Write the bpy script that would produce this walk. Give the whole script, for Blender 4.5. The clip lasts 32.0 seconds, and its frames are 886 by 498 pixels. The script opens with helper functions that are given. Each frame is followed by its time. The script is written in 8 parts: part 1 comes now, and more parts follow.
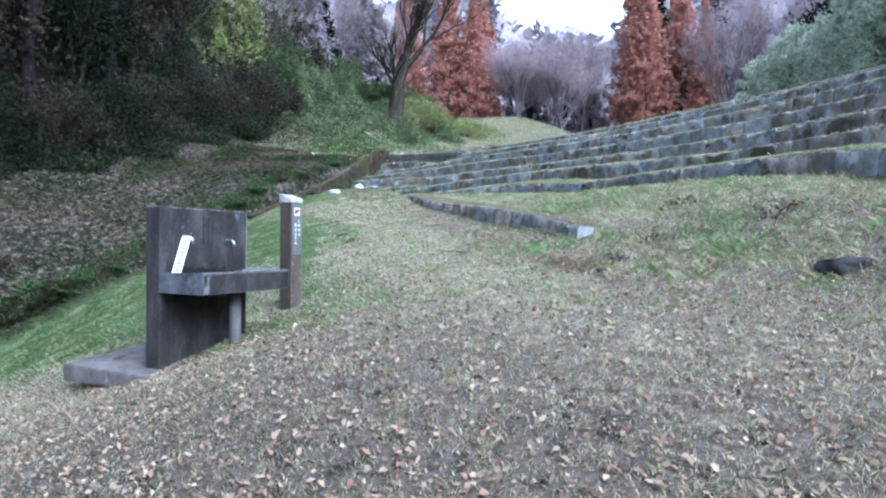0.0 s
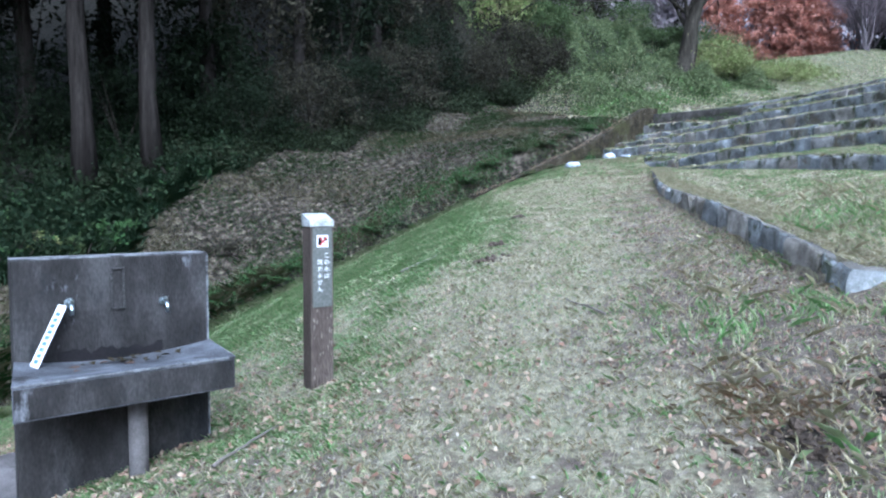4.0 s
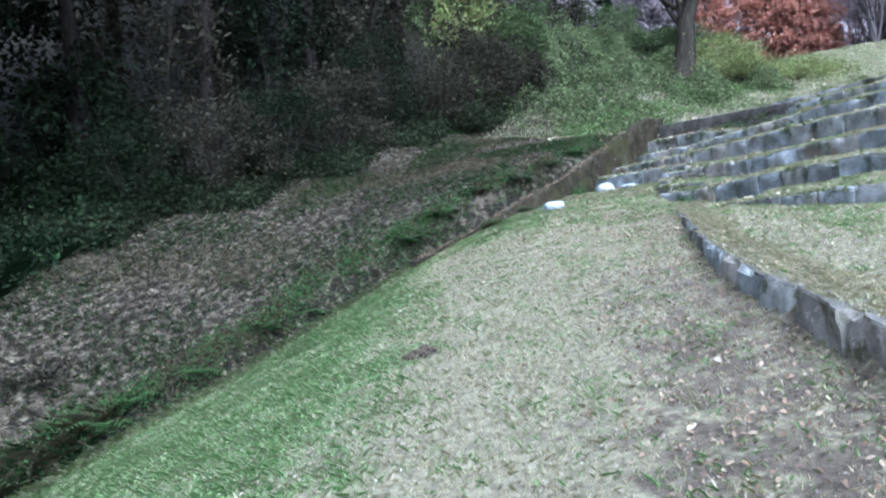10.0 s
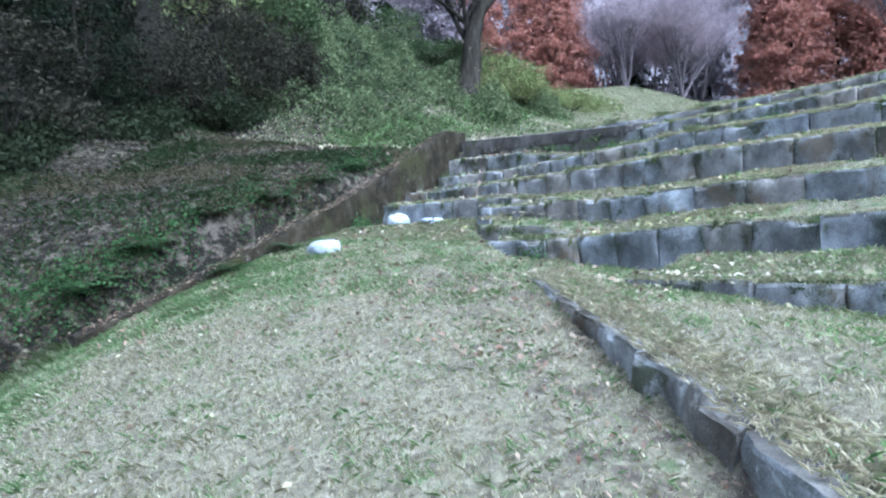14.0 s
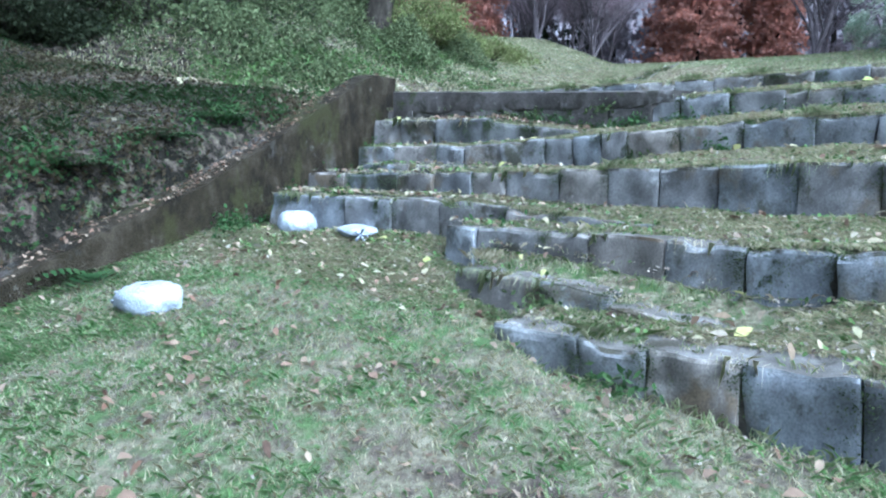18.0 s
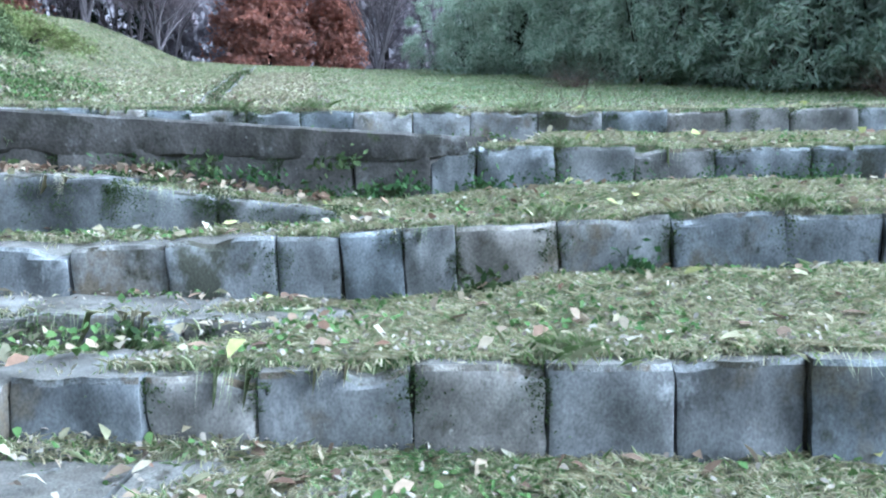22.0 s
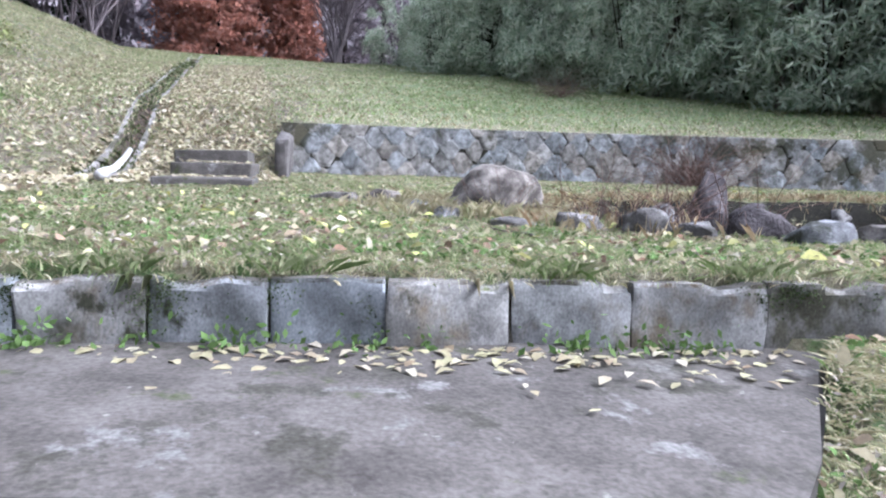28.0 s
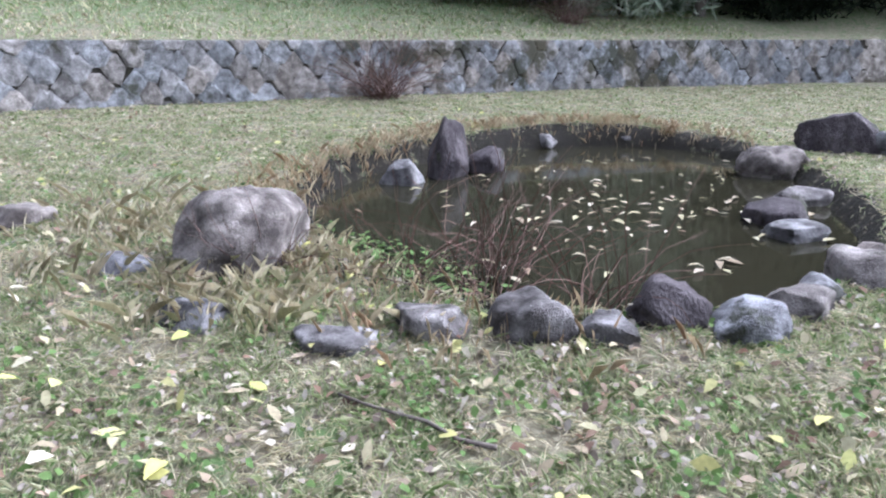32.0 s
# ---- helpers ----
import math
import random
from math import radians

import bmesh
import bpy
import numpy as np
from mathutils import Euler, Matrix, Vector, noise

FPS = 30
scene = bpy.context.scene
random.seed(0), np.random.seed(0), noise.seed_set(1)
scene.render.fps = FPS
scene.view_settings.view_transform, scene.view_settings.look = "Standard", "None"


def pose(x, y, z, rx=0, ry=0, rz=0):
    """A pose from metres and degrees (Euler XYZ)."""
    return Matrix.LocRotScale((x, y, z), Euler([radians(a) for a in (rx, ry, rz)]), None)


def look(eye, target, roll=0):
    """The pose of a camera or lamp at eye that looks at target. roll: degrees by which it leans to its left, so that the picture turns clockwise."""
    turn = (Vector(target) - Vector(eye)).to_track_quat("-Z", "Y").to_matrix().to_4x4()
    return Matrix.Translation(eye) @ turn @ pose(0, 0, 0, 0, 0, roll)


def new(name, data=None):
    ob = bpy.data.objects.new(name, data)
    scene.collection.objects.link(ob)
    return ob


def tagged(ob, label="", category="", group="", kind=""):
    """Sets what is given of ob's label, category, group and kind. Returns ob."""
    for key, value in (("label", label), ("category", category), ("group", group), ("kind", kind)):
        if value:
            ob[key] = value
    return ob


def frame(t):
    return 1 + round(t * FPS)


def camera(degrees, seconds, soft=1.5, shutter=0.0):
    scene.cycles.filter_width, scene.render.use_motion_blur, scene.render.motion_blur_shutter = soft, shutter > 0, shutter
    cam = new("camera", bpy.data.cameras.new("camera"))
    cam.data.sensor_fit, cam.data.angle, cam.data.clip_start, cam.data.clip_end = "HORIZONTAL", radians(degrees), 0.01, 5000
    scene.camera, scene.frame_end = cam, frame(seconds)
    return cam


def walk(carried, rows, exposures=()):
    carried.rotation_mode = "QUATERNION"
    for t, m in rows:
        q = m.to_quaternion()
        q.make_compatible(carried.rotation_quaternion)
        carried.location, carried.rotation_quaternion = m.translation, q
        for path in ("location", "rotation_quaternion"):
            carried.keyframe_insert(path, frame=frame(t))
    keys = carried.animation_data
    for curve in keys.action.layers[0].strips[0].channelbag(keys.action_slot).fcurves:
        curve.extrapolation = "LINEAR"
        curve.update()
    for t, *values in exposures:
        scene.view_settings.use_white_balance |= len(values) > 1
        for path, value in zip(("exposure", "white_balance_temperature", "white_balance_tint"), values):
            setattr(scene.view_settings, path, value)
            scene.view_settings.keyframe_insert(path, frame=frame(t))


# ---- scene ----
cam = camera(68.0, 32.0, soft=2.2)
PATH = [
    (0, (-4.992, -2.467, 1.003), (-3.221, -1.538, 0.993), 0.4),
    (0.5, (-4.462, -2.472, 1.076), (-2.835, -1.31, 1.029), 1.2),
    (1, (-3.99, -2.512, 1.135), (-2.378, -1.332, 1.047), 1.8),
    (1.5, (-3.432, -2.554, 1.25), (-1.903, -1.268, 1.176), 1.7),
    (2, (-2.91, -2.484, 1.344), (-1.329, -1.26, 1.284), 2.7),
    (2.5, (-2.396, -2.464, 1.468), (-0.825, -1.229, 1.402), 2.2),
    (3, (-1.965, -2.298, 1.547), (-0.452, -0.993, 1.46), 1.9),
    (3.5, (-1.511, -2.165, 1.62), (-0.006, -0.85, 1.54), 2.0),
    (4, (-1.109, -1.931, 1.702), (0.058, -0.313, 1.557), 0.5),
    (4.5, (-0.747, -1.675, 1.736), (0.289, 0.023, 1.525), 0.3),
    (6.5, (0.754, -0.555, 1.841), (0.629, 1.364, 1.29), -2.6),
    (7, (1.186, -0.262, 1.944), (1.107, 1.678, 1.463), -1.5),
    (7.5, (1.512, 0.028, 1.965), (1.527, 1.974, 1.503), -0.8),
    (8, (1.871, 0.348, 1.997), (2.452, 2.217, 1.586), 1.1),
    (8.5, (2.233, 0.606, 2.083), (3.155, 2.365, 1.852), 0.7),
    (9, (2.528, 0.993, 2.124), (3.649, 2.643, 1.971), -0.4),
    (9.5, (2.987, 1.418, 2.211), (4.12, 3.064, 2.121), -2.6),
    (10, (3.294, 1.773, 2.285), (4.458, 3.399, 2.248), -4.3),
    (10.5, (3.759, 2.08, 2.341), (5.168, 3.499, 2.361), -3.2),
    (11, (4.084, 2.474, 2.393), (5.576, 3.804, 2.313), -1.0),
    (11.5, (4.38, 2.883, 2.475), (6.0, 4.055, 2.403), -0.1),
    (12, (4.818, 3.311, 2.55), (6.365, 4.577, 2.483), -0.8),
    (12.5, (5.181, 3.78, 2.633), (6.732, 5.042, 2.581), -1.3),
    (13, (5.631, 4.158, 2.715), (7.126, 5.486, 2.673), -2.6),
    (13.5, (5.989, 4.55, 2.777), (7.535, 5.818, 2.726), -2.4),
    (14, (6.422, 4.88, 2.795), (8.075, 6.006, 2.755), -1.9),
    (14.5, (6.768, 5.244, 2.855), (8.448, 6.326, 2.782), -1.0),
    (16.5, (8.154, 6.447, 3.187), (9.945, 7.323, 3.024), 2.3),
    (17, (8.541, 6.802, 3.251), (10.328, 7.683, 3.074), 1.8),
    (17.5, (9.013, 7.049, 3.337), (10.829, 7.858, 3.126), 2.0),
    (18, (9.383, 7.373, 3.447), (11.198, 8.187, 3.24), 1.6),
    (18.5, (9.734, 7.703, 3.507), (11.58, 8.446, 3.302), 2.3),
    (19, (10.196, 7.996, 3.605), (12.046, 8.714, 3.36), 0.7),
    (19.5, (10.573, 8.301, 3.689), (12.452, 8.931, 3.419), 0.4),
    (20, (11.06, 8.478, 3.77), (12.931, 9.117, 3.467), -1.0),
    (20.5, (11.448, 8.701, 3.861), (13.311, 9.361, 3.555), -1.4),
    (21, (11.838, 8.811, 3.944), (13.793, 9.182, 3.746), 0.2),
    (21.5, (12.236, 8.922, 4.013), (14.23, 9.011, 3.881), -0.2),
    (22, (12.544, 8.992, 4.091), (14.492, 8.574, 3.907), 0.5),
    (22.5, (12.943, 8.863, 4.149), (14.866, 8.346, 3.969), -0.6),
    (23, (13.328, 8.805, 4.221), (15.204, 8.139, 4.026), -1.7),
    (23.5, (13.631, 8.651, 4.35), (15.489, 7.939, 4.146), -1.8),
    (24, (13.931, 8.696, 4.463), (15.899, 8.391, 4.281), -3.4),
    (24.5, (14.27, 8.829, 4.609), (16.248, 8.606, 4.415), -2.0),
    (26.5, (14.551, 8.727, 4.652), (16.517, 8.378, 4.536), 0.9),
    (27, (14.835, 8.771, 4.704), (16.803, 8.437, 4.586), 0.2),
    (27.5, (15.133, 8.947, 4.817), (17.102, 8.625, 4.681), 0.8),
    (28, (15.404, 9.059, 5.021), (17.312, 8.498, 4.812), 1.8),
    (28.5, (15.82, 9.086, 5.16), (17.695, 8.407, 5.004), 1.5),
    (29, (16.137, 9.245, 5.287), (17.964, 8.446, 5.128), 1.3),
    (29.5, (16.324, 9.268, 5.44), (17.969, 8.151, 5.223), 2.4),
    (30, (16.664, 9.081, 5.57), (18.155, 7.777, 5.296), 1.7),
    (30.5, (16.938, 9.083, 5.607), (18.435, 7.811, 5.234), 0.2),
    (31, (17.212, 9.081, 5.778), (18.582, 7.739, 5.21), 0.5),
    (31.5, (17.344, 8.878, 5.945), (18.546, 7.428, 5.272), 1.7),
    (32, (17.562, 8.933, 5.983), (18.861, 7.529, 5.397), -0.3),
]
EXPOSURES = [(0.0, 2.14, 4830, 10), (3.0, 2.12, 4840, 9), (4.2, 2.04, 4850, 8), (6.5, 2.48, 5040, 1), (9.0, 2.2, 4950, 8), (13.0, 2.15, 4770, 8), (18.0, 2.06, 4680, 4), (22.0, 2.28, 4690, 1), (24.0, 2.39, 5080, 9), (27.0, 2.3, 5500, 15), (30.0, 2.07, 5400, 18), (32.0, 2.17, 5420, 19)]
walk(cam, [(t, look(eye, target, roll)) for t, eye, target, roll in PATH], EXPOSURES)

# ---- light: a bright overcast winter afternoon ----
world = bpy.data.worlds.new("sky")
scene.world = world
world.use_nodes = True
wn = world.node_tree
for n in list(wn.nodes):
    wn.nodes.remove(n)
sky = wn.nodes.new("ShaderNodeTexSky")
sky.sky_type, sky.sun_disc = "NISHITA", False
sky.sun_elevation, sky.sun_rotation = radians(42), radians(200)
sky.dust_density, sky.air_density, sky.ozone_density = 4.0, 1.0, 1.5
bg = wn.nodes.new("ShaderNodeBackground")
bg.inputs["Strength"].default_value = 0.15
wout = wn.nodes.new("ShaderNodeOutputWorld")
veil = wn.nodes.new("ShaderNodeHueSaturation")  # thin cloud takes the blue out of the sky
veil.inputs["Saturation"].default_value = 0.2
wn.links.new(sky.outputs[0], veil.inputs["Color"])
wn.links.new(veil.outputs[0], bg.inputs["Color"])
wn.links.new(bg.outputs[0], wout.inputs["Surface"])
sun = new("sun", bpy.data.lights.new("sun", "SUN"))
sun.data.energy, sun.data.angle, sun.data.color = 0.8, radians(35), (1.0, 0.97, 0.93)
sun.matrix_world = look((0, 0, 60), (0 + math.sin(radians(200)) * -66, 0 - math.cos(radians(200)) * 66, 0))


# ---- materials ----
def material(name, base, rough=0.9, bump=0.3, scale=6.0, spots=(), metal=0.0, detail=5.0, fine=60.0, island=0.0, objrand=0.0,
             stretch=(1, 1, 1), spec=0.18, relief=0.02, band=0.36, grit=1.0):
    """Two scales of noise between the colours of base; spots are (colour, scale, threshold) of stains with their own shape."""
    m = bpy.data.materials.new(name)
    m.use_nodes = True
    t = m.node_tree
    b = t.nodes["Principled BSDF"]
    b.inputs["Roughness"].default_value = rough
    b.inputs["Metallic"].default_value = metal
    b.inputs["Specular IOR Level"].default_value = spec
    tc = t.nodes.new("ShaderNodeTexCoord")
    mp = t.nodes.new("ShaderNodeMapping")
    mp.inputs["Scale"].default_value = stretch
    geo = t.nodes.new("ShaderNodeNewGeometry")
    t.links.new(geo.outputs["Position"], mp.inputs["Vector"])
    n1 = t.nodes.new("ShaderNodeTexNoise")
    n1.inputs["Scale"].default_value, n1.inputs["Detail"].default_value, n1.inputs["Roughness"].default_value = scale, detail, 0.65
    t.links.new(mp.outputs[0], n1.inputs["Vector"])
    r = t.nodes.new("ShaderNodeValToRGB")
    r.color_ramp.elements.remove(r.color_ramp.elements[1])
    for i, c in enumerate(base):
        e = r.color_ramp.elements[0] if i == 0 else r.color_ramp.elements.new(0.5)
        e.position = 0.5 - band / 2 + band * i / max(1, len(base) - 1)
        e.color = (*c, 1)
    t.links.new(n1.outputs["Fac"], r.inputs["Fac"])
    col = r.outputs["Color"]
    n2 = t.nodes.new("ShaderNodeTexNoise")
    n2.inputs["Scale"].default_value, n2.inputs["Detail"].default_value = fine, 3.0
    t.links.new(mp.outputs[0], n2.inputs["Vector"])

    def mix(a, colour, fac, mode="MIX"):
        x = t.nodes.new("ShaderNodeMix")
        x.data_type, x.blend_type = "RGBA", mode
        t.links.new(a, x.inputs[6])
        if isinstance(colour, tuple):
            x.inputs[7].default_value = (*colour, 1)
        else:
            t.links.new(colour, x.inputs[7])
        if isinstance(fac, float):
            x.inputs[0].default_value = fac
        else:
            t.links.new(fac, x.inputs[0])
        return x.outputs[2]

    for k, (c, s, thr) in enumerate(spots):
        n3 = t.nodes.new("ShaderNodeTexNoise")
        n3.inputs["Scale"].default_value, n3.inputs["Detail"].default_value, n3.inputs["Roughness"].default_value = s, 6.0, 0.7
        off = t.nodes.new("ShaderNodeMapping")
        off.inputs["Location"].default_value = (7.3 * k + 3, 2.1 * k, 5.7 * k)
        t.links.new(mp.outputs[0], off.inputs["Vector"])
        t.links.new(off.outputs[0], n3.inputs["Vector"])
        mr = t.nodes.new("ShaderNodeMapRange")
        mr.inputs["From Min"].default_value, mr.inputs["From Max"].default_value = thr, thr + 0.07
        t.links.new(n3.outputs["Fac"], mr.inputs["Value"])
        col = mix(col, c, mr.outputs[0])
    g = t.nodes.new("ShaderNodeMapRange")
    g.inputs["From Min"].default_value, g.inputs["From Max"].default_value = 0.3, 0.7
    g.inputs["To Min"].default_value, g.inputs["To Max"].default_value = 0.72, 1.25
    t.links.new(n2.outputs["Fac"], g.inputs["Value"])
    col = mix(col, g.outputs[0], 1.0, "MULTIPLY")
    if island or objrand:
        src = geo.outputs["Random Per Island"] if island else t.nodes.new("ShaderNodeObjectInfo").outputs["Random"]
        amount = island or objrand
        hs = t.nodes.new("ShaderNodeHueSaturation")
        v = t.nodes.new("ShaderNodeMapRange")
        v.inputs["To Min"].default_value, v.inputs["To Max"].default_value = 1 - amount, 1 + amount
        t.links.new(src, v.inputs["Value"])
        t.links.new(v.outputs[0], hs.inputs["Value"])
        t.links.new(col, hs.inputs["Color"])
        col = hs.outputs["Color"]
        if objrand:  # some stones lean to blue, some to brown
            k7 = t.nodes.new("ShaderNodeMath")
            k7.operation = "MULTIPLY"
            k7.inputs[1].default_value = 7.31
            t.links.new(src, k7.inputs[0])
            fr = t.nodes.new("ShaderNodeMath")
            fr.operation = "FRACT"
            t.links.new(k7.outputs[0], fr.inputs[0])
            tint = t.nodes.new("ShaderNodeValToRGB")
            tint.color_ramp.elements[0].color, tint.color_ramp.elements[1].color = (0.94, 1.0, 1.06, 1), (1.1, 1.0, 0.89, 1)
            t.links.new(fr.outputs[0], tint.inputs["Fac"])
            col = mix(col, tint.outputs["Color"], 1.0, "MULTIPLY")
    t.links.new(col, b.inputs["Base Color"])
    if bump:
        bp = t.nodes.new("ShaderNodeBump")
        bp.inputs["Strength"].default_value, bp.inputs["Distance"].default_value = bump, relief
        ad = t.nodes.new("ShaderNodeMath")
        ad.operation = "ADD"
        t.links.new(n1.outputs["Fac"], ad.inputs[0])
        k2 = t.nodes.new("ShaderNodeMath")
        k2.operation = "MULTIPLY"
        k2.inputs[1].default_value = grit
        t.links.new(n2.outputs["Fac"], k2.inputs[0])
        t.links.new(k2.outputs[0], ad.inputs[1])
        t.links.new(ad.outputs[0], bp.inputs["Height"])
        t.links.new(bp.outputs[0], b.inputs["Normal"])
    return m


def leafy(name, colours, rough=0.7, trans=0.25):
    """Leaves and blades: each island takes one of the colours."""
    m = bpy.data.materials.new(name)
    m.use_nodes = True
    t = m.node_tree
    b = t.nodes["Principled BSDF"]
    b.inputs["Roughness"].default_value = rough
    b.inputs["Specular IOR Level"].default_value = 0.05
    geo = t.nodes.new("ShaderNodeNewGeometry")
    r = t.nodes.new("ShaderNodeValToRGB")
    r.color_ramp.interpolation = "LINEAR"
    r.color_ramp.elements.remove(r.color_ramp.elements[1])
    for i, c in enumerate(colours):
        e = r.color_ramp.elements[0] if i == 0 else r.color_ramp.elements.new(0.5)
        e.position = i / max(1, len(colours) - 1)
        e.color = (*c, 1)
    t.links.new(geo.outputs["Random Per Island"], r.inputs["Fac"])
    n = t.nodes.new("ShaderNodeTexNoise")
    n.inputs["Scale"].default_value = 45.0
    t.links.new(geo.outputs["Position"], n.inputs["Vector"])
    g = t.nodes.new("ShaderNodeMapRange")
    g.inputs["To Min"].default_value, g.inputs["To Max"].default_value = 0.6, 1.4
    t.links.new(n.outputs["Fac"], g.inputs["Value"])
    x = t.nodes.new("ShaderNodeMix")
    x.data_type, x.blend_type = "RGBA", "MULTIPLY"
    x.inputs[0].default_value = 1.0
    t.links.new(r.outputs["Color"], x.inputs[6])
    t.links.new(g.outputs[0], x.inputs[7])
    t.links.new(x.outputs[2], b.inputs["Base Color"])
    if trans:
        tr = t.nodes.new("ShaderNodeBsdfTranslucent")
        t.links.new(x.outputs[2], tr.inputs["Color"])
        ms = t.nodes.new("ShaderNodeMixShader")
        ms.inputs[0].default_value = trans
        out = t.nodes["Material Output"]
        t.links.new(b.outputs[0], ms.inputs[1])
        t.links.new(tr.outputs[0], ms.inputs[2])
        t.links.new(ms.outputs[0], out.inputs["Surface"])
    return m


def ground_material():
    """Winter turf: straw, green grass, soil and tree shade by painted weights, broken up by noise."""
    m = material("turf", [(0.09, 0.076, 0.048), (0.215, 0.193, 0.128), (0.36, 0.335, 0.235)], 0.95, 0.9, 24.0, detail=9.0, fine=190.0,
                 spots=[((0.11, 0.09, 0.07), 1.9, 0.63)])
    t = m.node_tree
    b = t.nodes["Principled BSDF"]
    base = b.inputs["Base Color"].links[0].from_socket
    geo = next(n for n in t.nodes if n.type == "NEW_GEOMETRY")
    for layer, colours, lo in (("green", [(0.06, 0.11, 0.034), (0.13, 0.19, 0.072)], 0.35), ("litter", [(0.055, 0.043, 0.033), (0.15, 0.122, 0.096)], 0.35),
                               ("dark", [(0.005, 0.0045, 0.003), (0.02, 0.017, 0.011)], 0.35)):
        at = t.nodes.new("ShaderNodeAttribute")
        at.attribute_name = layer
        n = t.nodes.new("ShaderNodeTexNoise")
        n.inputs["Scale"].default_value, n.inputs["Detail"].default_value, n.inputs["Roughness"].default_value = 6.0, 9.0, 0.72
        shift = t.nodes.new("ShaderNodeVectorMath")
        shift.inputs[1].default_value = (11.0 * len(layer), 0, 0)
        t.links.new(geo.outputs["Position"], shift.inputs[0])
        t.links.new(shift.outputs[0], n.inputs["Vector"])
        wide = t.nodes.new("ShaderNodeMapRange")
        wide.inputs["From Min"].default_value, wide.inputs["From Max"].default_value = 0.33, 0.67
        wide.inputs["To Min"].default_value, wide.inputs["To Max"].default_value = 0.08, 0.92
        t.links.new(n.outputs["Fac"], wide.inputs["Value"])
        f = t.nodes.new("ShaderNodeTexNoise")
        f.inputs["Scale"].default_value, f.inputs["Detail"].default_value = 40.0, 4.0
        t.links.new(geo.outputs["Position"], f.inputs["Vector"])
        r = t.nodes.new("ShaderNodeValToRGB")
        r.color_ramp.elements[0].position, r.color_ramp.elements[1].position = 0.3, 0.7
        r.color_ramp.elements[0].color, r.color_ramp.elements[1].color = (*colours[0], 1), (*colours[1], 1)
        t.links.new(f.outputs["Fac"], r.inputs["Fac"])
        s = t.nodes.new("ShaderNodeMath")
        s.operation = "ADD"
        t.links.new(at.outputs["Fac"], s.inputs[0])
        t.links.new(wide.outputs[0], s.inputs[1])
        mr = t.nodes.new("ShaderNodeMapRange")
        mr.inputs["From Min"].default_value, mr.inputs["From Max"].default_value = 0.85, 1.15
        t.links.new(s.outputs[0], mr.inputs["Value"])
        x = t.nodes.new("ShaderNodeMix")
        x.data_type = "RGBA"
        t.links.new(mr.outputs[0], x.inputs[0])
        t.links.new(base, x.inputs[6])
        t.links.new(r.outputs["Color"], x.inputs[7])
        base = x.outputs[2]
    t.links.new(base, b.inputs["Base Color"])
    return m


M_TURF = ground_material()
M_STONE = material("granite_block", [(0.084, 0.083, 0.082), (0.156, 0.156, 0.157), (0.24, 0.241, 0.243)], 0.9, 0.32, 3.0, detail=4.0, relief=0.035, spots=[((0.28, 0.283, 0.285), 2.0, 0.58), ((0.115, 0.1, 0.078), 1.1, 0.56), ((0.054, 0.053, 0.04), 1.3, 0.545), ((0.033, 0.034, 0.024), 3.4, 0.6), ((0.075, 0.092, 0.04), 3.1, 0.645), ((0.38, 0.385, 0.38), 7.0, 0.68)], objrand=0.22, fine=110, band=0.3, grit=0.05, stretch=(1, 1, 0.8))
M_KERB = material("kerb_granite", [(0.1, 0.096, 0.088), (0.205, 0.202, 0.194), (0.33, 0.33, 0.324)], 0.9, 0.7, 4.0, detail=9.0, relief=0.035, spots=[((0.45, 0.455, 0.45), 3.0, 0.6), ((0.13, 0.11, 0.084), 1.6, 0.57), ((0.075, 0.078, 0.052), 2.4, 0.58)], objrand=0.25, fine=140, band=0.3, grit=0.1)
M_WORN = material("worn_granite_edge", [(0.09, 0.086, 0.08), (0.22, 0.218, 0.212), (0.42, 0.42, 0.42)], 0.9, 0.7, 5.0, detail=9.0, relief=0.03, spots=[((0.06, 0.055, 0.04), 2.6, 0.53), ((0.13, 0.108, 0.082), 4.0, 0.56), ((0.1, 0.125, 0.045), 4.0, 0.62)], objrand=0.18, fine=120, band=0.3, grit=0.15)
M_TREAD = material("dusty_granite_top", [(0.08, 0.072, 0.062), (0.145, 0.135, 0.12), (0.23, 0.218, 0.2)], 0.92, 0.6, 4.0, detail=9.0, relief=0.03, spots=[((0.3, 0.3, 0.295), 4.0, 0.62), ((0.055, 0.05, 0.036), 2.6, 0.55), ((0.1, 0.125, 0.045), 4.0, 0.63)], fine=120, grit=0.2)
M_CONC = material("weathered_concrete", [(0.05, 0.045, 0.043), (0.088, 0.08, 0.077), (0.14, 0.128, 0.124)], 0.9, 0.5, 3.5, spots=[((0.22, 0.21, 0.2), 6.0, 0.64), ((0.04, 0.036, 0.032), 3.0, 0.6), ((0.07, 0.085, 0.035), 2.3, 0.68)], fine=120, grit=0.15, detail=10.0, relief=0.04)
M_WALL = material("mossy_concrete", [(0.016, 0.012, 0.007), (0.037, 0.029, 0.016), (0.078, 0.063, 0.043)], 0.92, 1.0, 4.0, detail=12.0, relief=0.05, band=0.28, spots=[((0.1, 0.092, 0.08), 1.1, 0.57), ((0.05, 0.048, 0.018), 1.6, 0.52), ((0.2, 0.185, 0.16), 6.0, 0.65), ((0.018, 0.014, 0.008), 2.4, 0.55)], fine=100, stretch=(1, 1, 0.7))
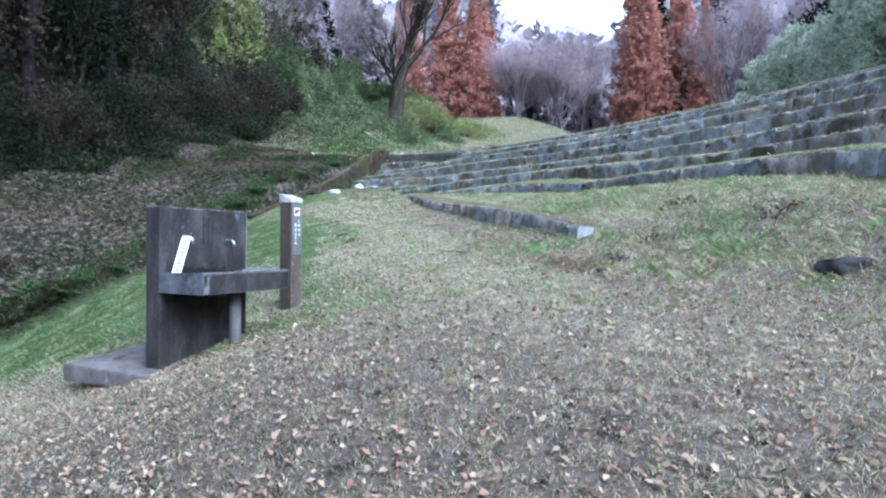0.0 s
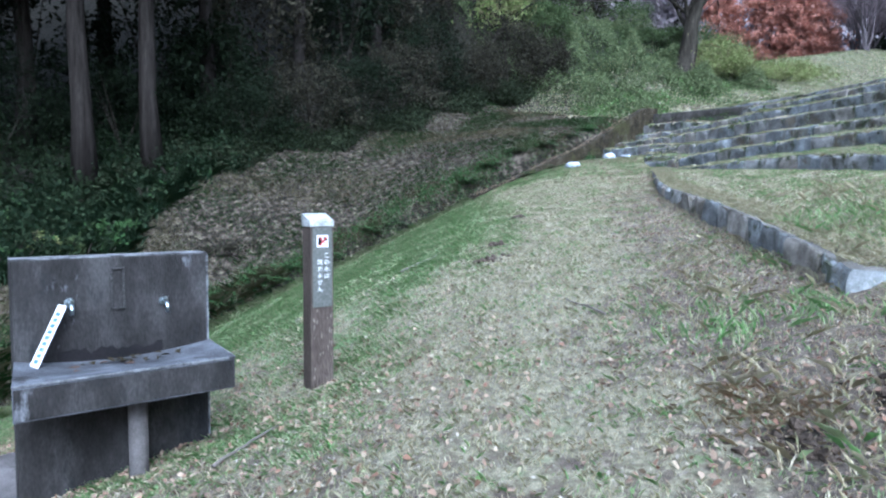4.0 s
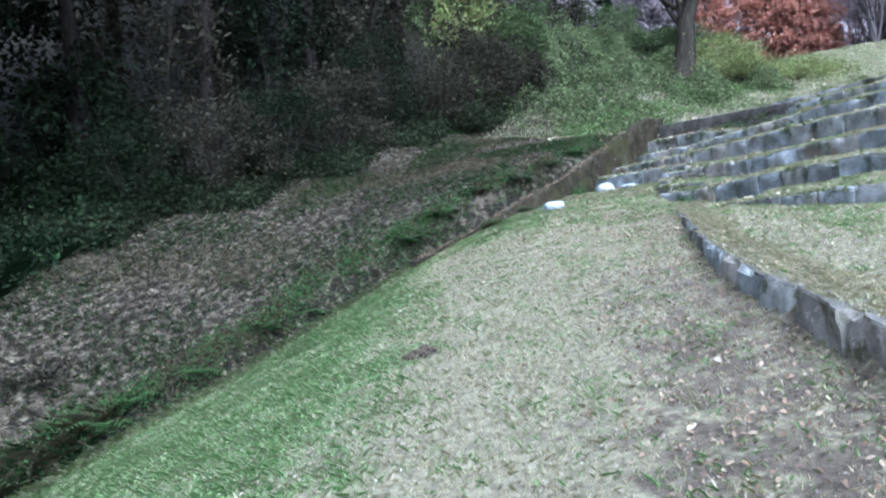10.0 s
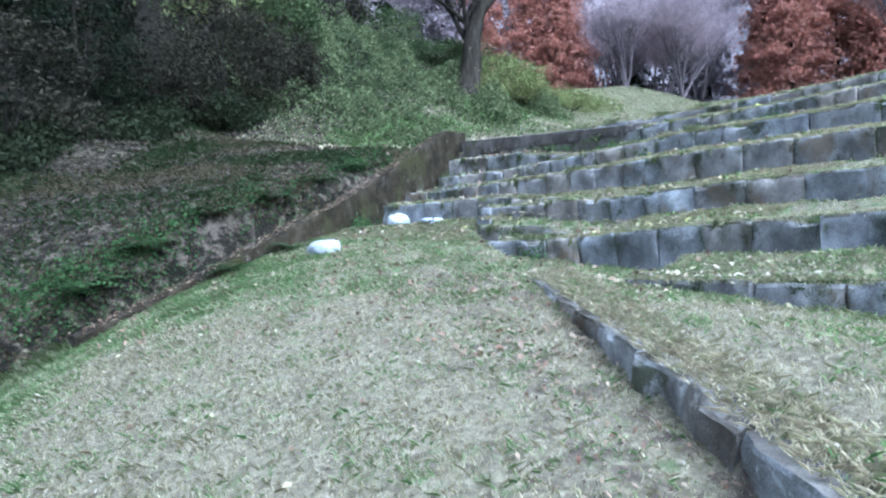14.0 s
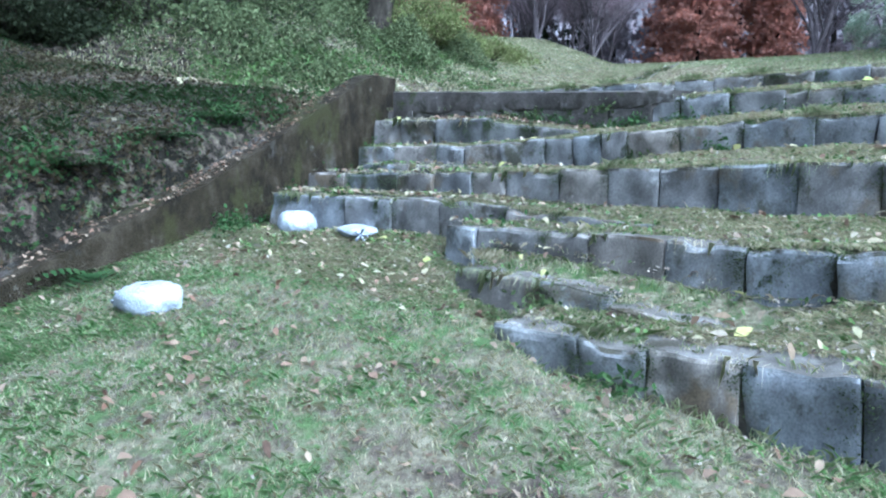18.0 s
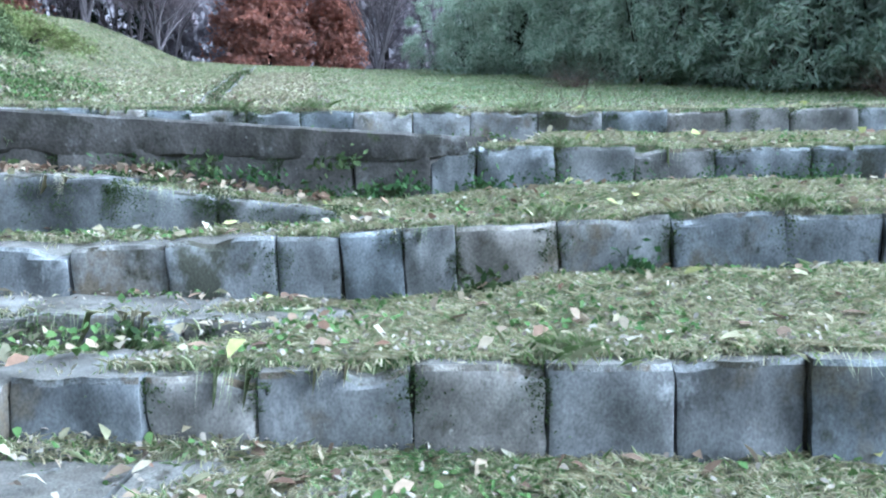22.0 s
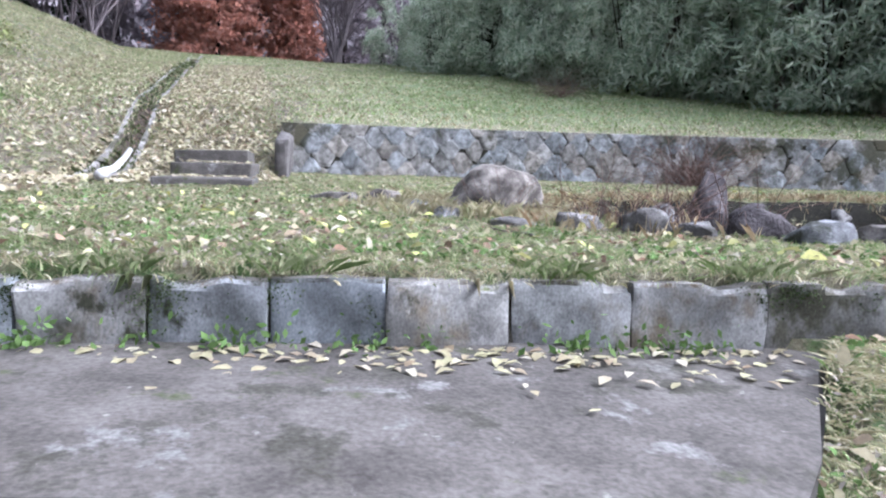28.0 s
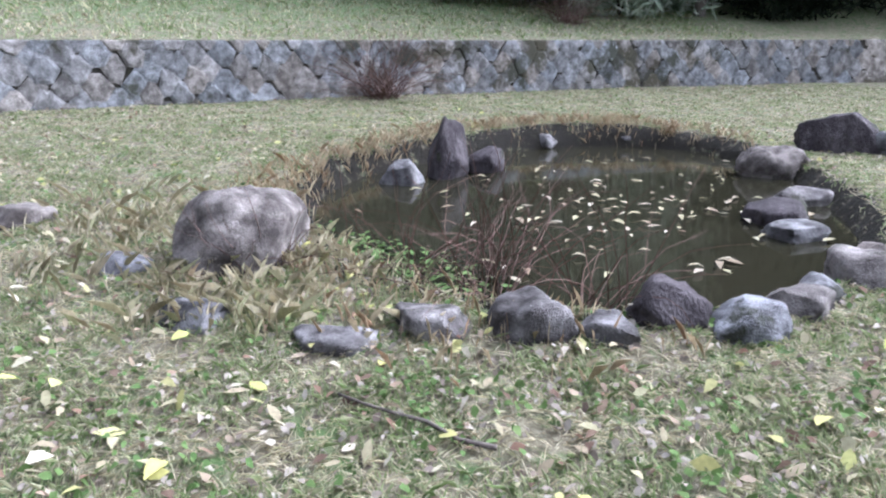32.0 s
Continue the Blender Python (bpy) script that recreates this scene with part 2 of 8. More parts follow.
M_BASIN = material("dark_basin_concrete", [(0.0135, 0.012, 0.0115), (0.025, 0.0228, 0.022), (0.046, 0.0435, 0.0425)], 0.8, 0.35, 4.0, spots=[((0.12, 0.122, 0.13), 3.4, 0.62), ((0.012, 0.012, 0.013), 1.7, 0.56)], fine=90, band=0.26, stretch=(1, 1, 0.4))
M_ROCK = material("pond_rock", [(0.055, 0.051, 0.05), (0.155, 0.148, 0.146), (0.33, 0.32, 0.318)], 0.9, 0.7, 5.0, detail=11.0, relief=0.04, spots=[((0.38, 0.375, 0.37), 5.0, 0.62), ((0.045, 0.045, 0.034), 2.5, 0.57)], objrand=0.22, fine=120, band=0.26)
M_DARKROCK = material("dark_pond_rock", [(0.022, 0.019, 0.02), (0.055, 0.047, 0.049), (0.12, 0.106, 0.108)], 0.9, 0.6, 6.0, detail=13.0, relief=0.04, stretch=(1, 1, 0.5), spots=[((0.2, 0.195, 0.19), 7.0, 0.67), ((0.04, 0.045, 0.025), 2.5, 0.6)])
M_FIELD = material("fitted_stone", [(0.105, 0.103, 0.1), (0.195, 0.193, 0.19), (0.31, 0.309, 0.307)], 0.9, 0.6, 6.0, spots=[((0.06, 0.06, 0.045), 0.8, 0.53), ((0.42, 0.42, 0.415), 5.0, 0.64)], objrand=0.28, fine=60, band=0.28)
M_MORTAR = material("dark_joint", [(0.022, 0.02, 0.016), (0.06, 0.055, 0.044)], 0.95, 0.5, 5.0, spots=[((0.05, 0.065, 0.025), 3.0, 0.6)])
M_BARK = material("bark", [(0.012, 0.0105, 0.008), (0.028, 0.024, 0.019), (0.05, 0.044, 0.036)], 0.95, 0.9, 6.0, stretch=(1, 1, 0.15), fine=40, spec=0.03)
# bark colour lowered to carry the shade inside the wood
M_CEDAR = material("cedar_bark", [(0.01, 0.008, 0.007), (0.02, 0.017, 0.015), (0.034, 0.029, 0.026)], 0.95, 0.9, 9.0, stretch=(1, 1, 0.08), fine=50, spec=0.03)
M_TWIG = material("grey_twig", [(0.085, 0.072, 0.06), (0.15, 0.13, 0.112)], 0.9, 0.2, 4.0)
M_POST = material("brown_post", [(0.036, 0.027, 0.022), (0.056, 0.043, 0.035), (0.078, 0.062, 0.052)], 0.75, 0.5, 6.0, spots=[((0.16, 0.13, 0.11), 15.0, 0.68)], stretch=(1, 1, 0.3), fine=60)
M_PLAQUE = material("grey_plaque", [(0.075, 0.078, 0.07), (0.09, 0.094, 0.085)], 0.55, 0.02, 3.0, grit=0.05)
M_WHITE = material("white_paint", [(0.52, 0.53, 0.54), (0.64, 0.65, 0.66)], 0.5, 0.1, 5.0)
# print black, also the shade inside the broken joint of the wash stand
M_INK = material("ink_and_recess_black", [(0.004, 0.0035, 0.004), (0.009, 0.007, 0.008)], 0.7, 0.0, 5.0)
M_CHIP = material("bare_wood", [(0.14, 0.12, 0.1), (0.24, 0.215, 0.19)], 0.85, 0.2, 20.0)
M_RED = material("red_ink", [(0.35, 0.04, 0.04), (0.4, 0.06, 0.05)], 0.6, 0.0, 5.0)
M_BLUE = material("faded_blue_ink", [(0.06, 0.12, 0.3), (0.12, 0.2, 0.4)], 0.6, 0.0, 40.0)
M_METAL = material("chrome_tap", [(0.3, 0.36, 0.38), (0.5, 0.54, 0.56)], 0.3, 0.05, 8.0, metal=1.0)
M_BAG = material("white_plastic_bag", [(0.28, 0.31, 0.36), (0.46, 0.5, 0.55)], 0.4, 0.35, 9.0, spots=[((0.17, 0.15, 0.13), 5.0, 0.62)])
M_PIPE = material("white_pipe", [(0.34, 0.33, 0.31), (0.48, 0.47, 0.45)], 0.5, 0.1, 3.0, spots=[((0.2, 0.18, 0.14), 3.0, 0.62)])
M_SOIL = material("dark_soil", [(0.03, 0.022, 0.016), (0.07, 0.052, 0.038)], 0.95, 0.9, 10.0)
# darker copy of the fallen-leaf colours, with the bank's tree shade in it
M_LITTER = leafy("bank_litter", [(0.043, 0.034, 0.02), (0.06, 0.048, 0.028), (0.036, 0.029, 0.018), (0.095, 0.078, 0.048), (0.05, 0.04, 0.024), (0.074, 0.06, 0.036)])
M_LEAF = leafy("fallen_leaf", [(0.12, 0.072, 0.05), (0.23, 0.165, 0.118), (0.11, 0.072, 0.053), (0.36, 0.29, 0.21), (0.08, 0.055, 0.042), (0.26, 0.19, 0.135), (0.19, 0.105, 0.07)])
M_YLEAF = leafy("pale_fallen_leaf", [(0.38, 0.34, 0.25), (0.22, 0.165, 0.11), (0.48, 0.44, 0.35), (0.38, 0.36, 0.22), (0.18, 0.115, 0.077), (0.4, 0.36, 0.27), (0.3, 0.25, 0.17)])
M_GOLD = leafy("yellow_fallen_leaf", [(0.48, 0.46, 0.16), (0.44, 0.42, 0.2), (0.52, 0.5, 0.26), (0.38, 0.4, 0.13)])
M_LUSH = leafy("lush_grass", [(0.17, 0.31, 0.1), (0.24, 0.4, 0.15), (0.34, 0.46, 0.22), (0.19, 0.34, 0.11), (0.45, 0.48, 0.28)], trans=0.4)
M_GRASS = leafy("green_grass", [(0.19, 0.26, 0.1), (0.25, 0.32, 0.14), (0.33, 0.37, 0.2), (0.2, 0.27, 0.11), (0.43, 0.42, 0.28)], trans=0.4)
M_STRAW = leafy("dry_grass", [(0.57, 0.51, 0.35), (0.72, 0.67, 0.49), (0.43, 0.37, 0.24), (0.65, 0.6, 0.43), (0.46, 0.47, 0.28)], trans=0.4)
# the straw colours again, lowered to stand for shade on the bank
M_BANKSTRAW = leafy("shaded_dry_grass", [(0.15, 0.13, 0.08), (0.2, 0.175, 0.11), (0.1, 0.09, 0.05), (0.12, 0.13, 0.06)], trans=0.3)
M_SASA = leafy("bamboo_grass_blade", [(0.022, 0.042, 0.022), (0.038, 0.066, 0.034), (0.07, 0.1, 0.054), (0.028, 0.045, 0.022)])
# darker and browner than green_grass
M_BANKTURF = leafy("dull_bank_turf", [(0.14, 0.145, 0.07), (0.19, 0.18, 0.1), (0.11, 0.125, 0.055), (0.24, 0.22, 0.14)], trans=0.3)
M_FERN = leafy("fern_green", [(0.028, 0.06, 0.02), (0.05, 0.095, 0.034), (0.085, 0.14, 0.05), (0.045, 0.07, 0.025)])
# undergrowth and fringe near black: canopy shade is put into their colours
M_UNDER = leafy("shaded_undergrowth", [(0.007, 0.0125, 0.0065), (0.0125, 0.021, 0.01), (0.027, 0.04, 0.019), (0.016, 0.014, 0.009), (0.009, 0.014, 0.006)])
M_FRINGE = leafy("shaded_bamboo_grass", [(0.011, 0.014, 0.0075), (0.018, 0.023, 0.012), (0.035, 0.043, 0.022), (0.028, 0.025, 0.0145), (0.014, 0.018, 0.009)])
# pale lilac-grey: distance haze is mixed into the leaf colour
M_HAZE = leafy("hazed_far_woods", [(0.15, 0.13, 0.145), (0.19, 0.165, 0.18), (0.125, 0.124, 0.126), (0.2, 0.165, 0.172)])
M_CAP = material("chipped_white_paint", [(0.16, 0.17, 0.16), (0.3, 0.31, 0.3), (0.42, 0.42, 0.42)], 0.6, 0.3, 9.0, spots=[((0.18, 0.2, 0.17), 14.0, 0.6)])
# wear of the arrises; on the backboard's top the pallor is painted skylight
M_EDGE = material("worn_skylit_concrete", [(0.06, 0.061, 0.064), (0.12, 0.122, 0.128), (0.22, 0.225, 0.235)], 0.85, 0.4, 14.0, spots=[((0.03, 0.029, 0.029), 6.0, 0.53)])
M_SLAB = material("mossy_slab_concrete", [(0.05, 0.045, 0.041), (0.086, 0.078, 0.071), (0.13, 0.119, 0.11)], 0.92, 0.35, 3.0, detail=7.0, grit=0.2, relief=0.04, spots=[((0.17, 0.163, 0.157), 3.4, 0.585), ((0.05, 0.047, 0.038), 2.3, 0.56), ((0.055, 0.065, 0.028), 2.0, 0.6), ((0.27, 0.26, 0.24), 11.0, 0.65)])
# scoured tone, lightened further for faces that catch the sky
M_TROUGH = material("skylit_scoured_concrete", [(0.03, 0.03, 0.033), (0.066, 0.068, 0.076), (0.125, 0.13, 0.145)], 0.65, 0.3, 3.5, spots=[((0.022, 0.021, 0.021), 2.2, 0.58)], fine=70)
M_SCRATCH = material("scratched_concrete", [(0.024, 0.023, 0.022), (0.05, 0.048, 0.047)], 0.9, 0.2, 30.0)
M_IVY = leafy("ivy_scrub", [(0.02, 0.034, 0.013), (0.045, 0.066, 0.025), (0.085, 0.108, 0.046), (0.06, 0.05, 0.03), (0.03, 0.046, 0.017)])
M_LILACBARK = material("lilac_grey_bark", [(0.06, 0.05, 0.052), (0.11, 0.093, 0.097)], 0.9, 0.2, 4.0)
M_DRYTWIG = material("dry_bramble", [(0.09, 0.055, 0.045), (0.17, 0.11, 0.09)], 0.9, 0.2, 6.0)
M_WEED = leafy("weed_leaf", [(0.08, 0.14, 0.045), (0.12, 0.19, 0.065), (0.17, 0.24, 0.09), (0.1, 0.15, 0.05)])
M_FLECK = leafy("crumbled_leaf", [(0.36, 0.32, 0.26), (0.22, 0.175, 0.135), (0.46, 0.42, 0.35), (0.16, 0.125, 0.1), (0.29, 0.245, 0.195), (0.2, 0.15, 0.11), (0.34, 0.31, 0.26)])
# evergreen leaves darkened for the shade of the crowns above
M_SHADE = leafy("shaded_evergreen", [(0.005, 0.0075, 0.004), (0.0085, 0.013, 0.006), (0.016, 0.02, 0.0095), (0.006, 0.0095, 0.0045)], trans=0.15)
M_BAMBOO = leafy("bamboo_leaf", [(0.17, 0.23, 0.16), (0.29, 0.36, 0.26), (0.44, 0.5, 0.38), (0.2, 0.27, 0.19), (0.52, 0.54, 0.44)], trans=0.55)
M_RUST = leafy("rust_needles", [(0.32, 0.15, 0.115), (0.37, 0.16, 0.11), (0.29, 0.15, 0.13), (0.33, 0.19, 0.155)], trans=0.4)
M_BANKIVY = leafy("bank_ivy", [(0.05, 0.066, 0.03), (0.09, 0.114, 0.05), (0.15, 0.175, 0.085), (0.115, 0.098, 0.058), (0.06, 0.078, 0.036)])
M_LILAC = leafy("bare_twig_haze", [(0.25, 0.205, 0.22), (0.32, 0.265, 0.285), (0.38, 0.325, 0.345), (0.26, 0.2, 0.205)], trans=0.4)
# brown leaves of the thickets, wood shade mixed into the colour
M_BROWNF = leafy("shaded_brown_foliage", [(0.016, 0.0135, 0.01), (0.027, 0.024, 0.0165), (0.046, 0.043, 0.027), (0.016, 0.019, 0.012), (0.011, 0.0095, 0.008)])
M_LIME = leafy("yellow_green_leaf", [(0.11, 0.15, 0.045), (0.18, 0.21, 0.075), (0.06, 0.09, 0.03), (0.12, 0.105, 0.055)])
M_REED = leafy("rusty_reed", [(0.3, 0.2, 0.12), (0.4, 0.32, 0.2), (0.25, 0.15, 0.09), (0.44, 0.38, 0.25)], trans=0.35)


def water_material():
    m = bpy.data.materials.new("still_water")
    m.use_nodes = True
    t = m.node_tree
    b = t.nodes["Principled BSDF"]
    b.inputs["Base Color"].default_value = (0.018, 0.017, 0.01, 1)
    b.inputs["Roughness"].default_value = 0.06
    b.inputs["IOR"].default_value = 1.33
    n = t.nodes.new("ShaderNodeTexNoise")
    n.inputs["Scale"].default_value = 6.0
    bp = t.nodes.new("ShaderNodeBump")
    bp.inputs["Strength"].default_value, bp.inputs["Distance"].default_value = 0.06, 0.01
    t.links.new(n.outputs["Fac"], bp.inputs["Height"])
    t.links.new(bp.outputs[0], b.inputs["Normal"])
    return m


M_WATER = water_material()


# ---- the lie of the land ----
# All rows of stone are arcs round one centre, uphill is outward.
CX, CY = -10.8, 14.0
ROWS = {  # name: radius of the front edge, level of the top, first and last angle in degrees
    "terrace_low": (23.1, 2.44, -62.0, -19.0),
    "terrace_a": (24.0, 2.74, -62.0, -13.2),
    "terrace_b": (24.9, 3.09, -62.0, -10.9),
    "terrace_c": (25.8, 3.48, -62.0, -5.9),
    "terrace_d": (26.8, 3.92, -62.0, -5.6),
    "terrace_e": (27.8, 4.33, -62.0, -5.0),
    "terrace_top": (28.95, 4.66, -62.0, -5.3),
    "half_a": (24.5, 2.88, -15.4, -11.8),
    "half_b": (25.3, 3.26, -13.6, -5.9),
    "half_c": (26.4, 3.68, -11.2, -6.4),
    "half_d": (27.25, 4.12, -11.0, -5.4),
}
LIFT = {  # how far the tops of a row leave its level: angles (southward) and metres
    "terrace_low": ((20, 24, 28, 33, 38, 43, 47, 50, 62), (0.0, 0.05, 0.05, -0.1, -0.08, -0.1, -0.16, -0.28, -0.3)),
    "terrace_a": ((13, 16, 19, 25, 31, 40, 62), (-0.03, 0.0, 0.08, 0.13, 0.1, -0.06, -0.1)),
    "terrace_b": ((11, 13.5, 16, 18, 20, 26, 40), (0.03, 0.05, 0.05, 0.11, 0.12, 0.11, 0.03)),
    "terrace_c": ((7, 9, 13, 16, 22, 40), (0.0, 0.03, 0.09, 0.14, 0.14, 0.1)),
    "terrace_d": ((6, 9, 11, 13, 15, 21, 40), (-0.11, -0.1, -0.04, 0.02, 0.08, 0.1, 0.16)),
    "terrace_e": ((12, 16, 24, 40), (0.0, 0.02, 0.07, 0.2)),
    "terrace_top": ((12, 18, 31, 45), (0.0, 0.06, 0.2, 0.26)),
    "half_a": ((11.8, 13.5, 15.4), (0.02, -0.01, -0.1)),
    "half_b": ((6, 11, 13.6), (0.03, 0.02, -0.07)),
    "half_c": ((6.4, 9.5, 11.4), (-0.08, -0.09, -0.13)),
    "half_d": ((5.4, 8.5, 11), (0.03, 0.0, -0.17)),
}
JOINTS = {  # angles of the joints between the blocks beside the way up
    "terrace_top": (6.2, 7.0, 7.67, 8.31, 9.13, 9.94, 10.75, 11.63, 12.5, 13.51, 14.47, 15.44, 16.3, 17.23, 18.16),
    "terrace_e": (5.8, 6.7, 7.5, 8.4, 9.25, 10.1, 11.0, 11.94, 12.5, 13.47, 14.43, 15.39, 16.54, 17.6),
    "terrace_d": (6.71, 7.81, 8.6, 9.46, 10.5, 11.11, 11.71, 12.22, 13.2, 14.27, 15.35, 16.2),
    "terrace_c": (6.98, 8.32, 9.2, 10.12, 10.87, 11.9, 12.8, 13.66, 14.55, 15.62, 16.6),
    "terrace_b": (11.53, 12.73, 13.45, 14.54, 15.55, 16.5, 17.7),
    "terrace_a": (14.4, 15.18, 16.14, 17.15, 18.22, 19.2, 20.16, 21.32, 22.28, 23.25, 24.28, 25.33, 26.43),
    "half_d": (6.2, 7.2, 8.58, 9.7),
    "half_b": (7.95, 9.05, 10.18, 11.57, 12.45),
}
DRAIN_X = (-40.0, -8.0, -0.7, 1.9, 4.2, 9.0, 12.7, 17.4, 24.0)
DRAIN_Y = (-6.0, 4.5, 10.2, 12.4, 12.6, 12.9, 12.5, 12.55, 12.6)
DRAIN_Z = (-4.5, -2.0, -1.1, -0.95, -0.4, 0.85, 1.6, 2.75, 4.4)
FALL_X = (-4.0, -2.2, -0.5, 0.8, 2.0, 3.4, 5.0, 7.5, 9.8, 11.5)
FALL_Z = (0.0, 0.05, 0.42, 0.64, 0.64, 0.38, 0.18, 0.08, 0.06, 0.0)
KERB_A, KERB_B = (3.0, -0.65), (11.35, 7.4)
RET_R, RET_TOP = 41.0, 6.14


def lift(name, th):
    return np.interp(-np.asarray(th), *LIFT[name])


def row_lift(pick, th):
    """The lift of many places at once, each on the row of that index."""
    out = np.zeros(len(pick))
    for i, name in enumerate(ROWS):
        out = np.where(pick == i, lift(name, th), out)
    return out


def ramp(v, a, b):
    t = np.clip((v - a) / (b - a), 0.0, 1.0)
    return t * t * (3 - 2 * t)


def wave(x, y):
    """Slow unevenness of the ground, about -1 to 1."""
    return (np.sin(0.9 * x + 1.3 * np.sin(0.41 * y)) + np.sin(1.27 * y + 0.7 * np.sin(0.83 * x) + 2.0)
            + 0.6 * np.sin(2.3 * x - 1.9 * y) + 0.4 * np.sin(3.7 * x + 3.1 * y + 1.0)) / 3.0


def kerb_bow(u):
    """How far the low kerb bends towards the path."""
    return np.interp(u, (0.0, 4.1, 6.3, 7.5, 10.2, 11.6), (0.0, 0.17, 0.36, 0.36, 0.12, 0.0))


def kerb_rise(u):
    return np.interp(u, (-1.6, -0.2, 3.0, 5.0, 6.5, 8.0, 10.0, 11.6), (0.0, 0.19, 0.2, 0.17, 0.14, 0.1, 0.03, -0.06))


def on_slab(r, th):
    """The concrete slab of the upper step, its free end cut aslant."""
    return (r > 27.78) & (r < 29.0) & (th > -12.35 - 1.4 * (r - 27.76)) & (th < -5.2)


def polar(x, y):
    return np.hypot(x - CX, y - CY), np.degrees(np.arctan2(y - CY, x - CX))


def lawn(x, y):
    s = -0.66 * (x - 1.5) + 0.75 * (y + 0.2)
    a = np.maximum(x, -8.0)
    z = 0.56 + 0.1312 * x + 0.0064 * np.clip(y, -9, 20) + 0.0027 * a * a
    z = z - 0.0623 * np.maximum(s - 1, 0) ** 2 + 0.0943 * np.maximum(s - 4, 0) ** 2 - 0.02 * np.maximum(s - 7.5, 0) ** 2
    z = z - 0.28 * np.exp(-((x - 0.2) ** 2 + (y - 2.7) ** 2) / 2.2) - 0.14 * np.exp(-((x - 1.3) ** 2 + (y - 2.9) ** 2) / 0.9)
    return np.where(x > 11, np.minimum(z, 2.98), z)


def green_band(x, y):
    """1 where the lawn beside the ditch is green, 0 on the worn straw of the path."""
    s0 = np.interp(x, (0.0, 4.5, 6.0, 7.5, 9.0, 10.3, 11.5, 13.0), (2.0, 1.85, 1.6, 2.5, 3.2, 2.0, 1.5, 1.1))
    s = -0.66 * (x - 1.5) + 0.75 * (y + 0.2) + 0.3 * wave(2.1 * x, 2.3 * y)
    d = y - np.interp(x, DRAIN_X, DRAIN_Y)
    return ramp(s + 0.25 * wave(5.0 * x, 5.3 * y), s0 - 0.6, s0 + 0.7) * np.maximum(ramp(x, -1.2, 0.5), ramp(d, -4, -2.2) * ramp(x, -6, -2))


def by_stand(x, y):
    """1 on the leaf-strewn ground round the wash stand and the sign post."""
    return np.exp(-((x - 0.4) / 1.5) ** 2 - ((y - 3.0) / 1.7) ** 2)


def kerb_side(x, y):
    """Distance from the line of the low kerb, above 0 on the upper side."""
    dx, dy = KERB_B[0] - KERB_A[0], KERB_B[1] - KERB_A[1]
    length = math.hypot(dx, dy)
    u = ((x - KERB_A[0]) * dx + (y - KERB_A[1]) * dy) / length
    return ((x - KERB_A[0]) * dy - (y - KERB_A[1]) * dx) / length + kerb_bow(u)


def worn_dirt(x, y):
    """1 on the trodden brown earth between the path and the kerb, and before the steps."""
    s = -0.66 * (x - 1.5) + 0.75 * (y + 0.2) + 0.35 * wave(2.0 * x, 2.2 * y) + 0.2 * wave(6.0 * x, 5.5 * y)
    below = np.maximum(1 - ramp(kerb_side(x, y), -0.1, 0.15), 1 - ramp(x, 3.2, 4.6))
    return ramp(-s, -0.55, 0.35) * ramp(x, -1.5, 1.5) * (1 - 0.6 * ramp(x, 7.5, 9.5)) * below * (x < 11.5)


def left_bank(x, y):
    yd, zd = np.interp(x, DRAIN_X, DRAIN_Y), np.interp(x, DRAIN_X, DRAIN_Z)
    d = y - yd
    flat = ramp(-x, -3.0, 2.0)
    z = zd + (0.55 - 0.48 * ramp(-x, 0.8, 3.0)) * ramp(d, 0.05, 0.4) + (0.38 - 0.22 * flat) * np.maximum(d - 0.3, 0)
    z = z - np.interp(x, (-4.0, -2.0, -0.7, 0.5, 1.9, 3.0, 4.2, 6.5, 9.0), (0.0, 0.1, 0.35, 0.6, 0.64, 0.62, 0.55, 0.3, 0.0)) * (1 - ramp(d, 0.6, 6.5))
    lip = np.interp(x, (7.0, 9.0, 10.0, 12.0, 13.3, 17.5, 20.0), (0.0, 0.22, 0.42, 0.84, 1.0, 1.05, 0.9))  # the cut bank above the side wall
    z = z + lip * ramp(d, 0.08, 0.6) * np.clip((6.0 - d) / 5.2, 0, 1)
    return z + 0.42 * np.maximum(d - 8.5, 0) * (0.5 + 0.5 * flat) + 0.05 * wave(x, y) * ramp(d, 0.3, 2)


def wood_floor(x):
    """Where the open leaf bank ends and the undergrowth below the cedars begins."""
    return np.interp(x, (-40, -14, -8.4, -7.2, -6.0, -3.0, -1.6, -0.4, 1.5, 2.5, 3.8, 9.0, 13.0, 17.4, 24.0), (6.0, 10.0, 12.6, 13.0, 13.7, 14.3, 13.7, 13.9, 14.8, 16.4, 17.8, 19.6, 19.6, 20.0, 20.2))


def pond(x, y):
    """Above 0 inside the pond."""
    a, b = x - 21.0, y - 3.2
    u, v = 0.93 * a + 0.37 * b, -0.37 * a + 0.93 * b
    return 1.0 - np.hypot(u / 2.5, v / 3.55) + 0.05 * np.sin(3 * np.arctan2(v, u) + 1.0)


def bare_edge(r, th):
    """Where the worn tops of the stones lie bare, beside the flight of steps."""
    bare = np.zeros(np.shape(r), bool)
    for name, (radius, level, first, last) in ROWS.items():
        if name not in ("terrace_low", "terrace_e", "terrace_top"):
            reach = (0.42 if name.startswith("half") else 0.6 if name == "terrace_c" else 0.27) + 0.04 * np.sin(40 * th)
            bare |= (r > radius) & (r < radius + reach) & (th < last) & (th > last - 4.4 + 0.7 * np.sin(9 * r + 3 * th))
    return bare


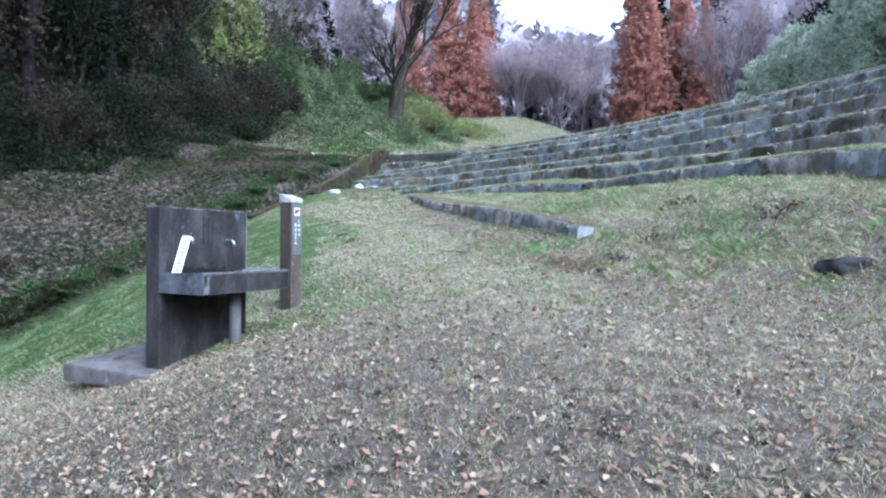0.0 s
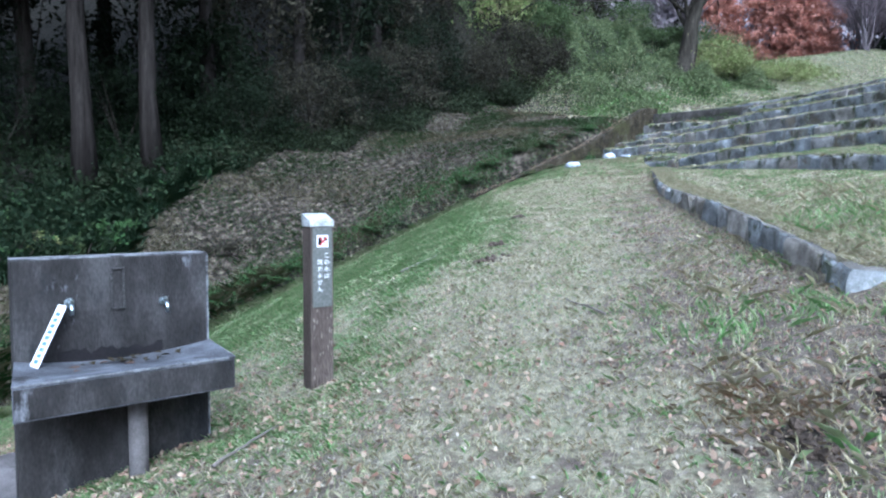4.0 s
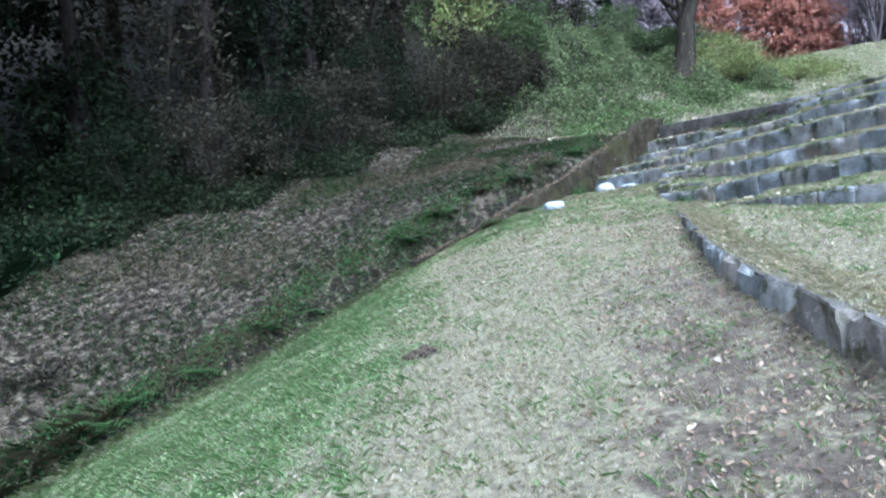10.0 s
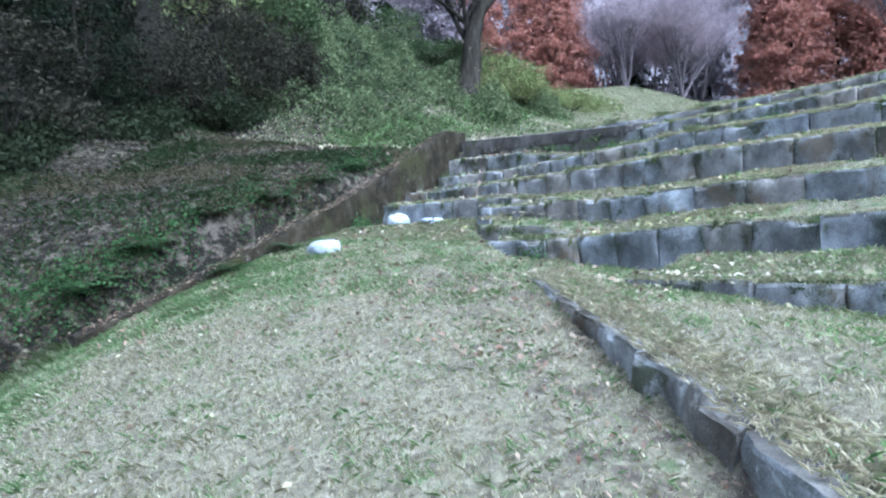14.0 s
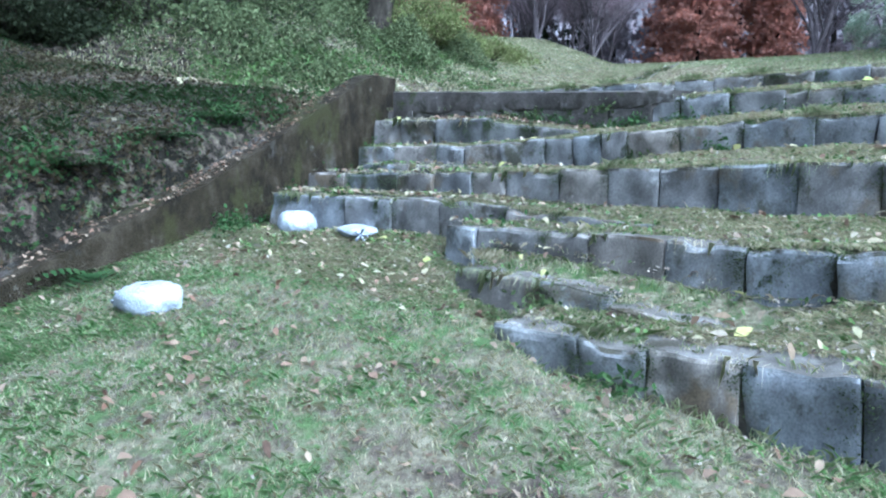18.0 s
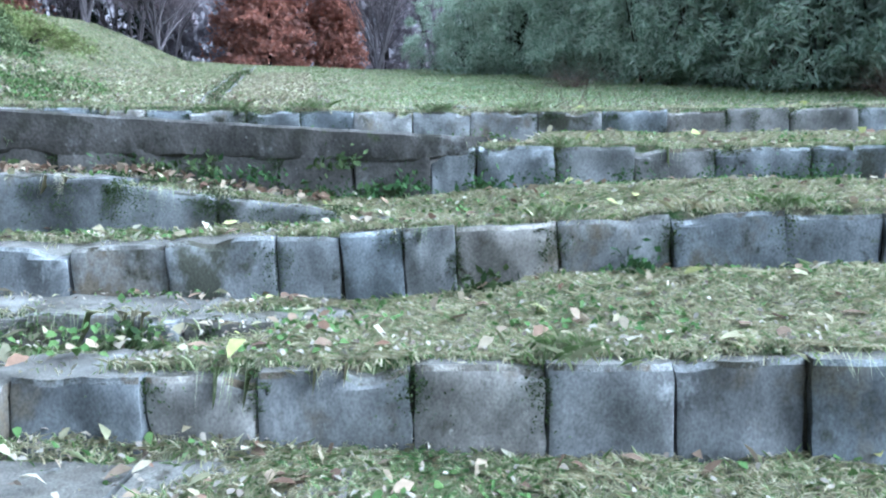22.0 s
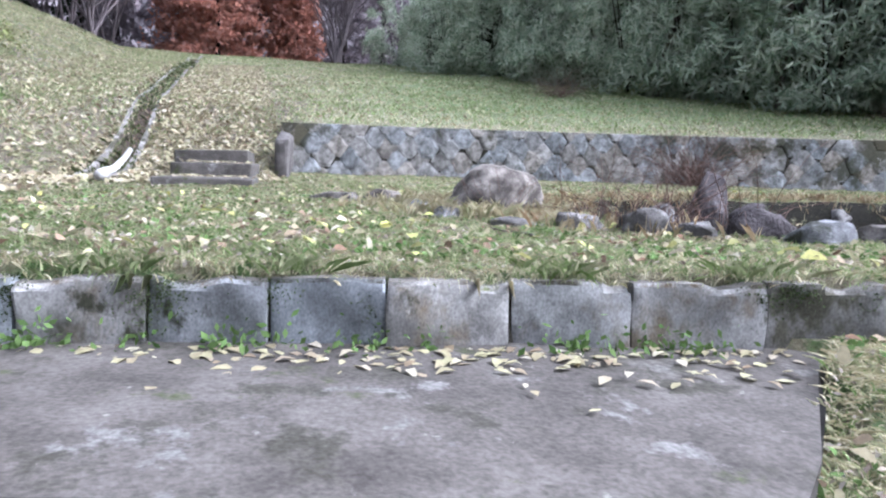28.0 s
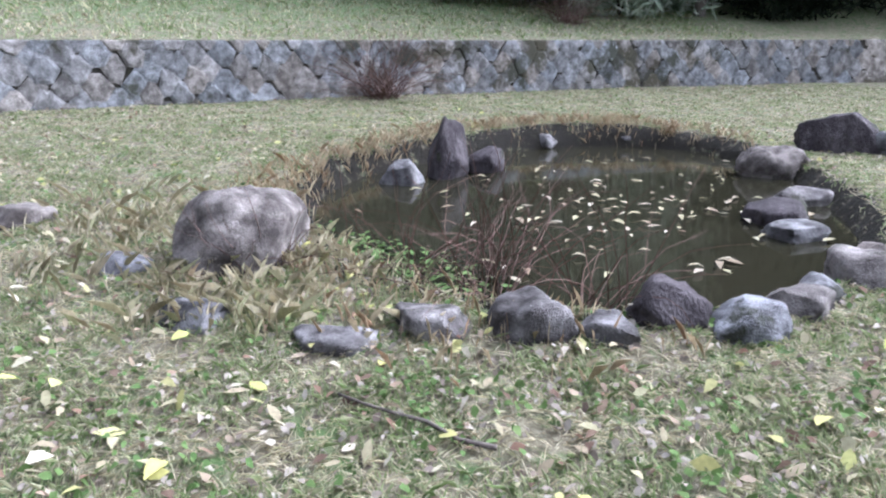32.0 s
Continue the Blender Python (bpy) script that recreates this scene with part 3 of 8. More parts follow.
def ground_z(x, y):
    x, y = np.asarray(x, float), np.asarray(y, float)
    r, th = polar(x, y)
    z = lawn(x, y) + 0.035 * wave(x, y)
    # the upper strip of grass behind the low kerb
    dx, dy = KERB_B[0] - KERB_A[0], KERB_B[1] - KERB_A[1]
    length = math.hypot(dx, dy)
    u = ((x - KERB_A[0]) * dx + (y - KERB_A[1]) * dy) / length
    k = ((x - KERB_A[0]) * dy - (y - KERB_A[1]) * dx) / length
    upper = 0.36 + 0.21 * x - 0.03 * y + 0.03 * wave(x + 3, y)
    k = k + kerb_bow(u)
    upper = upper + kerb_rise(u) * np.exp(-np.maximum(k, 0) / 2.5)
    upper = np.where(x < 2, 0.36 + 0.14 * x + 0.14 - 0.03 * y, upper)
    upper = np.minimum(upper, 2.32 + np.where(th > -22, 0.03, 0.018) * (th + 22) + 0.02 * wave(x, y))
    soft = 0.05 + 1.6 * np.maximum(0, 1.2 - u)
    z = z + (upper - z) * np.clip((k - 0.07) / soft, 0, 1) * ramp(-th, 10.0, 14.0)
    z = z + np.interp(-th, (34, 38, 42, 46, 50, 56, 62, 70), (0.0, 0.14, 0.27, 0.4, 0.52, 0.5, 0.4, 0.0)) * ramp(r, 20.2, 22.9)  # the grass bank before the lowest row
    # terraces
    for name, (radius, level, first, last) in ROWS.items():
        level = level + lift(name, th)
        inside = (r > radius + 0.07) & (th > first) & (th < last)
        heap = 0.12 * ramp(r - radius, 0.35, 0.85) * (1 - 0.9 * ramp(th, -13.5, -11.5) * (name in ("terrace_c", "half_c")))   # soil and leaves gather at the foot of the next row
        heap = heap + 0.13 * ramp(r - radius, 0.14, 0.38) * (name == "half_a")
        z = np.where(inside, np.maximum(z, level + 0.015 + heap + 0.012 * wave(2 * x, 2 * y)) - 0.2 * on_slab(r, th), z)
    z = z - 0.06 * bare_edge(r, th)
    # everything to the south-east ends in a bank
    far = (th <= -62) & (r > 23.1)
    z = np.where(far, np.maximum(z, np.minimum(2.3 + 0.35 * (r - 23.1), 4.66)), z)
    # the lawn with the pond, the slope above the retaining wall
    up = 4.688 + 0.012 * (r - 29) + lift("terrace_top", th) * (1 - ramp(r, 29.0, 33.0)) + 0.035 * np.maximum(r - 34.5, 0) + 0.03 * wave(x, y)
    above = RET_TOP - 0.03 + 0.205 * (r - RET_R) + 0.10 * wave(0.5 * x, 0.5 * y) * ramp(r, 42, 50)
    above = above - 0.11 * np.maximum(r - 74, 0)
    left = up + (above - up) * ramp(r, 36.8, 44.5)
    side = ramp(th, -8.0, -7.6)
    wall = np.where(r > RET_R + 0.15, above, up)
    high = wall + (left - wall) * side
    high = high - 0.75 * ramp(pond(x, y), -0.03, 0.25)
    z = np.where(r > 29.03, high, z)
    # the far bank of the drain, the wooded hill
    yd, zd = np.interp(x, DRAIN_X, DRAIN_Y), np.interp(x, DRAIN_X, DRAIN_Z)
    d = y - yd
    bank = left_bank(x, y)
    bed = zd - 0.25
    shallow = ramp(-x, 0.8, 3.0)  # down by the wood the ditch runs out into flat leaf-strewn grass
    bed = bed + 0.3 * shallow
    fall = np.interp(x, FALL_X, FALL_Z)  # the lawn rounds off towards the ditch
    z = np.where(r < 28, z - fall * ramp(d, -6.0, -0.9), z)
    bed = bed - 0.6 * fall
    side = z + (bed - z) * shallow * ramp(d, -3.5, -0.4)
    z = np.where(r < 28, side, z)
    lower = np.where(d > 0.0, bank, np.where(d > -0.4, bed, z))
    xe = np.minimum(x, 60.0) - 0.5 * np.maximum(x - 60.0, 0)
    far_x = ramp(x, 22.0, 30.0)
    hill = 0.25 * xe - 0.08 * np.clip(x - 28, 0, 12) - 0.06 * np.clip(x - 34, 0, 30) + 0.38 * y - 6.34 + 0.12 * wave(x, y) + np.maximum(y - 22, 0) * (0.45 * (1 - far_x) - 0.33 * far_x)
    hill = hill + 2.6 * ramp(y, 18.6, 25.6) * ramp(x, 17.0, 22.0) * (1 - ramp(x, 31.0, 37.0))
    upper_side = np.maximum(high, np.where(th > -7.6, hill, -99))
    t = ramp(r, 28.2, 29.3)
    z = np.where((d > -0.4) | (r > 29.03), lower * (1 - t) + upper_side * t, z)
    return z + np.where((r > 8) & (r < 44), 0.012 * np.sin(8.0 * x + 2 * np.sin(4 * y)) * np.sin(7.0 * y + 1.5 * np.sin(5 * x)), 0)

# ---- helpers for meshes ----
def mesh_object(name, verts, faces, mat, parent=None, smooth=False):
    me = bpy.data.meshes.new(name)
    me.from_pydata([tuple(v) for v in verts], [], faces)
    if smooth:
        me.polygons.foreach_set("use_smooth", [True] * len(me.polygons))
    me.materials.append(mat)
    me.update()
    ob = new(name, me)
    if parent:
        ob.parent = parent
    return ob


def part(name, bm, mat, parent, label="", smooth=False):
    """Links a bmesh as one mesh object under a thing or a part."""
    me = bpy.data.meshes.new(name)
    bmesh.ops.recalc_face_normals(bm, faces=bm.faces)
    bm.to_mesh(me)
    bm.free()
    if smooth:
        me.polygons.foreach_set("use_smooth", [True] * len(me.polygons))
    me.materials.append(mat)
    ob = new(name, me)
    if parent:
        ob.parent = parent
    if label:
        tagged(ob, label)
    return ob


def thing(name, label, category, place=(0, 0, 0), turn=0.0, group="", kind=""):
    ob = new(name)
    ob.empty_display_size = 0.1
    ob.matrix_world = pose(*place, 0, 0, turn)
    return tagged(ob, label, category, group, kind)


def box(sx, sy, sz, at=(0, 0, 0), bevel=0.01, taper=1.0, rough=0.0, seed=0):
    """A box with its base centre at a place, bevelled; taper scales the top; rough jitters it."""
    bm = bmesh.new()
    bmesh.ops.create_cube(bm, size=1)
    rng = random.Random(seed)
    for v in bm.verts:
        k = taper if v.co.z > 0 else 1.0
        v.co = Vector((v.co.x * sx * k, v.co.y * sy * k, (v.co.z + 0.5) * sz))
        if rough:
            v.co += Vector([rng.uniform(-rough, rough) for _ in range(3)])
    if bevel:
        bmesh.ops.bevel(bm, geom=bm.edges[:], offset=bevel, segments=2, affect="EDGES", profile=0.6)
    bmesh.ops.translate(bm, verts=bm.verts, vec=at)
    return bm


def tube(points, radii, sides=8, cap=True):
    """A bmesh tube along points."""
    bm = bmesh.new()
    rings = []
    for i, p in enumerate(points):
        p = Vector(p)
        a = Vector(points[max(0, i - 1)])
        b = Vector(points[min(len(points) - 1, i + 1)])
        d = (b - a).normalized()
        s = d.orthogonal().normalized() if i == 0 else (side - d * side.dot(d)).normalized()
        side = s
        o = d.cross(s)
        rings.append([bm.verts.new(p + radii[i] * (math.cos(k * math.tau / sides) * s + math.sin(k * math.tau / sides) * o)) for k in range(sides)])
    for r0, r1 in zip(rings, rings[1:]):
        for k in range(sides):
            bm.faces.new((r0[k], r0[(k + 1) % sides], r1[(k + 1) % sides], r1[k]))
    if cap:
        bm.faces.new(rings[0][::-1])
        bm.faces.new(rings[-1])
    return bm


def join_tubes(parts_, sides=6):
    big = bmesh.new()
    for pts, rad in parts_:
        b = tube(pts, rad, sides if rad[0] > 0.05 else 4 if rad[0] > 0.02 else 3, False)
        me = bpy.data.meshes.new("tmp")
        b.to_mesh(me)
        b.free()
        big.from_mesh(me)
        bpy.data.meshes.remove(me)
    return big


def gz(x, y):
    return float(ground_z(x, y))


def arc(r, deg):
    return CX + r * math.cos(radians(deg)), CY + r * math.sin(radians(deg))


# ---- ground: one sheet to the horizon ----
TURNED = ((2.13, -0.86, 0.22), (3.32, -1.06, 0.26), (4.42, -1.18, 0.3), (3.6, -2.3, 0.4), (4.16, 4.26, 0.17), (3.5, 3.58, 0.2), (1.47, -0.68, 0.2), (5.86, 5.72, 0.17))  # bare dark earth


def build_ground():
    radii = set(np.round(np.arange(0.5, 10, 0.5), 3)) | set(np.round(np.arange(10, 43, 0.16), 3)) | set(np.round(np.arange(43, 80, 0.7), 3))
    radii |= set(np.round(80 * 1.12 ** np.arange(0, 30), 2))
    for radius, *_ in ROWS.values():
        radii |= {radius + 0.06, radius + 0.08}
    radii |= {29.02, 29.04, RET_R + 0.14, RET_R + 0.16}
    rr = np.array(sorted(radii))
    tt = np.concatenate([np.arange(-180, -80, 4.0), np.arange(-80, 45, 0.4), np.arange(45, 180, 5.0)])
    edges = [e for row in ROWS.values() for e in (row[2], row[3])] + [-8.0, -7.6]
    tt = np.array(sorted(set(np.round(tt, 3)) | {round(e + s, 3) for e in edges for s in (-0.02, 0.02)}))
    R, T = np.meshgrid(rr, tt, indexing="ij")
    X, Y = CX + R * np.cos(np.radians(T)), CY + R * np.sin(np.radians(T))
    Z = ground_z(X, Y)
    n, m = R.shape
    idx = np.arange(n * m).reshape(n, m)
    a, b = idx[:-1, :], idx[1:, :]
    quads = np.stack([a, b, np.roll(b, -1, 1), np.roll(a, -1, 1)], -1).reshape(-1, 4)
    me = bpy.data.meshes.new("ground")
    me.from_pydata(np.stack([X, Y, Z], -1).reshape(-1, 3).tolist(), [], quads.tolist())
    me.polygons.foreach_set("use_smooth", [True] * len(me.polygons))
    # where the turf is green, leaf-strewn, or darkened for earth, mud and forest shade
    s = -0.66 * (X - 1.5) + 0.75 * (Y + 0.2)
    d = Y - np.interp(X, DRAIN_X, DRAIN_Y)
    low = R < 23.1
    green = (0.55 + 0.3 * wave(1.7 * X + 2, 1.9 * Y)) * green_band(X, Y) * (1 - 0.6 * by_stand(X, Y)) * ramp(-d, 0.3, 0.8) + 0.16 * ramp(X, -2, 0.5)
    green = green + 0.3 * ramp(d, 0.7, 2.0) * ramp(-X, -3.0, 1.0)
    green = np.where((R > 23.1) & (R < 29.07), 0.42, green)
    green = np.where(R > 29.07, 0.38 + 0.2 * ramp(R, 41, 46) * ramp(-T, 8, 13), green)
    green = np.where((X > 10) & (R < 26) & (T > -14), 0.5, green)
    litter = np.where(d > 0.3, 0.68, 0.3 - 0.12 * ramp(X, 3, 6)) + np.where(low & (X < 3), 0.50 * ramp(-X, -1.6, 2.6) * (1 - ramp(s, 2, 5) * ramp(X, -3, -1)), 0)
    litter = litter + 0.42 * worn_dirt(X, Y) * low + 0.16 * ramp(X, 10.0, 11.5) * (R < 24.5)
    litter = litter + 0.12 * ((R > 29.07) & (R < 41))
    strewn = ramp(T + 1.3 * wave(0.9 * X, 1.1 * Y), -10.5, -7.0) * ramp(-T, -0.5, 1.0) * ramp(R, 32.0, 34.5)
    litter = litter + (0.55 - litter) * strewn
    green = np.where((R > 33) & (T > 0.5) & (T < 8), 0.62, green)
    # bank and floor below the trees darkened for canopy shade, the ditch darker still
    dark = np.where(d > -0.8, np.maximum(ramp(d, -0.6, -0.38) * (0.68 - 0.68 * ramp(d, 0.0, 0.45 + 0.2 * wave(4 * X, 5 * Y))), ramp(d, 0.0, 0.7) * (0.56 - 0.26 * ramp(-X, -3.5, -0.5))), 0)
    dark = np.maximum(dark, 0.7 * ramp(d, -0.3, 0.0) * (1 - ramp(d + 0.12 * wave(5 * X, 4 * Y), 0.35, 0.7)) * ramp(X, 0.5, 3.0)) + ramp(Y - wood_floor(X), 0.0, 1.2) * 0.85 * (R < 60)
    dark = dark + 0.3 * ramp(-X, 0.2, 2.5) * low * (d < -0.8)  # lawn darker towards the start of the path
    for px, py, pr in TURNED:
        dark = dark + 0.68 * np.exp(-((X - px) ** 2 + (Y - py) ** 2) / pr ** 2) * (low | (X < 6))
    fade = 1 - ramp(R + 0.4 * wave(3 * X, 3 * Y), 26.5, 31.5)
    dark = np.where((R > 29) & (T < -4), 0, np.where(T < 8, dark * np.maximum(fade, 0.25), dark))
    dark = np.where(R > 76, 0.8, dark)
    dark = np.where(pond(X, Y) > -0.07, 0.8, dark)  # wet mud of the shore
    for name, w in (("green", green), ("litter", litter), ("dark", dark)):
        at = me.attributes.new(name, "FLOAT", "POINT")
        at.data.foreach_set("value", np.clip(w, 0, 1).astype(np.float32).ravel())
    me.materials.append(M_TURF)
    me.update()
    return tagged(new("ground", me), "winter turf of straw and green grass strewn with fallen leaves", "ground", kind="structure")


ground = build_ground()


# ---- rows of granite blocks ----
def block_mesh(seed, length, depth, height):
    """A rough-split granite block, front towards -x, top at z = 0; length along y, the upper arris chipped and worn pale."""
    rng = random.Random(seed)
    off = Vector([rng.uniform(-50, 50) for _ in range(3)])
    bm = bmesh.new()
    ys = [-0.5, -0.475, -0.38, -0.27, -0.16, -0.05, 0.06, 0.17, 0.28, 0.39, 0.475, 0.5]
    zs = [-1.0, -0.8, -0.62, -0.46, -0.32, -0.2, -0.1, -0.035, 0.0]
    lean, twist = rng.uniform(-0.015, 0.025), rng.uniform(-0.02, 0.02)
    last, end = len(zs) - 1, len(ys) - 1
    front, back = {}, {}
    for j, fy in enumerate(ys):
        chip = max(0.0, noise.noise(Vector((fy * length * 5, 8, 1)) + off) - 0.12)
        for k, fz in enumerate(zs):
            y, z = fy * length, fz * height
            x = lean * fz + twist * fy * 2 + 0.034 * noise.noise(Vector((0, y * 4, z * 4)) + off)
            x += 0.02 * abs(noise.noise(Vector((3, y * 11, z * 6)) + off)) + 0.009 * noise.noise(Vector((6, y * 26, z * 17)) + off)
            x += 0.005 if j in (0, end) else 0.0
            if k >= last - 1:
                x += (0.012 + 0.07 * chip) * (1.0 if k == last else 0.5)
                z -= 0.07 * chip + 0.012 * noise.noise(Vector((5, y * 6, 0)) + off)
            y += 0.013 * noise.noise(Vector((7, y * 3, z * 9)) + off)
            front[j, k] = bm.verts.new((x, y, z))
    for j, fy in enumerate(ys):
        for k in (0, last):
            back[j, k] = bm.verts.new((depth, fy * length, zs[k] * height + (0.02 * noise.noise(Vector((9, fy * 5, 0)) + off) if k else 0)))
    worn = []
    for j in range(end):
        for k in range(last):
            f = bm.faces.new([front[j, k], front[j + 1, k], front[j + 1, k + 1], front[j, k + 1]])
            if k == last - 1:
                worn.append(f)
        bm.faces.new([front[j, last], front[j + 1, last], back[j + 1, last], back[j, last]]).material_index = 2
    for j in (0, end):
        bm.faces.new([front[j, k] for k in range(last + 1)] + [back[j, last], back[j, 0]])
    for f in worn:
        f.material_index = 1
    for f in bm.faces:
        f.smooth = True
    bmesh.ops.recalc_face_normals(bm, faces=bm.faces)
    me = bpy.data.meshes.new("stone_block")
    bm.to_mesh(me)
    bm.free()
    me.set_sharp_from_angle(angle=0.6)
    me.materials.append(M_STONE)
    me.materials.append(M_WORN)
    me.materials.append(M_TREAD)
    return me


SEAMS = []  # radius, height and angle of every joint, where moss takes hold


def stone_row(name, row_key, label, height, seed, mean=0.52, depth=0.32):
    radius, level, first, last = ROWS[row_key]
    rng = random.Random(seed)
    row = thing(name, label, "stone wall", kind="structure")
    meshes = {}
    cuts = [last] + [-j for j in JOINTS.get(row_key, ()) if -j < last - 0.3]
    while cuts[-1] > first:
        cuts.append(cuts[-1] - math.degrees(mean * rng.choice((0.7, 0.85, 1.0, 1.0, 1.15, 1.35)) / radius))
    for i, (a, b) in enumerate(zip(cuts, cuts[1:])):
        length, mid = radius * radians(a - b), (a + b) / 2
        top = level + float(lift(row_key, mid))
        SEAMS.append((radius, top, b))
        smeared = row_key == "terrace_e" and mid > -11.5  # rendered over below the slab
        near = i < 24
        key = i if near else (round(length, 3), rng.randrange(3))
        if key not in meshes:
            meshes[key] = block_mesh(seed * 50 + len(meshes), length - 0.011, depth, height)
            if smeared:
                meshes[key].materials[0] = M_SLAB
        ob = new("stone_block", meshes[key])
        ob.parent = row
        slope = math.degrees(math.atan(float(lift(row_key, a) - lift(row_key, b)) / length))
        ob.matrix_world = pose(*arc(radius, mid), top + rng.uniform(-0.012, 0.012), slope + rng.uniform(-0.6, 0.6), rng.uniform(-2.2, 0.6), mid + rng.uniform(-0.5, 0.5))
    # the packed joint behind the stones
    n = max(2, int((last - first) / 1.0))
    verts, faces = [], []
    for i in range(n + 1):
        t = first + (last - first) * i / n
        z = level + float(lift(row_key, t))
        for rr, zz in ((radius + 0.045, z - height), (radius + 0.045, z - 0.06), (radius + depth - 0.02, z - 0.06)):
            verts.append((*arc(rr, t), zz))
    for i in range(n):
        for k in range(2):
            faces.append((3 * i + k, 3 * i + 3 + k, 3 * i + 4 + k, 3 * i + 1 + k))
    mesh_object("joint", verts, faces, M_MORTAR, row)
    return row


ROW_LABEL = "weathered grey granite seating row with moss in its joints"
for i, name in enumerate(ROWS):
    if name.startswith("half"):
        stone_row("half_step", name, "low mossy granite half step between two terraces", 0.3, 40 + i, 0.6, 0.42)
    else:
        stone_row("terrace_row", name, ROW_LABEL, {"terrace_top": 0.42, "terrace_low": 0.7}.get(name, 0.55), 10 + i)


# ---- low kerb beside the path ----
def build_kerb():
    row = thing("low_kerb", "low kerb of rough grey stones holding the upper grass", "kerb", kind="structure")
    rng = random.Random(5)
    dx, dy = KERB_B[0] - KERB_A[0], KERB_B[1] - KERB_A[1]
    length = math.hypot(dx, dy)
    turn = math.degrees(math.atan2(dy, dx)) - 90
    u = 0.9
    while u < length:
        w = rng.uniform(0.38, 0.62)
        c = u + w / 2
        bow = float(kerb_bow(c))
        x, y = KERB_A[0] + (dx * c - dy * bow) / length, KERB_A[1] + (dy * c + dx * bow) / length
        climb = math.degrees(math.atan((0.21 * dx - 0.03 * dy) / length + (float(kerb_rise(c + 0.3)) - float(kerb_rise(c - 0.3))) / 0.6))
        slant = math.degrees(math.atan2(float(kerb_bow(c + 0.3)) - float(kerb_bow(c - 0.3)), 0.6))
        top = 0.36 + 0.21 * x - 0.03 * y + float(kerb_rise(c)) - 0.25 * max(0.0, 1.0 - c / 1.4) - 0.03 * float(ramp(c, 8.3, 10.3)) + rng.uniform(-0.02, 0.02)
        me = block_mesh(900 + int(u * 10), w - 0.015, 0.24, 0.55)
        me.materials[0] = M_KERB
        ob = new("kerb_stone", me)
        ob.parent = row
        ob.matrix_world = pose(x, y, top, climb + rng.uniform(-1, 1), rng.uniform(-1, 2), turn + slant + rng.uniform(-1.5, 1.5))
        u += w


build_kerb()


# ---- sloping side wall of the steps, with its coping ----
def wall_strip(name, pts, thick, label, mat, drop):
    """A concrete wall whose top follows pts (x, y, z)."""
    bm = bmesh.new()
    rows = []
    for i, p in enumerate(pts):
        a, b = Vector(pts[max(0, i - 1)]), Vector(pts[min(len(pts) - 1, i + 1)])
        d = (b - a)
        d.z = 0
        d.normalize()
        s = Vector((-d.y, d.x, 0)) * thick / 2
        p = Vector(p)
        rows.append([bm.verts.new(q) for q in (p - s - Vector((0, 0, drop)), p - s, p - s * 0.0 + Vector((0, 0, 0.012)), p + s, p + s - Vector((0, 0, drop)))])
    for r0, r1 in zip(rows, rows[1:]):
        for k in range(4):
            bm.faces.new((r0[k], r0[k + 1], r1[k + 1], r1[k]))
    bm.faces.new(rows[0])
    bm.faces.new(rows[-1][::-1])
    bmesh.ops.bevel(bm, geom=[e for e in bm.edges if e.calc_face_angle(0) > 0.9], offset=0.02, segments=2, affect="EDGES")
    return part(name, bm, mat, None, label)


WALL_PTS = [(17.5, 11.95, 4.82), (16.9, 11.93, 4.78), (15.8, 11.9, 4.28), (14.78, 11.85, 3.80), (13.7, 11.78, 3.32), (12.7, 11.78, 2.98), (11.5, 11.85, 2.46), (10.3, 11.95, 2.0), (9.9, 11.98, 1.86)]
side_wall = wall_strip("side_wall", WALL_PTS, 0.3, "", M_WALL, 1.5)
tagged(side_wall, "sloping concrete side wall stained brown with moss", "wall", kind="structure")

# slab of concrete on the upper terrace
def slab_rise(r, th):
    return 0.015 + 0.02 * (r - 27.8) / 1.2 + 0.022 * max(0.0, th + 12.3) * (1 - (r - 27.8) / 1.2)


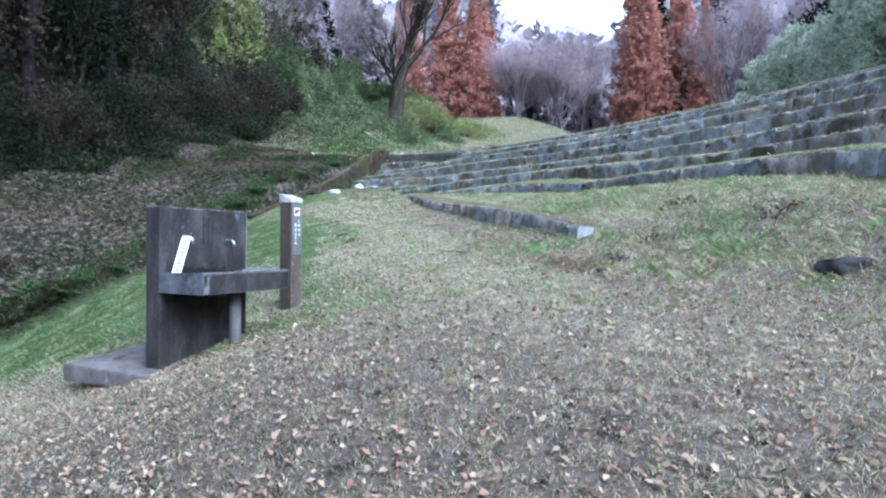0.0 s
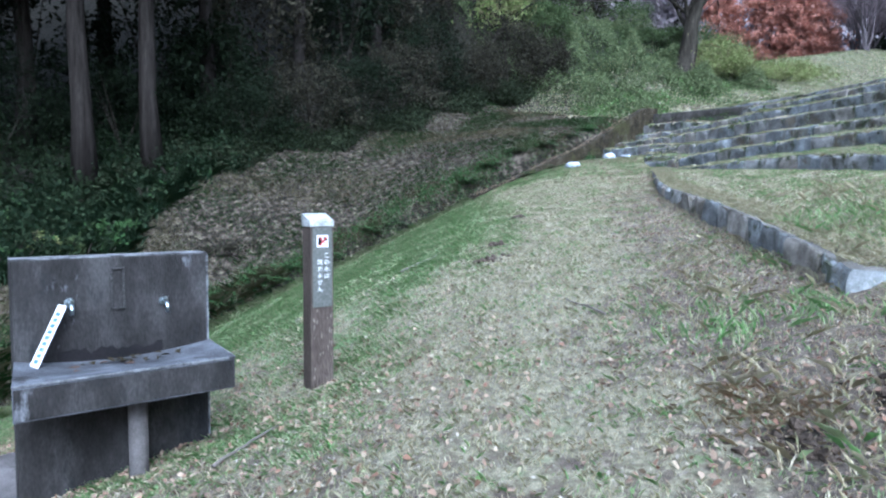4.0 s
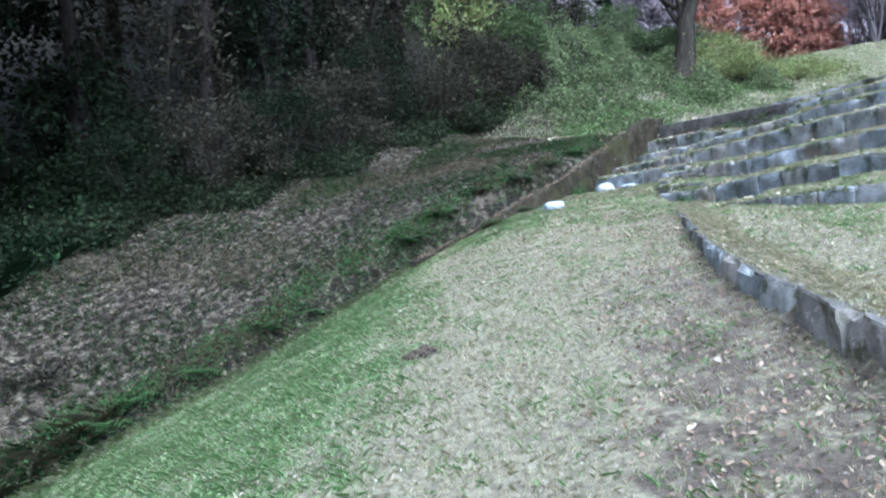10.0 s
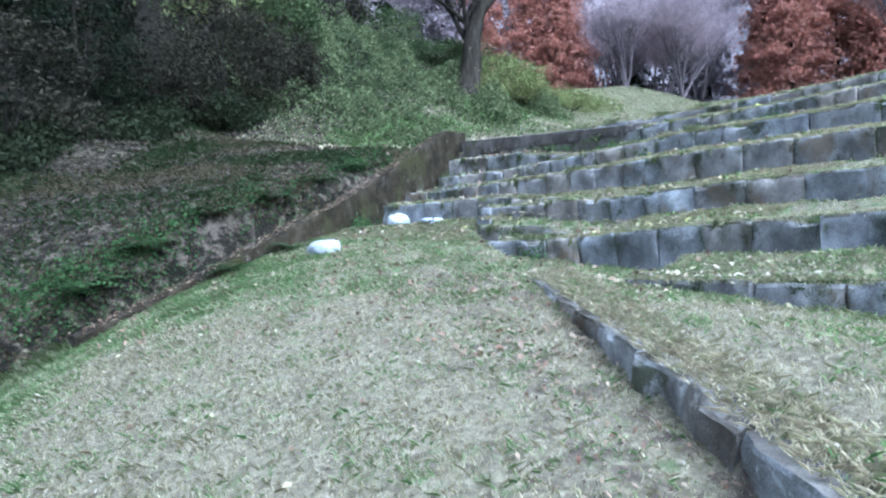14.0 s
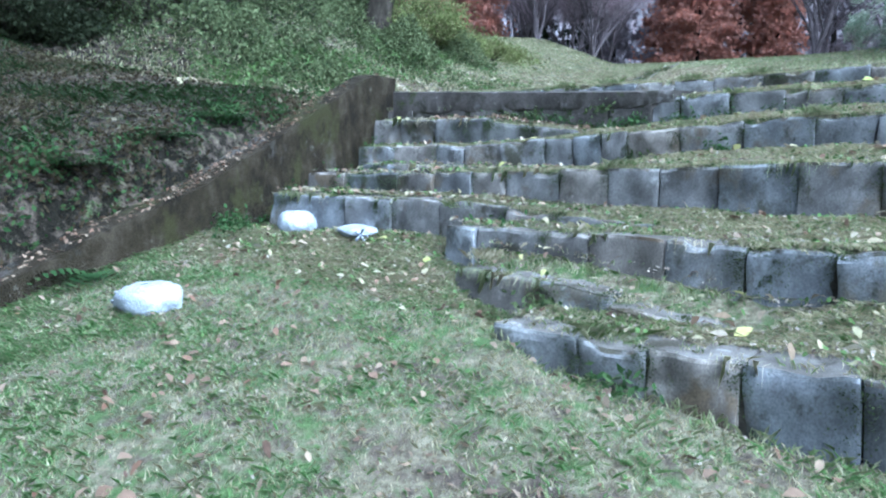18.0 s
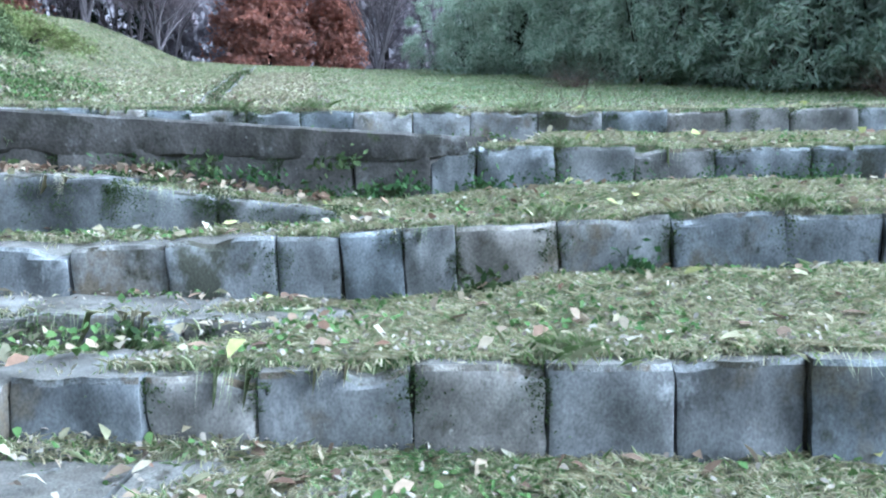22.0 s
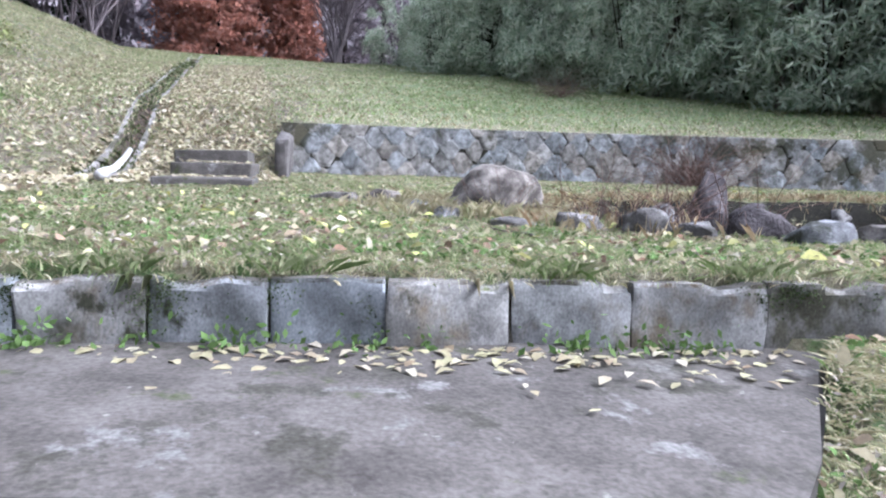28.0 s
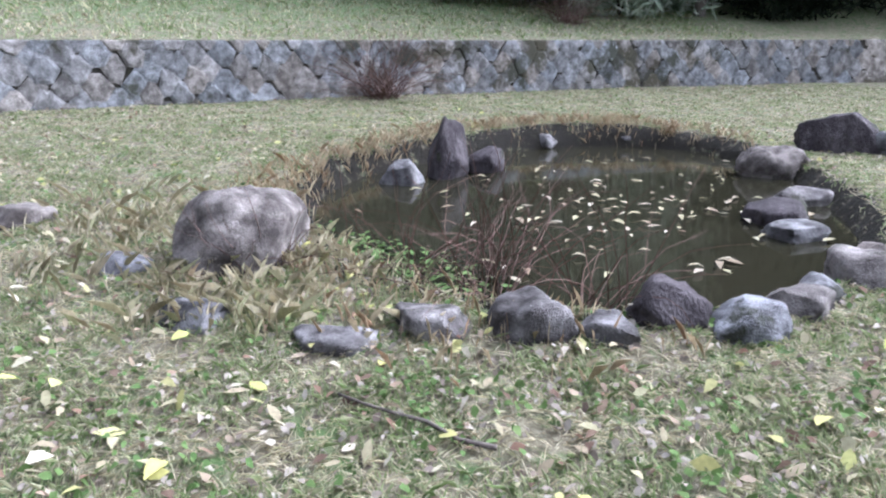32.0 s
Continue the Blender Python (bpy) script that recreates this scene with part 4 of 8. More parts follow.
def build_slab():
    """A concrete lip over the stones of the step, its free end cut aslant and crumbled."""
    n = 110
    ring = [(28.1, 3.86), (27.9, 3.86), (27.9, 3.94), (27.9, 4.02), (27.9, 4.1), (27.9, 4.16), (27.88, 4.245), (27.808, 4.262), (27.79, 4.285), (27.782, 4.335), (27.778, 4.37), (27.796, 4.388), (28.05, 4.39), (28.4, 4.392), (28.7, 4.395), (29.0, 4.4), (29.0, 4.0)]
    bm = bmesh.new()
    rows = []
    for i in range(n + 1):
        f = i / n
        row = []
        for k, (r, z) in enumerate(ring):
            first = -12.35 - 1.4 * (r - 27.76) + 0.12 * noise.noise(Vector((r * 5, z * 6, 3)))
            if k < 8:
                first = -11.85 + 0.3 * noise.noise(Vector((z * 9, 1, 3)))
            t = first + (-5.2 - first) * f
            x, y = arc(r, t)
            bump = noise.noise(Vector((x * 5, y * 5, z * 5))) + 0.5 * noise.noise(Vector((x * 14, y * 14, z * 14)))
            x, y = arc(r - 0.01 * bump * (1 < k < 11), t)
            drip = 0.06 * noise.noise(Vector((x * 3, y * 3, 7))) * (6 <= k <= 8)  # the ragged lower edge of the lip
            row.append(bm.verts.new((x, y, z + drip + slab_rise(r, t) * (z > 4.3) + 0.005 * bump * (9 <= k < 15))))
        rows.append(row)
    for r0, r1 in zip(rows, rows[1:]):
        for k in range(len(ring) - 1):
            bm.faces.new((r0[k], r0[k + 1], r1[k + 1], r1[k]))
    bm.faces.new(rows[0])
    bm.faces.new(rows[-1])
    ob = part("concrete_slab", bm, M_SLAB, None, smooth=True)
    ob.data.set_sharp_from_angle(angle=0.7)
    tagged(ob, "worn grey concrete slab over the upper step", "slab", kind="structure")


build_slab()


# ---- water of the pond and the ditch ----
def build_water():
    verts = [(21.0, 3.2, 4.57)]
    for k in range(48):
        a = k * math.tau / 48
        u, v = 2.6 * math.cos(a), 3.7 * math.sin(a)
        verts.append((21.0 + 0.93 * u - 0.37 * v, 3.2 + 0.37 * u + 0.93 * v, 4.57))
    ob = mesh_object("pond_water", verts, [(0, 1 + k, 1 + (k + 1) % 48) for k in range(48)], M_WATER)
    tagged(ob, "still dark pond water mirroring the stone wall", "water", kind="structure")
    xs = np.linspace(-2.6, 4.6, 40)
    verts, faces = [], []
    for x in xs:
        yd = float(np.interp(x, DRAIN_X, DRAIN_Y))
        level = float(ground_z(x, yd - 0.2)) + 0.045
        verts += [(x, yd - 0.5, level), (x, yd + 0.1, level)]
    for i in range(len(xs) - 1):
        faces.append((2 * i, 2 * i + 2, 2 * i + 3, 2 * i + 1))
    tagged(mesh_object("ditch_water", verts, faces, M_WATER), "shallow trickle of water in a muddy ditch", "water", kind="structure")


build_water()


# ---- wash stand ----
def build_washstand():
    t = thing("wash_stand", "dark weathered concrete wash stand with two taps, on a concrete slab", "wash stand", (-0.37, 2.58, 0), 2.0)
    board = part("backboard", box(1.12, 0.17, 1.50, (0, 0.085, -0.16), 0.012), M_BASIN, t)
    # trough: a thick ledge whose top is shallowly dished towards the back
    bm = bmesh.new()
    nu, nv = 14, 10
    grid = []
    for i in range(nu + 1):
        u = i / nu
        col = []
        for j in range(nv + 1):
            v = j / nv
            x = (-0.62 + 1.14 * u) * (1 - v) + (-0.56 + 1.12 * u) * v
            dish = 0.05 * math.sin(math.pi * u) ** 0.7 * min(1.0, max(0.0, (v - 0.1) / 0.45))
            col.append(bm.verts.new((x, -0.60 + 0.60 * v, 0.75 - dish + 0.002 * math.sin(9 * u + 7 * v))))
        grid.append(col)
    for i in range(nu):
        for j in range(nv):
            bm.faces.new((grid[i][j], grid[i + 1][j], grid[i + 1][j + 1], grid[i][j + 1]))
    rim = [c[0] for c in grid] + grid[-1][1:] + [c[-1] for c in grid[::-1][1:]] + grid[0][::-1][1:-1]
    low = [bm.verts.new((v.co.x, v.co.y, 0.56)) for v in rim]
    for k in range(len(rim)):
        n = (k + 1) % len(rim)
        bm.faces.new((low[k], low[n], rim[n], rim[k]))
    bm.faces.new(low[::-1])
    trough = part("trough", bm, M_TROUGH, t)
    # front kept dark while the trough top has skylight in its colour
    part("front_face", box(1.13, 0.006, 0.165, (-0.05, -0.602, 0.567), 0.002), M_BASIN, trough, "dark front face")
    # arrises worn pale
    part("worn_edge", box(1.14, 0.014, 0.012, (-0.05, -0.598, 0.7405), 0.004, rough=0.002, seed=1), M_EDGE, trough, "pale worn arris")
    side = box(0.014, 0.6, 0.012, (0, 0, 0), 0.004, rough=0.002, seed=2)
    bmesh.ops.transform(side, matrix=pose(0.54, -0.3, 0.7405, 0, 0, -3.8), verts=side.verts)
    part("worn_edge", side, M_EDGE, trough, "pale worn arris")
    # thin pale sheet: skylight on the top face, put in as colour
    part("weathered_top", box(1.115, 0.165, 0.008, (0, 0.085, 1.3375), 0.003, rough=0.002, seed=3), M_EDGE, board, "top face paled for the sky above")
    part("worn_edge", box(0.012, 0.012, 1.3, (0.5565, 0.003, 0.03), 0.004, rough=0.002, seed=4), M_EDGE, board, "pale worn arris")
    part("side_face", box(0.006, 0.155, 1.28, (0.5605, 0.088, 0.03), 0.002), M_TROUGH, board, "greyer side face")
    # flat jagged black strip stands for the shaded hollow of the broken joint
    rng = random.Random(5)
    bm = bmesh.new()
    up_ = [bm.verts.new((-0.34 + 0.03 * k, -0.003, 0.735 + rng.uniform(0.012, 0.055))) for k in range(21)]
    dn_ = [bm.verts.new((-0.34 + 0.03 * k, -0.004, 0.68)) for k in range(21)]
    for k in range(20):
        bm.faces.new((dn_[k], dn_[k + 1], up_[k + 1], up_[k]))
    part("broken_edge", bm, M_INK, board, "broken joint above the trough, its shaded recess painted black")
    part("drain_pipe", tube([(0.02, -0.36, -0.2), (0.02, -0.36, 0.57)], [0.055, 0.055], 12), M_CONC, t, "grey drain pipe", True)
    frame_bm = bmesh.new()
    for sx, sz, at in ((0.012, 0.24, (-0.035, -0.008, 1.02)), (0.012, 0.24, (0.035, -0.008, 1.02)), (0.082, 0.012, (0, -0.008, 1.26)), (0.082, 0.012, (0, -0.008, 1.01))):
        b = box(sx, 0.016, sz, at, 0.003)
        me = bpy.data.meshes.new("tmp")
        b.to_mesh(me)
        b.free()
        frame_bm.from_mesh(me)
    part("recess_frame", frame_bm, M_SCRATCH, board, "scratched outline of an old fitting")
    for x, z in ((-0.27, 1.07), (0.27, 1.04)):
        tap = part("tap", tube([(x, 0.0, z), (x, -0.07, z), (x, -0.10, z - 0.02), (x, -0.105, z - 0.06)], [0.014, 0.014, 0.014, 0.011], 10), M_METAL, t, "small chrome tap", True)
        part("tap_handle", box(0.016, 0.05, 0.014, (x, -0.06, z + 0.022), 0.004), M_METAL, tap)
        part("tap_flange", tube([(x, 0.0, z), (x, -0.012, z)], [0.028, 0.028], 12), M_METAL, tap)
    strip = thing("hanging_sign", "narrow white sign strip with blue writing hanging from a tap", "sign", (-0.76, 2.47, 0.9))
    m = Matrix(((-0.43, 0.9, 0.42), (0.9, 0.43, 0.13), (0, 0, 0.9))).to_4x4()

    def turned(bm):
        bmesh.ops.transform(bm, matrix=m, verts=bm.verts)
        return bm

    s = part("board", turned(box(0.085, 0.004, 0.38, (0, 0, -0.19), 0.001)), M_WHITE, strip)
    for k in range(9):
        for sg in (-1, 1):
            part("writing_mark", turned(box(0.04, 0.003, 0.022, (0, sg * 0.0035, -0.165 + 0.036 * k), 0.0)), M_BLUE, s)
    slab = part("base_slab", box(1.5, 1.15, 0.16, (0, 0, 0), 0.02, rough=0.012, seed=3), M_CONC, None)
    slab.matrix_world = pose(-0.40, 3.0, -0.24, 1, -4, 3)
    tagged(slab, "low concrete slab half buried under the wash stand", "slab")
    debris = random.Random(8)
    for k in range(7):
        bm = bmesh.new()
        vs = [bm.verts.new((x, y, z)) for x, y, z in ((-0.03, 0, 0), (0, 0.018, 0.008), (0.035, 0, 0), (0, -0.018, 0.008))]
        bm.faces.new(vs)
        ob = part("wet_leaf", bm, M_LEAF, None)
        ob.matrix_world = pose(-0.37 + debris.uniform(-0.3, 0.2), 2.58 - debris.uniform(0.1, 0.4), 0.71, debris.uniform(-12, 12), 0, debris.uniform(0, 360))
        tagged(ob, "wet fallen leaf lying in the trough", "leaf", "leaves in the trough")


build_washstand()
heap = random.Random(18)
for k in range(26):
    bm = bmesh.new()
    s = heap.uniform(0.6, 1.2)
    bm.faces.new([bm.verts.new((x * s, y * s, z * s)) for x, y, z in ((-0.03, 0, 0), (0, 0.018, 0.01), (0.035, 0, 0.004), (0, -0.018, 0.012))])
    ob = part("wet_leaf", bm, M_LITTER, None)
    ob.matrix_world = pose(-0.32 + heap.gauss(0, 0.12), 2.44 + heap.gauss(0, 0.05), 0.705 + heap.uniform(0, 0.02), heap.uniform(-20, 20), 0, heap.uniform(0, 360))
    tagged(ob, "dark wet fallen leaf rotting in the trough", "leaf", "leaves in the trough")


# ---- sign post ----
def text_mesh(body, size, mat, parent, m, label):
    cu = bpy.data.curves.new("writing", "FONT")
    cu.body, cu.size, cu.extrude, cu.align_x = body, size, 0.0015, "CENTER"
    ob = new("writing", cu)
    dg = bpy.context.evaluated_depsgraph_get()
    me = bpy.data.meshes.new_from_object(ob.evaluated_get(dg))
    bpy.data.objects.remove(ob)
    me.materials.clear()
    me.materials.append(mat)
    out = new("writing", me)
    out.parent = parent
    out.matrix_local = m
    return tagged(out, label)


def build_post():
    t = thing("sign_post", "brown post with white cap and a no-drinking-water plaque", "sign", (1.075, 2.755, 0), -4.0)
    part("post", box(0.185, 0.175, 1.36, (0, 0, 0.14), 0.008), M_POST, t)
    bm = box(0.195, 0.185, 0.05, (0, 0, 1.50), 0.006)
    for v in bm.verts:
        if v.co.z > 1.53:
            v.co.z += 0.05 * (v.co.y + 0.086) / 0.172
    part("cap", bm, M_CAP, t, "chipped white cap")
    pl = part("plaque", box(0.155, 0.012, 0.61, (0, -0.0905, 0.885), 0.002), M_PLAQUE, t, "grey plaque with white writing")
    part("pictogram_field", box(0.092, 0.003, 0.092, (0.0, -0.0975, 1.345), 0.002), M_WHITE, pl)
    part("glass_mark", box(0.034, 0.003, 0.062, (-0.02, -0.1, 1.36), 0.0, 0.85), M_INK, pl)
    part("glass_mark", box(0.03, 0.003, 0.03, (0.022, -0.1, 1.392), 0.0), M_INK, pl)
    for a in (40, -40):
        bm = box(0.008, 0.003, 0.085, (0, 0, -0.042), 0.0)
        bmesh.ops.transform(bm, matrix=pose(0.005, -0.1025, 1.39, 0, a, 0), verts=bm.verts)
        part("cross_bar", bm, M_RED, pl)
    rng = random.Random(3)
    for k in range(22):
        h = rng.uniform(0.012, 0.045)
        x, z = rng.uniform(-0.075, 0.075), rng.uniform(0.33, 0.86)
        bm = bmesh.new()
        w = rng.uniform(0.002, 0.005)
        bm.faces.new([bm.verts.new((x + a * w, -0.0885, z + b * h)) for a, b in ((-0.4, -0.5), (0.5, -0.4), (1, 0.1), (0.3, 0.5), (-0.5, 0.4), (-1, 0))])
        part("paint_chip", bm, M_CHIP, t, "pale bare wood where paint flaked off")
    bm = bmesh.new()
    ring = [(0.036 * math.cos(a * math.tau / 14) - 0.008, 0.02 * math.sin(a * math.tau / 14)) for a in range(14)]
    tail = [(0.026, 0.0), (0.062, 0.022), (0.056, 0.0), (0.062, -0.018)]
    for poly in (ring, tail):
        bm.faces.new([bm.verts.new((x, y, 1.5545 + 0.29 * (y + 0.006))) for x, y in poly])
    part("emblem", bm, M_CONC, t, "grey emblem on the cap")
    for col, x, z0 in (("この水は", 0.033, 1.265), ("飲めません", -0.022, 1.215)):
        for k, ch in enumerate(col):
            text_mesh(ch, 0.046, M_WHITE, pl, pose(x, -0.0985, z0 - 0.052 * k, 90, 0, 0), "white letter")


build_post()


# ---- retaining wall of fitted stones ----
def clip(poly, zmin, zmax):
    for axis_sign, lim in ((1, zmin), (-1, zmax)):
        out = []
        for i, p in enumerate(poly):
            q = poly[(i + 1) % len(poly)]
            a, b = axis_sign * (p[1] - lim), axis_sign * (q[1] - lim)
            if a >= 0:
                out.append(p)
            if a * b < 0:
                f = a / (a - b)
                out.append((p[0] + f * (q[0] - p[0]), p[1] + f * (q[1] - p[1])))
        poly = out
        if len(poly) < 3:
            return None
    return poly


def build_retaining_wall():
    wall = thing("retaining_wall", "long retaining wall of fitted pale stones, patched with moss", "stone wall", kind="structure")
    rng = random.Random(77)
    base, top = 4.70, RET_TOP
    first, last = -8.0, -60.0
    verts, faces = [], []
    n = 80
    for i in range(n + 1):
        t = first + (last - first) * i / n
        for rr, zz in ((RET_R - 0.04, base - 0.3), (RET_R + 0.03, top - 0.02), (RET_R + 0.36, top - 0.02)):
            verts.append((*arc(rr, t), zz))
    for i in range(n):
        for k in range(2):
            faces.append((3 * i + k, 3 * i + 1 + k, 3 * i + 4 + k, 3 * i + 3 + k))
    faces.append((0, 1, 2))
    mesh_object("mortar_bed", verts, faces, M_MORTAR, wall)
    w = 0.5
    rows = 7
    rest_v, rest_f = [], []
    count = 0
    total = int(RET_R * radians(abs(last - first)) / w)
    for i in range(total):
        for j in range(rows):
            cs, cz = (i + 0.5 * (j % 2)) * w + rng.uniform(-0.05, 0.05), base - 0.02 + j * w * 0.5 + rng.uniform(-0.04, 0.04)
            h = w * 0.5
            poly = [(cs - h + rng.uniform(-.05, .05), cz + rng.uniform(-.05, .05)), (cs - 0.1 + rng.uniform(-.06, .06), cz - h + rng.uniform(-.03, .05)), (cs + 0.1 + rng.uniform(-.05, .06), cz - h * 0.92),
                    (cs + h + rng.uniform(-.05, .05), cz + rng.uniform(-.05, .05)), (cs + 0.06 + rng.uniform(-.06, .06), cz + h + rng.uniform(-.04, .03)), (cs - 0.1, cz + h * 0.9)]
            poly = clip(poly, base - 0.1, top - 0.005)
            if not poly:
                continue
            mx, mz = sum(p[0] for p in poly) / len(poly), sum(p[1] for p in poly) / len(poly)
            if max(p[1] for p in poly) - min(p[1] for p in poly) < 0.05:
                continue
            bulge = rng.uniform(0.02, 0.045)
            v = []
            for shrink, out in ((0.985, 0.02), (0.955, -bulge * 0.5), (0.72, -bulge * 0.8)):
                for s, z in poly:
                    s2, z2 = mx + (s - mx) * shrink, mz + (z - mz) * shrink
                    v.append((s2, out, z2))
            m = len(poly)
            f = [tuple(range(2 * m, 3 * m))]
            for lay in (0, 1):
                f += [(lay * m + k, lay * m + (k + 1) % m, (lay + 1) * m + (k + 1) % m, (lay + 1) * m + k) for k in range(m)]
            deg = first - math.degrees(mx / RET_R)
            if deg < last:
                continue
            mtx = pose(*arc(RET_R, deg), 0, 0, 0, deg - 90)
            # local y points outward, so the face bulges towards the centre
            place = [mtx @ Vector((-(s - mx), out + 0.07 * (z - base) / (top - base) - 0.04, z)) for s, out, z in v]
            if count < 300:
                count += 1
                c = Vector((*arc(RET_R, deg), mz))
                ob = mesh_object("stone", [p - c for p in place], f, M_FIELD, wall)
                ob.location = c
            else:
                o = len(rest_v)
                rest_v += place
                rest_f += [tuple(o + k for k in q) for q in f]
    rest = mesh_object("far_stones", rest_v, rest_f, M_FIELD, wall)
    tagged(rest, kind="stuff")


build_retaining_wall()


# ---- small stairs beside the retaining wall ----
def build_small_stairs():
    t = thing("stone_stairs", "three worn stone steps climbing into fallen leaves", "stairs", kind="structure")
    for k, (r, z) in enumerate(((35.9, 4.95), (37.0, 5.17), (38.1, 5.4))):
        x, y = arc(r, -6.55)
        ob = part("step", box(1.1, (1.3, 1.15, 1.2)[k], 0.42, (0, 0, -0.42), 0.03, rough=0.03, seed=k), M_SLAB, t)
        ob.matrix_world = pose(x + 0.5, y - (0.28, 0.21, 0.03)[k], z, 0, 0, -6)
    cheek = part("cheek_stone", box(1.6, 0.26, 0.8, (0, 0, -0.72), 0.08, rough=0.07, seed=9), M_CONC, t)
    cheek.matrix_world = pose(*arc(39.6, -8.0), 5.7, 0, -8, -8)


build_small_stairs()


# ---- channel with its pale pipe up the slope ----
def build_channel():
    pts = []
    for k in range(22):
        x = 25.6 + k * 1.6
        y = 11.25 + 0.028 * (x - 25.6)
        pts.append((x, y))
    for name, off, label in (("channel_edge", -0.26, "low concrete edge of a hillside drain"), ("channel_edge", 0.26, "low concrete edge of a hillside drain")):
        bm = tube([(x, y + off, gz(x, y + off) + 0.02) for x, y in pts], [0.065] * len(pts), 4)
        tagged(part(name, bm, M_FIELD, None), label, "drain", "edges of the hillside drain", "structure")
    bm = tube([(x, y, gz(x, y) + 0.015) for x, y in pts], [0.18] * len(pts), 6)
    for v in bm.verts:
        v.co.z = min(v.co.z, gz(v.co.x, v.co.y) + 0.02)
    tagged(part("channel_bed", bm, M_SOIL, None), "dark leaf-filled bed of the hillside drain", "drain", kind="structure")
    p = [(25.7, 11.1), (26.1, 11.12), (26.5, 11.14), (26.9, 11.15), (27.3, 11.18), (28.1, 11.2), (28.9, 11.22)]
    pipe = thing("drain_pipe_white", "pale plastic pipe lying down the hillside drain", "pipe")
    part("pipe", tube([(x, y, gz(x, y) + 0.1) for x, y in p], [0.085, 0.075, 0.07, 0.065, 0.06, 0.055, 0.05], 12), M_PIPE, pipe, smooth=True)
    part("pipe_mouth", tube([(25.69, 11.1, gz(25.7, 11.1) + 0.1), (25.8, 11.102, gz(25.8, 11.1) + 0.1)], [0.085, 0.085], 12), M_PIPE, pipe, "flared mouth", True)


build_channel()


# ---- rocks ----
def rock(name, label, x, y, w, d, h, turn, seed, sharp=0.35, z=None, mat=M_ROCK, sink=0.25, group="rocks round the pond", cut=(0.72, 1.05), boxy=4.0, taper=0.0):
    rng = random.Random(seed)
    bm = bmesh.new()
    bmesh.ops.create_icosphere(bm, subdivisions=4, radius=1)
    off = Vector([rng.uniform(-50, 50) for _ in range(3)])
    planes = []
    for _ in range(11):
        n = Vector((rng.gauss(0, 1), rng.gauss(0, 1), rng.gauss(0.15, 0.7))).normalized()
        planes.append((n, rng.uniform(*cut)))
    for v in bm.verts:
        p = v.co.copy()
        p /= (abs(p.x) ** boxy + abs(p.y) ** boxy + abs(p.z) ** boxy) ** (1 / boxy)
        for n, c in planes:
            k = p.dot(n) - c
            if k > 0:
                p -= n * k * 0.97
        p += 0.11 * noise.noise_vector(p * 1.1 + off) + 0.06 * noise.noise_vector(p * 3 + off) + 0.04 * noise.noise_vector(p * 7 + off) + 0.02 * noise.noise_vector(p * 15 + off)
        thin = 1 - taper * (p.z + 1) / 2
        v.co = Vector((p.x * thin * w / 2, p.y * thin * d / 2, p.z * h * 0.55 + h * (0.55 - sink)))
    ob = part(name, bm, mat, None)
    for f in ob.data.polygons:
        f.use_smooth = True
    zz = (gz(x, y) if z is None else z)
    ob.matrix_world = pose(x, y, zz, rng.uniform(-5, 5), rng.uniform(-5, 5), turn)
    return tagged(ob, label, "rock", group)


